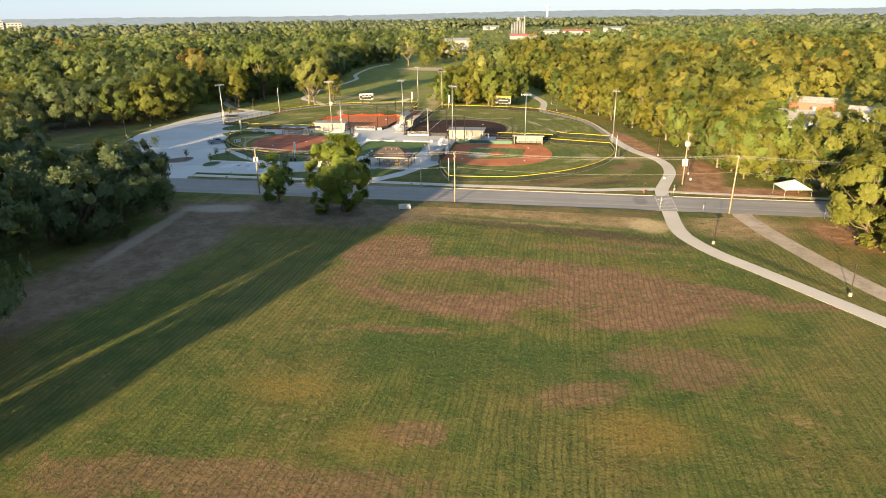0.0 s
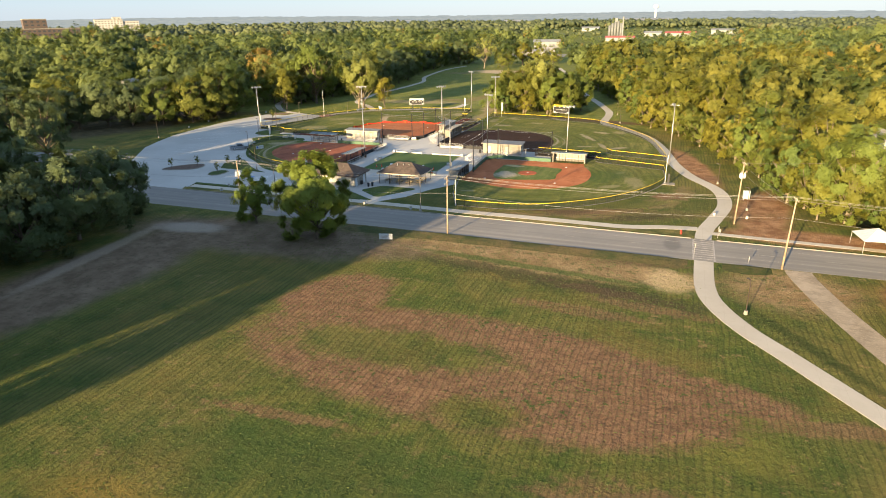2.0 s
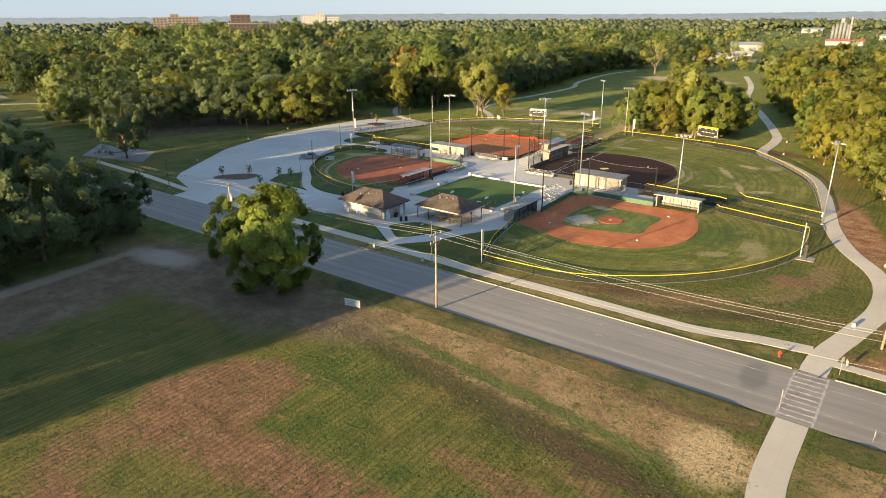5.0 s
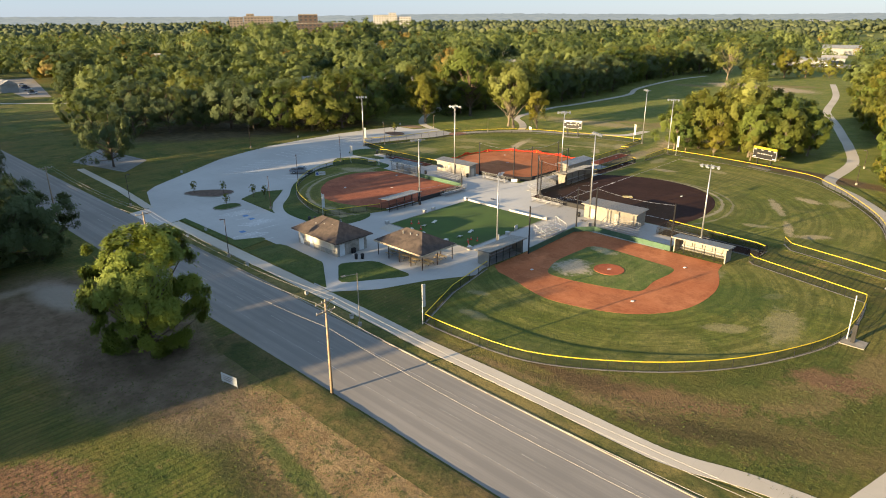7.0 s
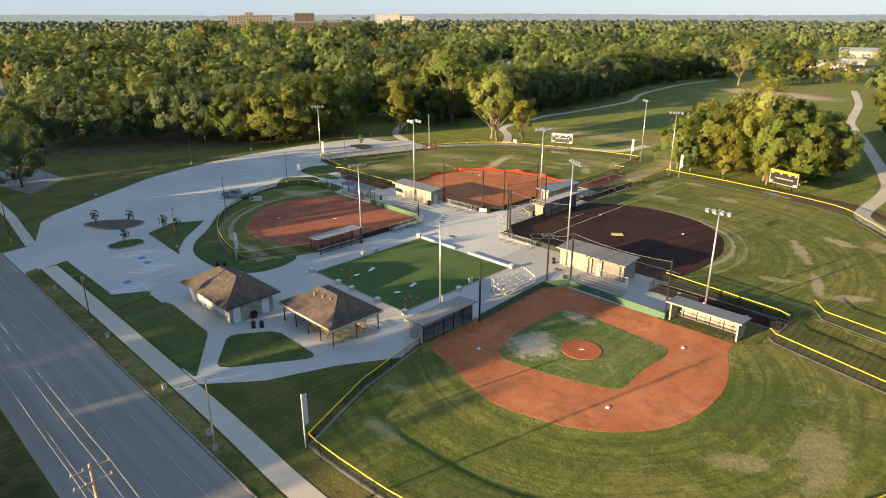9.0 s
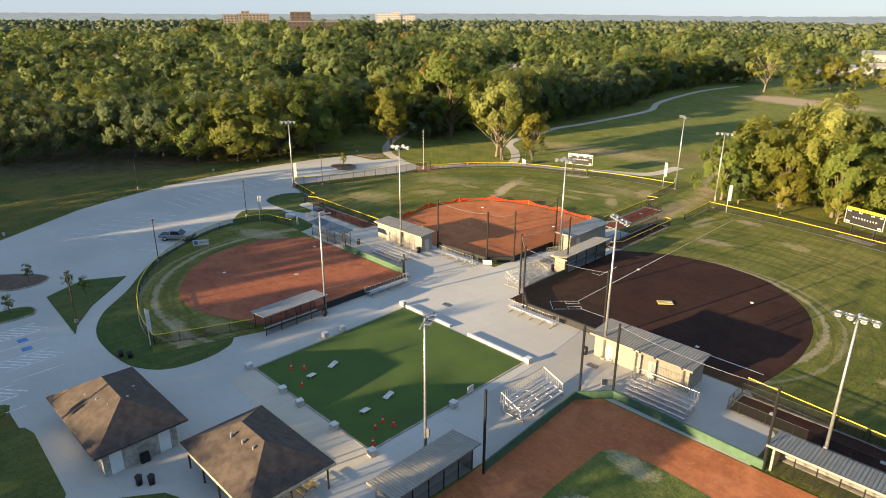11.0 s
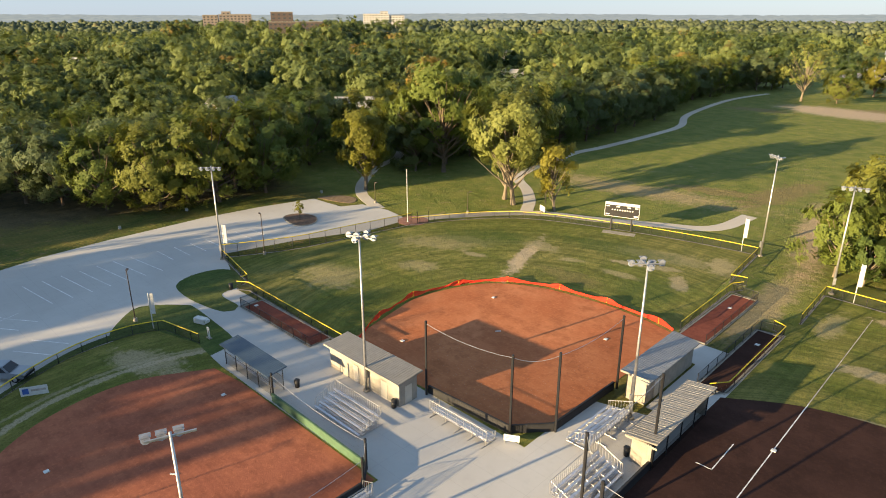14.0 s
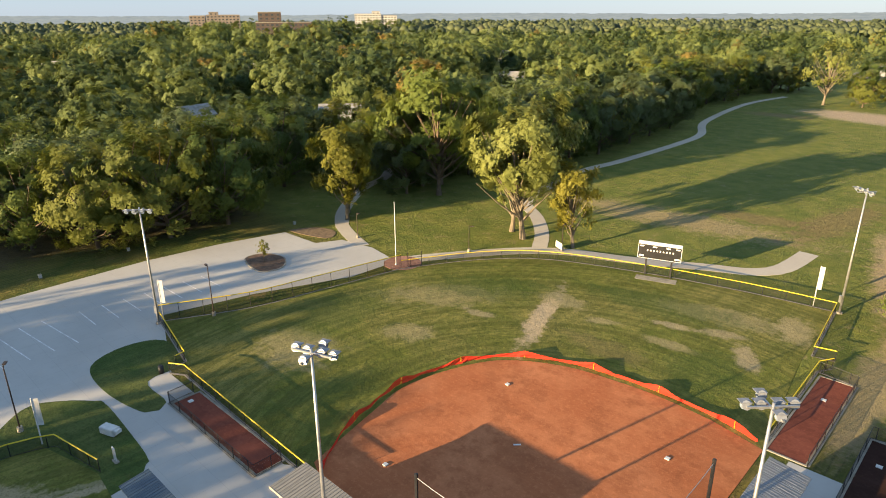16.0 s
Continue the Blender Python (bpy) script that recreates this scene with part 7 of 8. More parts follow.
# ---- trees ----
def np_mesh(name, V, F, material, tint=None):
    """A mesh from arrays of vertices and of equal-sided faces."""
    me = bpy.data.meshes.new(name)
    n, k = F.shape
    me.vertices.add(len(V))
    me.vertices.foreach_set("co", np.ascontiguousarray(V, dtype=np.float32).ravel())
    me.loops.add(n * k)
    me.loops.foreach_set("vertex_index", np.ascontiguousarray(F, dtype=np.int32).ravel())
    me.polygons.add(n)
    me.polygons.foreach_set("loop_start", np.arange(0, n * k, k, dtype=np.int32))
    me.update(calc_edges=True)
    if tint is not None:
        me.attributes.new("tint", "FLOAT", "POINT").data.foreach_set("value", np.ascontiguousarray(tint, dtype=np.float32))
    me.materials.append(material)
    return me


def leaf_triangles(rng, P, N, sizes, jitter=0.3):
    """Small leaf clumps: one triangle at each place, facing roughly along its normal."""
    n = len(P)
    nrm = N + rng.normal(0, jitter, (n, 3))
    nrm /= np.linalg.norm(nrm, axis=1, keepdims=True) + 1e-9
    side = np.cross(nrm, rng.normal(0, 1, (n, 3)))
    side /= np.linalg.norm(side, axis=1, keepdims=True) + 1e-9
    up = np.cross(nrm, side)
    s = sizes[:, None]
    a, b = s * rng.uniform(0.75, 1.25, (n, 1)), s * rng.uniform(0.6, 1.1, (n, 1))
    return np.stack([P - side * a * 0.5 - up * b * 0.33, P + side * a * 0.5 - up * b * 0.33, P + up * b * 0.66], 1).reshape(-1, 3)


ICO = B()
bmesh.ops.create_icosphere(ICO, subdivisions=2, radius=1)
ICO.verts.index_update()
ICO_V, ICO_F = np.array([v.co for v in ICO.verts]), np.array([[v.index for v in f.verts] for f in ICO.faces])
ICO.free()


def crown(rng, h, r, bare, lobes, leaves, leaf, airy=0.0, middle=(0.0, 0.0)):
    """One broadleaf crown: billows over an uneven dome, each a cluster of twigs clad in leaf clumps, round a filler
    mass with inner shade painted in.
    Gives vertices, triangles, a shade offset for each vertex, and the billows' centres."""
    az = h * (1 - bare) / 2
    k = np.arange(lobes) + 0.5
    z = 1 - 2 * k / lobes
    phi = k * 2.39996 + rng.uniform(0, 6.28)
    D = np.stack([np.sqrt(1 - z * z) * np.cos(phi), np.sqrt(1 - z * z) * np.sin(phi), z], 1) + rng.normal(0, 0.14, (lobes, 3))
    D /= np.linalg.norm(D, axis=1, keepdims=True)
    skirt = np.where(D[:, 2] < 0, (1 - 0.9 * D[:, 2] ** 2) ** -0.2, 1.0)
    p1, p2, p3 = rng.uniform(0, 6.28, 3)
    lop = 1 + 0.12 * np.sin(phi + p1) + 0.09 * np.sin(2 * phi + p2) + 0.08 * np.sin(3 * phi + 4 * z + p3)
    reach = rng.uniform(0.74 - 0.35 * airy, 0.93, lobes) * lop
    axes = np.array([r, r, az])
    mid = np.array([middle[0], middle[1], h * bare + az])
    C = D * reach[:, None] * axes * np.stack([skirt, skirt, np.ones(lobes)], 1) + mid
    size = r * 0.6 + az * 0.4
    R = size * rng.uniform(0.15, 0.25, lobes) * (40 / lobes) ** 0.45
    knots = lobes * 5
    which = rng.choice(lobes, knots, p=R ** 2 / (R ** 2).sum())
    d = rng.normal(0, 1, (knots, 3)) + D[which] * 1.1
    d[:, 2] += 0.3
    d /= np.linalg.norm(d, axis=1, keepdims=True)
    shell = rng.uniform(0.6 - 0.4 * airy, 1.1 + 0.3 * airy, (knots, 1))
    K = C[which] + d * R[which, None] * shell * np.array([1, 1, 0.85])
    pick = rng.integers(0, knots, leaves)
    P = K[pick] + rng.normal(0, 0.27, (leaves, 3)) * R[which][pick, None]
    N = 0.4 * d[pick] + 0.9 * D[which][pick]
    N[:, 2] += 0.1
    tone = rng.normal(0, 0.05, lobes)[which][pick] + rng.normal(0, 0.04, knots)[pick] + rng.normal(0, 0.03, leaves)
    keep = P[:, 2] > max(0.3, h * bare * 0.75)
    P, N, tone = P[keep], N[keep], tone[keep]
    V = leaf_triangles(rng, P, N, rng.uniform(0.7, 1.5, len(P)) * leaf * 1.35)
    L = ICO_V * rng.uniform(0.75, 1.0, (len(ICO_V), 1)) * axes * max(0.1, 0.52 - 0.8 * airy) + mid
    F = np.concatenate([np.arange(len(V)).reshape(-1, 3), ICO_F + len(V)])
    # the filler mass is tinted darker, painting the shade inside the crown
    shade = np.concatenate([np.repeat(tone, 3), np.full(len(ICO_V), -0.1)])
    return np.concatenate([V, L]), F, shade, C


def limb(bm, points, radii, sides=7):
    """A tapering, bending limb."""
    rings = []
    for i, (p, r) in enumerate(zip(points, radii)):
        a, b = points[max(0, i - 1)], points[min(len(points) - 1, i + 1)]
        q = (Vector(b) - Vector(a)).to_track_quat("Z", "Y")
        rings.append([bm.verts.new(Vector(p) + q @ Vector((math.cos(t) * r, math.sin(t) * r, 0))) for t in (2 * math.pi * k / sides for k in range(sides))])
    for r0, r1 in zip(rings, rings[1:]):
        for k in range(sides):
            bm.faces.new((r0[k], r0[(k + 1) % sides], r1[(k + 1) % sides], r1[k]))
    bm.faces.new(rings[-1])


def tree_meshes(seed, h, spread, bare, lobes, leaves, leaf_size, mat, bark, airy=0.0, lean=None):
    """Trunk and crown of a broadleaf tree: limbs that fork towards the lobes of its crown."""
    rng, rnd = np.random.default_rng(seed), random.Random(seed)
    bm = B()
    top = h * 0.66
    lean = lean or (rnd.uniform(-0.06, 0.06) * h, rnd.uniform(-0.06, 0.06) * h)
    trunk = [(lean[0] * t, lean[1] * t, -0.2 + top * t) for t in (0, 0.12, 0.35, 0.6, 0.85, 1)]
    r = h * 0.017
    limb(bm, trunk, [r * 1.5, r * 1.05, r * 0.9, r * 0.7, r * 0.45, r * 0.22], 8)
    V, F, shade, C = crown(rng, h, spread, bare, lobes, leaves, leaf_size, airy, (lean[0] * 0.7, lean[1] * 0.7))
    for i, c in enumerate(C):
        if i % 2 == 0 or airy > 0.6:
            t = max(0.2, min(0.95, (c[2] / h - 0.18)))
            s = Vector((lean[0] * t, lean[1] * t, top * t * 0.9))
            e = Vector(c)
            mid = s.lerp(e, 0.5) + Vector((0, 0, -0.05 * h + rnd.uniform(0, 0.06) * h))
            limb(bm, [s, s.lerp(mid, 0.5), mid, e], [r * 0.5, r * 0.42, r * 0.3, r * 0.1], 5)
    tm = bpy.data.meshes.new("trunk")
    bm.to_mesh(tm)
    bm.free()
    tm.materials.append(bark)
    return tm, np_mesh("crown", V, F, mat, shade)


def tree(name, m, meshes, label, group=""):
    t = thing(name, m, label, "tree", group)
    new("trunk", meshes[0]).parent = t
    new("crown", meshes[1]).parent = t
    return t


def grow(x, y, s=1.0, turn=0.0, sz=None):
    return Matrix.Translation((x, y, 0)) @ Matrix.Rotation(radians(turn), 4, "Z") @ Matrix.Diagonal((s, s, sz or s, 1))


def near_trees():
    rr = random.Random(77)
    oak = tree_meshes(11, 16.2, 6.5, 0.03, 64, 60000, 0.31, LEAF_MAT["oak"], BARK, -0.22, (-1.4, 0.4))
    tree("roadside_tree", grow(-47.4, 127.8, 1, 0), oak, "broad olive-green shade tree standing beside the road")
    small = tree_meshes(12, 10.6, 3.3, 0.06, 24, 7000, 0.34, LEAF_MAT["oak"], BARK, -0.1)
    tree("roadside_tree", grow(-64.4, 132.4, 1, 70), small, "smaller green tree standing beside the road")
    near_dark = [tree_meshes(26 + i, 18, 9.6, 0.02, 50, 13000, 0.48, LEAF_MAT["dark"], BARK, 0.4) for i in range(2)]
    dark = [tree_meshes(20 + i, 20, 9.5, 0.05, 26, 1000, 1.25, LEAF_MAT["dark"], BARK, -0.2) for i in range(2)]
    for i, (x, y, s, r) in enumerate(((-91, 113, 1.0, 0), (-96, 123, 0.85, 80), (-97, 100, 1.05, 150), (-116, 127, 0.75, 300), (-101, 86, 1.05, 20), (-122, 98, 0.9, 130), (-95, 129, 0.7, 200), (-90, 101, 0.8, 55))):
        tree("shade_tree", grow(x, y, s, r), near_dark[i % 2], "dense dark green tree beside the dirt track", "trees by the dirt track")
    # mostly unseen trees added south-west of the meadow, so that long shadows fall across it; light comes through a few
    # gaps in the belt
    gaps = ((-132.8, -129.2), (-171, -169), (-199.5, -192), (-208, -205.5))

    def shade_tree(x, y, k, turn, which, label, tall_k=None):
        across, reach = 0.97 * x - 0.24 * y, 9.3 * k
        for lo, hi in gaps:
            if lo - reach < across < hi + reach:
                shift = lo - reach - across if across < (lo + hi) / 2 else hi + reach - across
                x, y, across = x + 0.97 * shift, y - 0.24 * shift, across + shift
        if not any(lo - reach * 0.9 < across < hi + reach * 0.9 for lo, hi in gaps):
            tree("shade_tree", grow(x, y, k, turn, tall_k or k), dark[which], label, "trees by the dirt track")

    edge_label, south_label = "dense dark green tree at the edge of the meadow", "dense dark green tree south of the road"
    for i in range(24):
        q = random.Random(300 + i)
        shade_tree(q.uniform(-165, -104), q.uniform(-60, 70), q.uniform(0.8, 1.1), q.uniform(0, 360), i % 2, edge_label, q.uniform(1.0, 1.25))
    for i, (x, y) in enumerate(((-130.1, 70), (-129, 60), (-114, 66), (-109.9, 60), (-132.8, 80), (-102, 66), (-117, 40))):
        shade_tree(x, y, 0.62, i * 50, i % 2, "slim green tree south of the road", 0.92)
    # unseen high crowns, added to shade only the meadow's far side
    tall = tree_meshes(25, 34, 8, 0.54, 20, 2200, 1.0, LEAF_MAT["dark"], BARK)
    for x, y, r in ((-78.2, -10, 0), (-75, 2, 120), (-83, -8, 200)):
        tree("shade_tree", grow(x, y, 1, r), tall, "unseen tall high-crowned tree added to shade the far meadow", "trees by the dirt track")
    for i, (x, y, s) in enumerate(((-84, 44, 1.3), (-92, 56, 1.05), (-97, 70, 0.9), (-76, 56, 1.0), (-91.5, 30, 1.3), (-97, 8, 1.3), (-104, -14, 1.3), (-129, 86, 1.0), (-122, 78, 1.0), (-138, 88, 1.1), (-125, 70, 1.1))):
        shade_tree(x, y, s, i * 70, i % 2, edge_label)
    for i, (x, y) in enumerate(((-58.7, 40), (-63.1, 22), (-67.6, 4), (-72, -14), (-73, 36), (-78, 16), (-83.4, -6))):
        tree("shade_tree", grow(x, y, 0.44, i * 70, 1.12 if y > 30 else 1.35), dark[i % 2], "slim green tree at the edge of the meadow", "trees by the dirt track")
    for i in range(56):
        x, y, k = -127 - (i % 14) * 9.2 + rr.uniform(-3, 3), 127 - (i // 14) * 13 + rr.uniform(-3, 2), rr.uniform(0.7, 0.95)
        shade_tree(x, y, k, i * 50, i % 2, south_label, rr.uniform(0.95, 1.18) if x < -152 else 0.85)
    for i, (a, k) in enumerate(((-131, 0.57), (-131.5, 0.45), (-170, 0.65), (-170.4, 0.5), (-193.6, 0.6), (-198, 0.62), (-206.8, 0.8))):
        tree("shade_tree", grow((a + 0.24 * (125 - 8 * (i % 2))) / 0.97, 125 - 8 * (i % 2), 0.42, i * 60, k), dark[i % 2], "low green tree south of the road", "trees by the dirt track")
    for i in range(32):
        y = 120 - 15 * (i % 2)
        shade_tree((-152 - 5.6 * (i // 2) + 0.24 * y) / 0.97, y, 0.5, i * 40, i % 2, "slim green tree south of the road", rr.uniform(1.0, 1.18))
    for i, (a, k) in enumerate(((-136.6, 1.4), (-140.2, 1.35), (-144, 1.4), (-125.0, 1.2), (-120.6, 1.16), (-116, 1.12))):
        y = 74 - 5 * (i % 2)
        tree("shade_tree", grow((a + 0.24 * y) / 0.97, y, 0.42, i * 55, k * 1.2), near_dark[i % 2], "slim tall tree south of the road", "trees by the dirt track")
    # pale cottonwood group by the winding path
    pale = tree_meshes(31, 24.0, 8.8, 0.26, 34, 12000, 0.5, LEAF_MAT["pale"], PALE_BARK, 1)
    tree("cottonwood_tree", grow(-118.0, 290.0, 1.05, 10), pale, "tall pale yellow-green cottonwood beside the path")
    tree("cottonwood_tree", grow(-122, 292, 0.9, 140), pale, "tall pale yellow-green cottonwood beside the path")
    slim = tree_meshes(32, 16, 4.4, 0.2, 20, 4200, 0.45, LEAF_MAT["yellow"], PALE_BARK, 1)
    tree("slender_tree", grow(-109.0, 292.0, 0.95, 0), slim, "slender yellowish tree beside the path")
    tree("slender_tree", grow(-149.5, 276.0, 1.2, 120), slim, "slender yellowish tree at the wood's edge")
    tree("slender_tree", grow(-153, 279, 1.1, 200), slim, "slender yellowish tree at the wood's edge")
    # young trees in the car park islands
    sapling = tree_meshes(33, 3.0, 0.62, 0.3, 10, 700, 0.11, LEAF_MAT["olive"], BARK)
    for x, y in ((-117.2, 167.4), (-112.2, 172.2), (-101.4, 167.2), (-104.3, 175.4), (-101.2, 176.6), (-141.3, 252.6)):
        tree("young_tree", grow(x, y, 1.3 if y > 240 else 1.05, x * 40), sapling, "young staked tree in a car park island", "young trees in the car park")
    # grove behind the outfield
    grove = [tree_meshes(40 + i, 16, 5.6, 0.06, 26, 6500, 0.5, LEAF_MAT[k], PALE_BARK, 1) for i, k in enumerate(("green", "olive", "yellow"))]
    for i, (x, y, s) in enumerate(((-58, 293, 0.95), (-53, 299, 1.1), (-47, 296, 1.05), (-42, 302, 1.2), (-37, 296, 1.05), (-33, 302, 1.15), (-29, 302, 0.95), (-50, 308, 1.2), (-40, 312, 1.2), (-30, 311, 1.1), (-25, 309, 0.85), (-57, 307, 1.1), (-45, 291, 0.6), (-35, 292, 0.55), (-54, 292, 0.55), (-29, 297, 0.5), (-48, 318, 1.1), (-37, 322, 1.0), (-44, 334, 1.0), (-36, 338, 0.9))):
        tree("grove_tree", grow(x, y, s, i * 67), grove[(0, 1, 2, 1, 0)[i % 5]], "yellow-green tree in the grove behind the outfield", "grove behind the outfield")
    tree("grove_tree", grow(-41, 305, 1.45, 33), tree_meshes(45, 16, 4.4, 0.35, 18, 3600, 0.45, LEAF_MAT["pale"], PALE_BARK, 1), "taller pale tree in the grove behind the outfield", "grove behind the outfield")
    # eastern wood along the greenway
    gold = [tree_meshes(50 + i, 16, 6.4, 0.04, 38, 4200, 0.52, LEAF_MAT[k], PALE_BARK, 0.15 * i) for i, k in enumerate(("yellow", "olive", "green", "yellow"))]
    edge = smooth_line([(66, 158), (52, 162), (43, 172), (40, 184), (37, 196), (32, 210), (27, 226), (21, 244), (13, 260), (4, 275), (-1, 290), (-2, 306), (-6, 322), (-12, 340), (-20, 360), (-28, 388), (-34, 415), (-42, 450)], 7)
    for i, (x, y) in enumerate(edge):
        for k in range(2):
            s = rr.uniform(0.75, 1.3) if k else rr.uniform(0.5, 1.0)
            tree("woodland_tree", grow(x + 1 + k * 7 + rr.uniform(-2, 2), y + rr.uniform(-3, 3), s, rr.uniform(0, 360)), gold[rr.choice((0, 0, 1, 2, 1, 3) if y < 330 else (1, 2, 0, 1))], "yellowing tree at the edge of the eastern wood", "trees along the greenway")
    mixed_east = [tree_meshes(80 + i, 16, 6.8, 0.02, 44, 9000, 0.45, LEAF_MAT["green" if i else "olive"], BARK, 0.4) for i in range(2)]
    for x, y, s in ((54, 124, 1.0), (61, 133, 1.05), (63, 117, 1.1), (56, 112, 0.7), (70, 126, 1.1), (60, 142, 0.6), (66, 148, 0.9), (76, 145, 1.0)):
        tree("shade_tree", grow(x, y, s * 1.15, x * 31), mixed_east[int(x) % 2], "dense green tree beside the gravel drive", "trees by the drive")
    # wood's edge west and north of the car park
    mixed = [tree_meshes(60 + i, 17, (8.2, 7.6, 8.6, 6.8, 7.2, 9.0)[i], (0.06, 0.04, 0.03, 0.1, 0.22, 0.08)[i], (44, 40, 46, 34, 34, 46)[i], 7500, 0.46, LEAF_MAT[k], BARK, 0.2 + 0.5 * (i in (3, 4))) for i, k in enumerate(("green", "dark", "olive", "yellow", "green", "dark"))]
    far_mixed = [tree_meshes(90 + i, 17, (7.8, 7.2, 8.0, 8.6)[i], 0.05, 34, 3200, 0.66, LEAF_MAT[k], BARK, 0.15) for i, k in enumerate(("green", "dark", "olive", "dark"))]
    wood_label, wood_group = "green tree at the edge of the western wood", "trees west of the park"
    for x, y, h, k in ((-175.5, 229, 16, 0), (-168, 237, 17.5, 2), (-164.5, 248, 20, 2), (-171, 244, 18, 0), (-164, 259, 19.5, 0), (-172, 256, 19, 3), (-177, 268, 18, 2), (-168, 294, 14, 0), (-155, 297, 15, 1), (-157, 304, 17, 0), (-186, 224, 17, 1), (-193, 219, 18.5, 5), (-200, 212, 17, 1), (-204, 201, 17.5, 5), (-208, 190, 17, 1), (-184, 238, 18, 5), (-196, 232, 18, 0), (-186, 250, 18, 1), (-180, 282, 19, 0), (-178, 300, 18, 2), (-190, 266, 20, 5), (-214, 216, 19, 2), (-222, 200, 18, 5), (-188, 290, 19, 1), (-174, 310, 19, 2), (-166, 316, 18, 0), (-164, 306, 16, 3)):
        tree("woodland_tree", grow(x, y, h / 17, x * 37 + y * 11), mixed[k], wood_label, wood_group)
    edge = smooth_line([(-156, 312), (-150, 326), (-148, 344), (-146, 362), (-145, 385), (-148, 412), (-157, 440), (-164, 480), (-162, 530), (-150, 560)], 10)
    for i, (x, y) in enumerate(edge):
        for k in range(2):
            s = rr.uniform(0.7, 0.95) if k == 0 and i % 2 else rr.uniform(0.9, 1.2)
            tree("woodland_tree", grow(x - 1 - k * 10 + rr.uniform(-4, 2), y + rr.uniform(-3, 3), s, rr.uniform(0, 360)), far_mixed[rr.choice((0, 1, 2, 3, 1))], wood_label, wood_group)
    tree("woodland_tree", grow(-149, 301, 1.62, 50), mixed[4], "tall green tree at the edge of the wood", wood_group)
    tree("woodland_tree", grow(-155, 308, 1.4, 150), mixed[4], "tall green tree at the edge of the wood", wood_group)
    tree("lone_tree", grow(-160.8, 165.4, 0.82, 50, 1.08), mixed[5], "lone green tree beside the concrete court", "trees west of the park")
    for x, y, s, k in ((-114, 514, 0.8, 2), (-108, 552, 1.1, 3), (-98, 560, 0.9, 2), (-120, 556, 1.0, 0), (-86, 566, 0.7, 2)):
        tree("woodland_tree", grow(x, y, s, x * 13), mixed[k], "olive tree beside the sandy ground", "trees west of the park")
    tree("bare_tree", grow(-128, 512, 1.2, 0), tree_meshes(70, 21, 9, 0.25, 30, 1600, 0.6, LEAF_MAT["pale"], PALE_BARK, 1), "tall half-bare pale tree by the sandy ground")


near_trees()


def grass_tufts():
    """Loose tufts of grass and weeds standing on the meadow, the verge and the rough ground."""
    rng = np.random.default_rng(91)
    n = 110000
    x, y = rng.uniform(-62, 48, n), rng.uniform(34, 134, n)
    far = rng.uniform(0, 1, n) < 0.12
    x, y = np.where(far, rng.uniform(-30, 20, n), x), np.where(far, rng.uniform(154.6, 182, n), y)
    wave = np.sin(x * 0.31 + 2 * np.sin(y * 0.17)) + np.sin(y * 0.23 + 1.7 * np.sin(x * 0.21 + 1)) + rng.normal(0, 2.6, n)
    path = np.interp(y, [60, 88, 105, 113, 120, 138], [64, 44, 32, 26.5, 23, 21.6])
    field = far & ((np.hypot(x + 21, y - 192) < 38.5) | (y < 155.4))
    keep = (wave > 0.9) & (np.abs(x - path) > 2.4) & ~field & ~((x > 33) & (y > 80))
    x, y = x[keep], y[keep]
    x = np.where(y < 134, np.round(x / 0.78) * 0.78 + rng.normal(0, 0.24, len(x)), x)
    n = len(x)
    h, w, a = rng.uniform(0.02, 0.085, n), rng.uniform(0.05, 0.15, n), rng.uniform(0, math.pi, n)
    V = []
    for k in range(2):
        c, s = np.cos(a + k * 1.4) * w, np.sin(a + k * 1.4) * w
        z = np.zeros(n)
        V.append(np.stack([np.stack([x - c, y - s, z], -1), np.stack([x + c, y + s, z], -1), np.stack([x + c * 0.6 + rng.normal(0, 0.08, n), y + s * 0.6, h], -1), np.stack([x - c * 0.7, y - s * 0.7 + rng.normal(0, 0.08, n), h * 0.9], -1)], 1))
    V = np.concatenate(V).reshape(-1, 3)
    me = np_mesh("grass_tufts", V, np.arange(len(V)).reshape(-1, 4), LEAF_MAT["grass"])
    tagged(new("grass_tufts", me), "loose green and straw-coloured grass tufts on the meadow", "grass", kind="stuff")


grass_tufts()


def inside(x, y, poly):
    """Which of the points lie inside the polygon."""
    hit = np.zeros(len(x), bool)
    for (x0, y0), (x1, y1) in zip(poly, poly[1:] + poly[:1]):
        cross = (y0 > y) != (y1 > y)
        hit ^= cross & (x < (x1 - x0) * (y - y0) / ((y1 - y0) or 1e-9) + x0)
    return hit


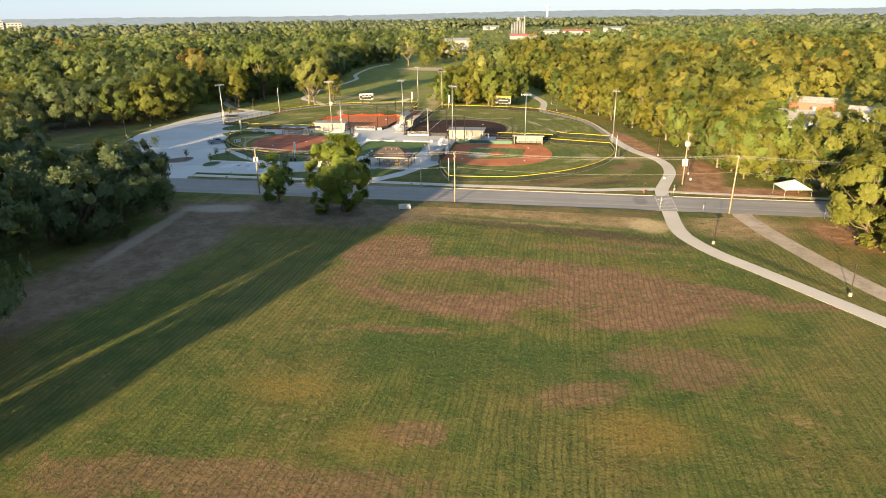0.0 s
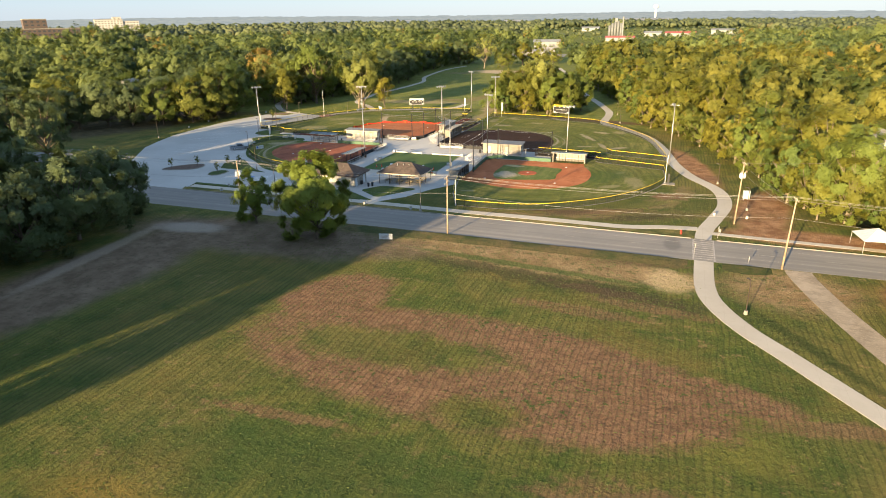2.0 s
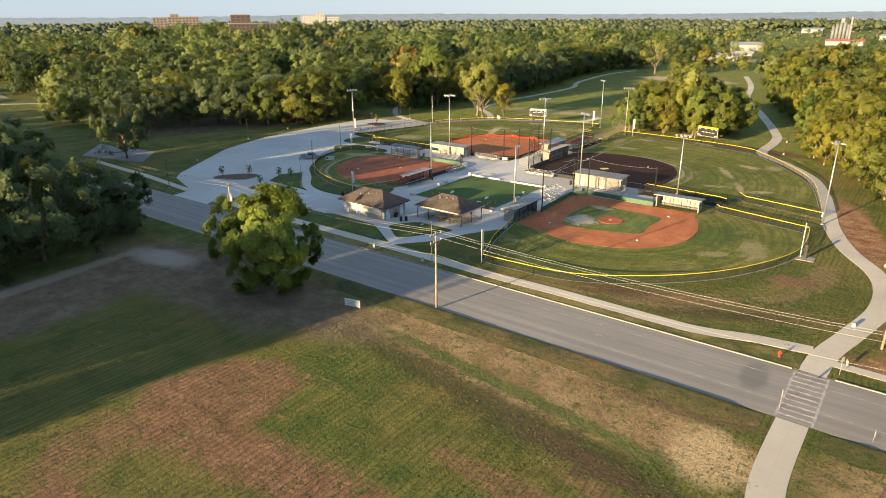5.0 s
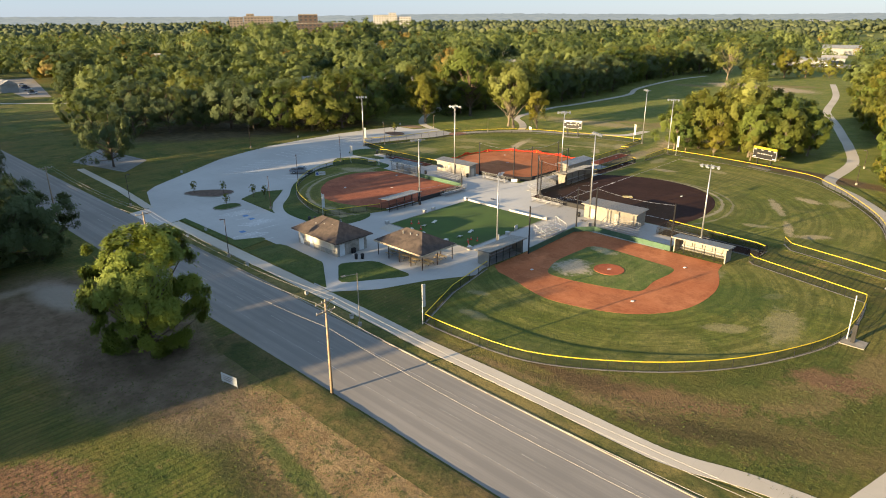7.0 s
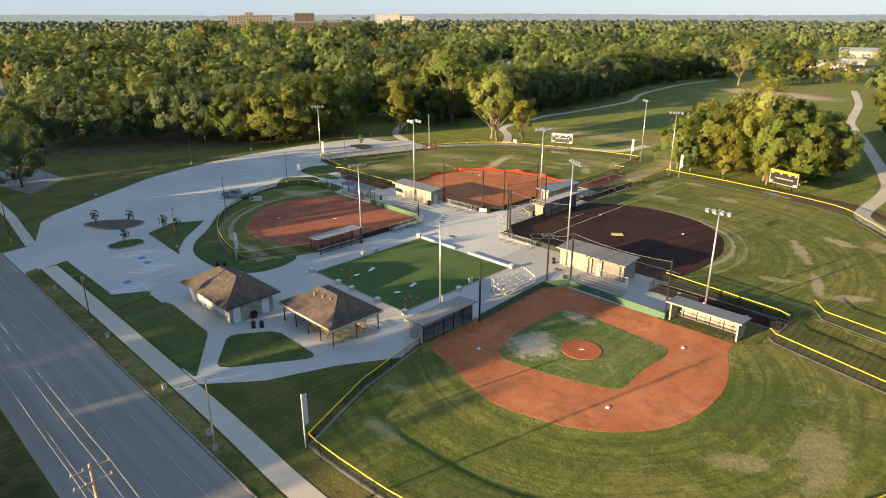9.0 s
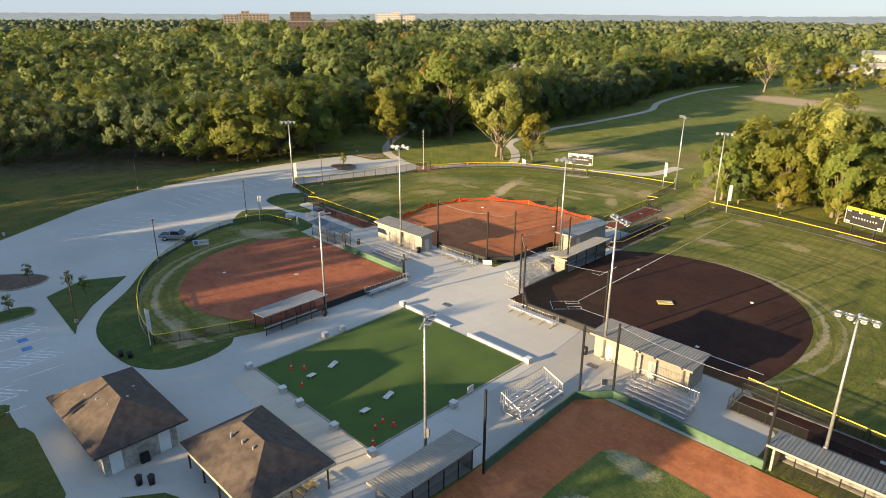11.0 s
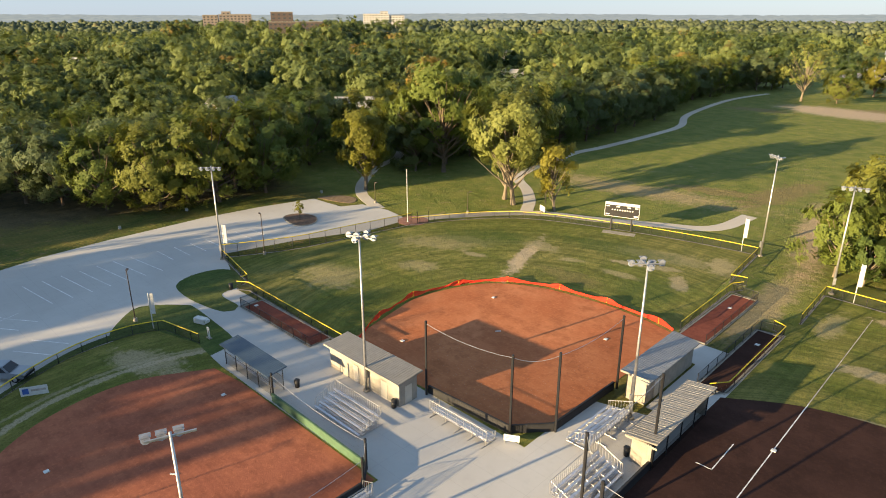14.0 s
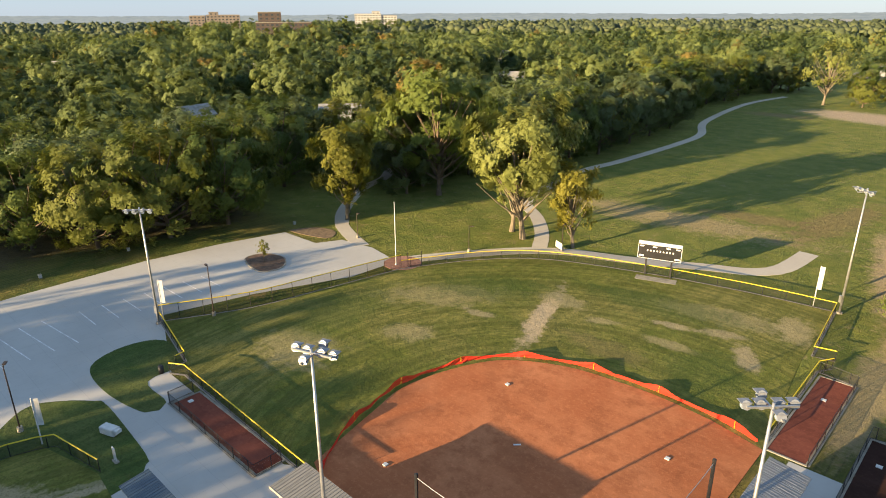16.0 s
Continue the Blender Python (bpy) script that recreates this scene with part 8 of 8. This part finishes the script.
CLEARINGS = [
    [(-490, 150), (-490, 232), (-365, 214), (-315, 208), (-236, 178), (-230, 190), (-228, 208), (-206, 232), (-196, 250), (-196, 284), (-186, 300), (-180, 318), (-164, 345), (-155, 390), (-160, 420), (-172, 460), (-176, 545), (-140, 590), (-60, 580), (-62, 510), (-22, 430), (-8, 380), (8, 335), (20, 300), (26, 276), (44, 240), (52, 215), (58, 190), (66, 168), (140, 160), (900, 158), (900, 132), (80, 132), (90, 60), (90, -100), (-70, -100), (-130, 60), (-125, 132), (-900, 132), (-900, 150)],
    [(-60, 560), (-140, 560), (-150, 640), (-160, 700), (-90, 700), (-20, 600)],
    [(58, 205), (102, 218), (122, 262), (128, 285), (92, 306), (66, 262)],
    [(-260, 356), (-240, 364), (-205, 330), (-218, 314)],
    [(-274, 308), (-262, 316), (-226, 292), (-236, 278)],
    [(-580, 340), (-560, 362), (-500, 330), (-515, 305)],
    [(-580, 268), (-560, 288), (-500, 268), (-510, 248)],
    [(-120, 790), (-160, 790), (-165, 840), (-120, 840)],
    [(-60, 930), (-110, 950), (-100, 1010), (-40, 1000)],
    [(30, 1100), (-30, 1100), (-30, 1170), (30, 1170)],
]


def scatter(rng, r0, r1, cell, a0, a1, origin=(0, 60)):
    """Tree places on an uneven grid in a ring sector, clear of the open ground."""
    n = int(r1 / cell) + 2
    gx, gy = np.meshgrid(np.arange(-n, n + 1) * cell, np.arange(0, n + 1) * cell)
    x, y = gx.ravel() + rng.uniform(-0.42, 0.42, gx.size) * cell + origin[0], gy.ravel() + rng.uniform(-0.42, 0.42, gx.size) * cell + origin[1]
    d, a = np.hypot(x - origin[0], y - origin[1]), np.degrees(np.arctan2(y - origin[1], x - origin[0]))
    keep = (d >= r0) & (d < r1) & (a > a0) & (a < a1)
    for poly in CLEARINGS:
        keep &= ~inside(x, y, poly)
    street = (np.abs(np.mod(x * 0.8 + y * 0.6, 130) - 65) < 4.5) & (rng.uniform(0, 1, len(x)) < 0.75) | (rng.uniform(0, 1, len(x)) < 0.07)
    keep &= ~street
    return x[keep], y[keep]


# gardens round the houses, where the trees are low
YARDS = [(-228, 335, 30), (-205, 318, 22), (-245, 290, 20), (-228, 280, 18), (-262, 470, 30), (-240, 440, 24), (92, 242, 20), (112, 255, 18), (-120, 620, 60), (-110, 720, 90), (-60, 860, 110), (-30, 980, 120), (-140, 940, 80)]


def woodland(name, x, y, seed, material, leaves, leaf, low, high, label, lobes=16, reach=None):
    """Many trees in one mesh, crown by crown, each with its own height, width and tint; with reach,
    trees farther off carry fewer and larger leaf clumps."""
    rng = np.random.default_rng(seed)
    Vs, Fs, Ts, base = [], [], [], 0
    for px, py in zip(x, y):
        h = (low + (high - low) * rng.uniform(0, 1)) * (0.94 + 0.14 * math.sin(px * 0.021) * math.cos(py * 0.017))
        if any(math.hypot(px - yx, py - yy) < yr for yx, yy, yr in YARDS):
            h *= 0.55
        r = min(10.4, h * rng.uniform(0.44, 0.56))
        k = 1.0
        if reach:
            d = min(math.hypot(px, py - 60), math.hypot(px + 50, py - 200))
            k = min(1.0, max(0.3, (reach / d) ** 1.3))
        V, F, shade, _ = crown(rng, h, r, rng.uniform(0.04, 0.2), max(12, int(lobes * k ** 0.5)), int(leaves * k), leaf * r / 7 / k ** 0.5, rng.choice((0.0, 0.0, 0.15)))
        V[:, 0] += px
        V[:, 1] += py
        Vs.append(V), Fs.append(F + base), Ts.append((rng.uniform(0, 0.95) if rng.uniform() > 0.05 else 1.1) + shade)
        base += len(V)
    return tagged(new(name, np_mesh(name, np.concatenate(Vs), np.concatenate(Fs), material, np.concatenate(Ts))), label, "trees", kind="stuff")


def far_wood(name, x, y, seed, label, low=9, high=16):
    """Distant trees: three uneven clumps to a crown, in one mesh."""
    rng = np.random.default_rng(seed)
    bm = B()
    bmesh.ops.create_icosphere(bm, subdivisions=1, radius=1)
    bm.verts.index_update()
    T = np.array([v.co for v in bm.verts])
    F = np.array([[v.index for v in f.verts] for f in bm.faces])
    bm.free()
    h = np.repeat(rng.uniform(low, high, len(x)), 3)
    x, y = np.repeat(x, 3), np.repeat(y, 3)
    n = len(x)
    r = h * rng.uniform(0.22, 0.42, n)
    x, y = x + rng.normal(0, 0.24, n) * h, y + rng.normal(0, 0.24, n) * h
    V = T[None] * (1 + rng.normal(0, 0.28, (n, len(T), 1))) * np.stack([r, r, r * 0.9], 1)[:, None] + np.stack([x, y, h * rng.uniform(0.5, 0.72, n)], 1)[:, None]
    faces = (F[None] + (np.arange(n) * len(T))[:, None, None]).reshape(-1, 3)
    tone = np.repeat(np.repeat(rng.uniform(0, 1, n // 3) ** 1.3, 3) + rng.normal(0, 0.08, n), len(T))
    return tagged(new(name, np_mesh(name, V.reshape(-1, 3), faces, LEAF_MAT["distant"], tone)), label, "trees", kind="stuff")


rng = np.random.default_rng(5)
wx, wy = scatter(rng, 60, 560, 19.5, 57, 175)
east = wx > 10 - (wy - 330) * 0.35
woodland("eastern_wood", wx[east], wy[east], 6, LEAF_MAT["gold"], 3000, 0.62, 9, 21, "dense yellow-green autumn woodland east of the path", 40, 170)
woodland("western_wood", wx[~east], wy[~east], 7, LEAF_MAT["wood"], 3800, 0.6, 9.5, 21.5, "dense green woodland behind the park", 44, 180)
wx, wy = scatter(rng, 560, 1000, 20, 57, 173)
town = (wx > -200) & (wx < 80) & (wy > 640)
keep = ~town | (rng.uniform(0, 1, len(wx)) < 0.5)
wx, wy = wx[keep], wy[keep]
woodland("town_trees", wx, wy, 8, LEAF_MAT["wood"], 210, 1.6, 9, 21, "green trees standing among the houses of the town", 14)
wx, wy = scatter(rng, 1000, 2100, 26, 57, 172)
town = (wx > -260) & (wx < 130) & (wy < 1560)
thin = town & (rng.uniform(0, 1, len(wx)) < 0.5)
far_wood("distant_trees", wx[~town], wy[~town], 9, "distant green tree canopy beyond the town", 11, 19)
far_wood("distant_trees", wx[thin], wy[thin], 12, "low trees scattered through the distant town", 5, 9)


# taller trees in the town, before the far buildings
hx, hy = [], []
for bx, by in ((-702, 630), (-1020, 718), (-971, 993)):
    q = random.Random(bx)
    for k in range(26):
        f, side = q.uniform(0.8, 0.93), q.uniform(-66, 66)
        hx.append(bx * f + side * 0.6), hy.append(60 + (by - 60) * f + side * 0.8)
woodland("town_trees", np.array(hx), np.array(hy), 14, LEAF_MAT["wood"], 300, 1.7, 23, 30, "tall green trees before the far buildings", 14)


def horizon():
    """The last trees before the horizon, as one rough canopy with haze put into its colour."""
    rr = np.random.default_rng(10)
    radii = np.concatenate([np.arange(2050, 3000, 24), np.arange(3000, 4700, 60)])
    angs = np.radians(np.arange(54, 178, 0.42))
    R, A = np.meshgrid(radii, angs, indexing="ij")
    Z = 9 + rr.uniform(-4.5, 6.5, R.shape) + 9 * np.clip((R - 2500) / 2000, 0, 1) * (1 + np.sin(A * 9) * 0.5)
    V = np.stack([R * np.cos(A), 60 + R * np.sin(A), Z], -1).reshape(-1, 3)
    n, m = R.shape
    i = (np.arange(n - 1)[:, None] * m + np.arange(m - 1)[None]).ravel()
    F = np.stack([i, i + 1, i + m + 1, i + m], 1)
    tagged(new("horizon_wood", np_mesh("horizon_wood", V, F, HAZY_WOOD)), "tree canopy stretching to the horizon, with haze painted in", "trees", kind="stuff")


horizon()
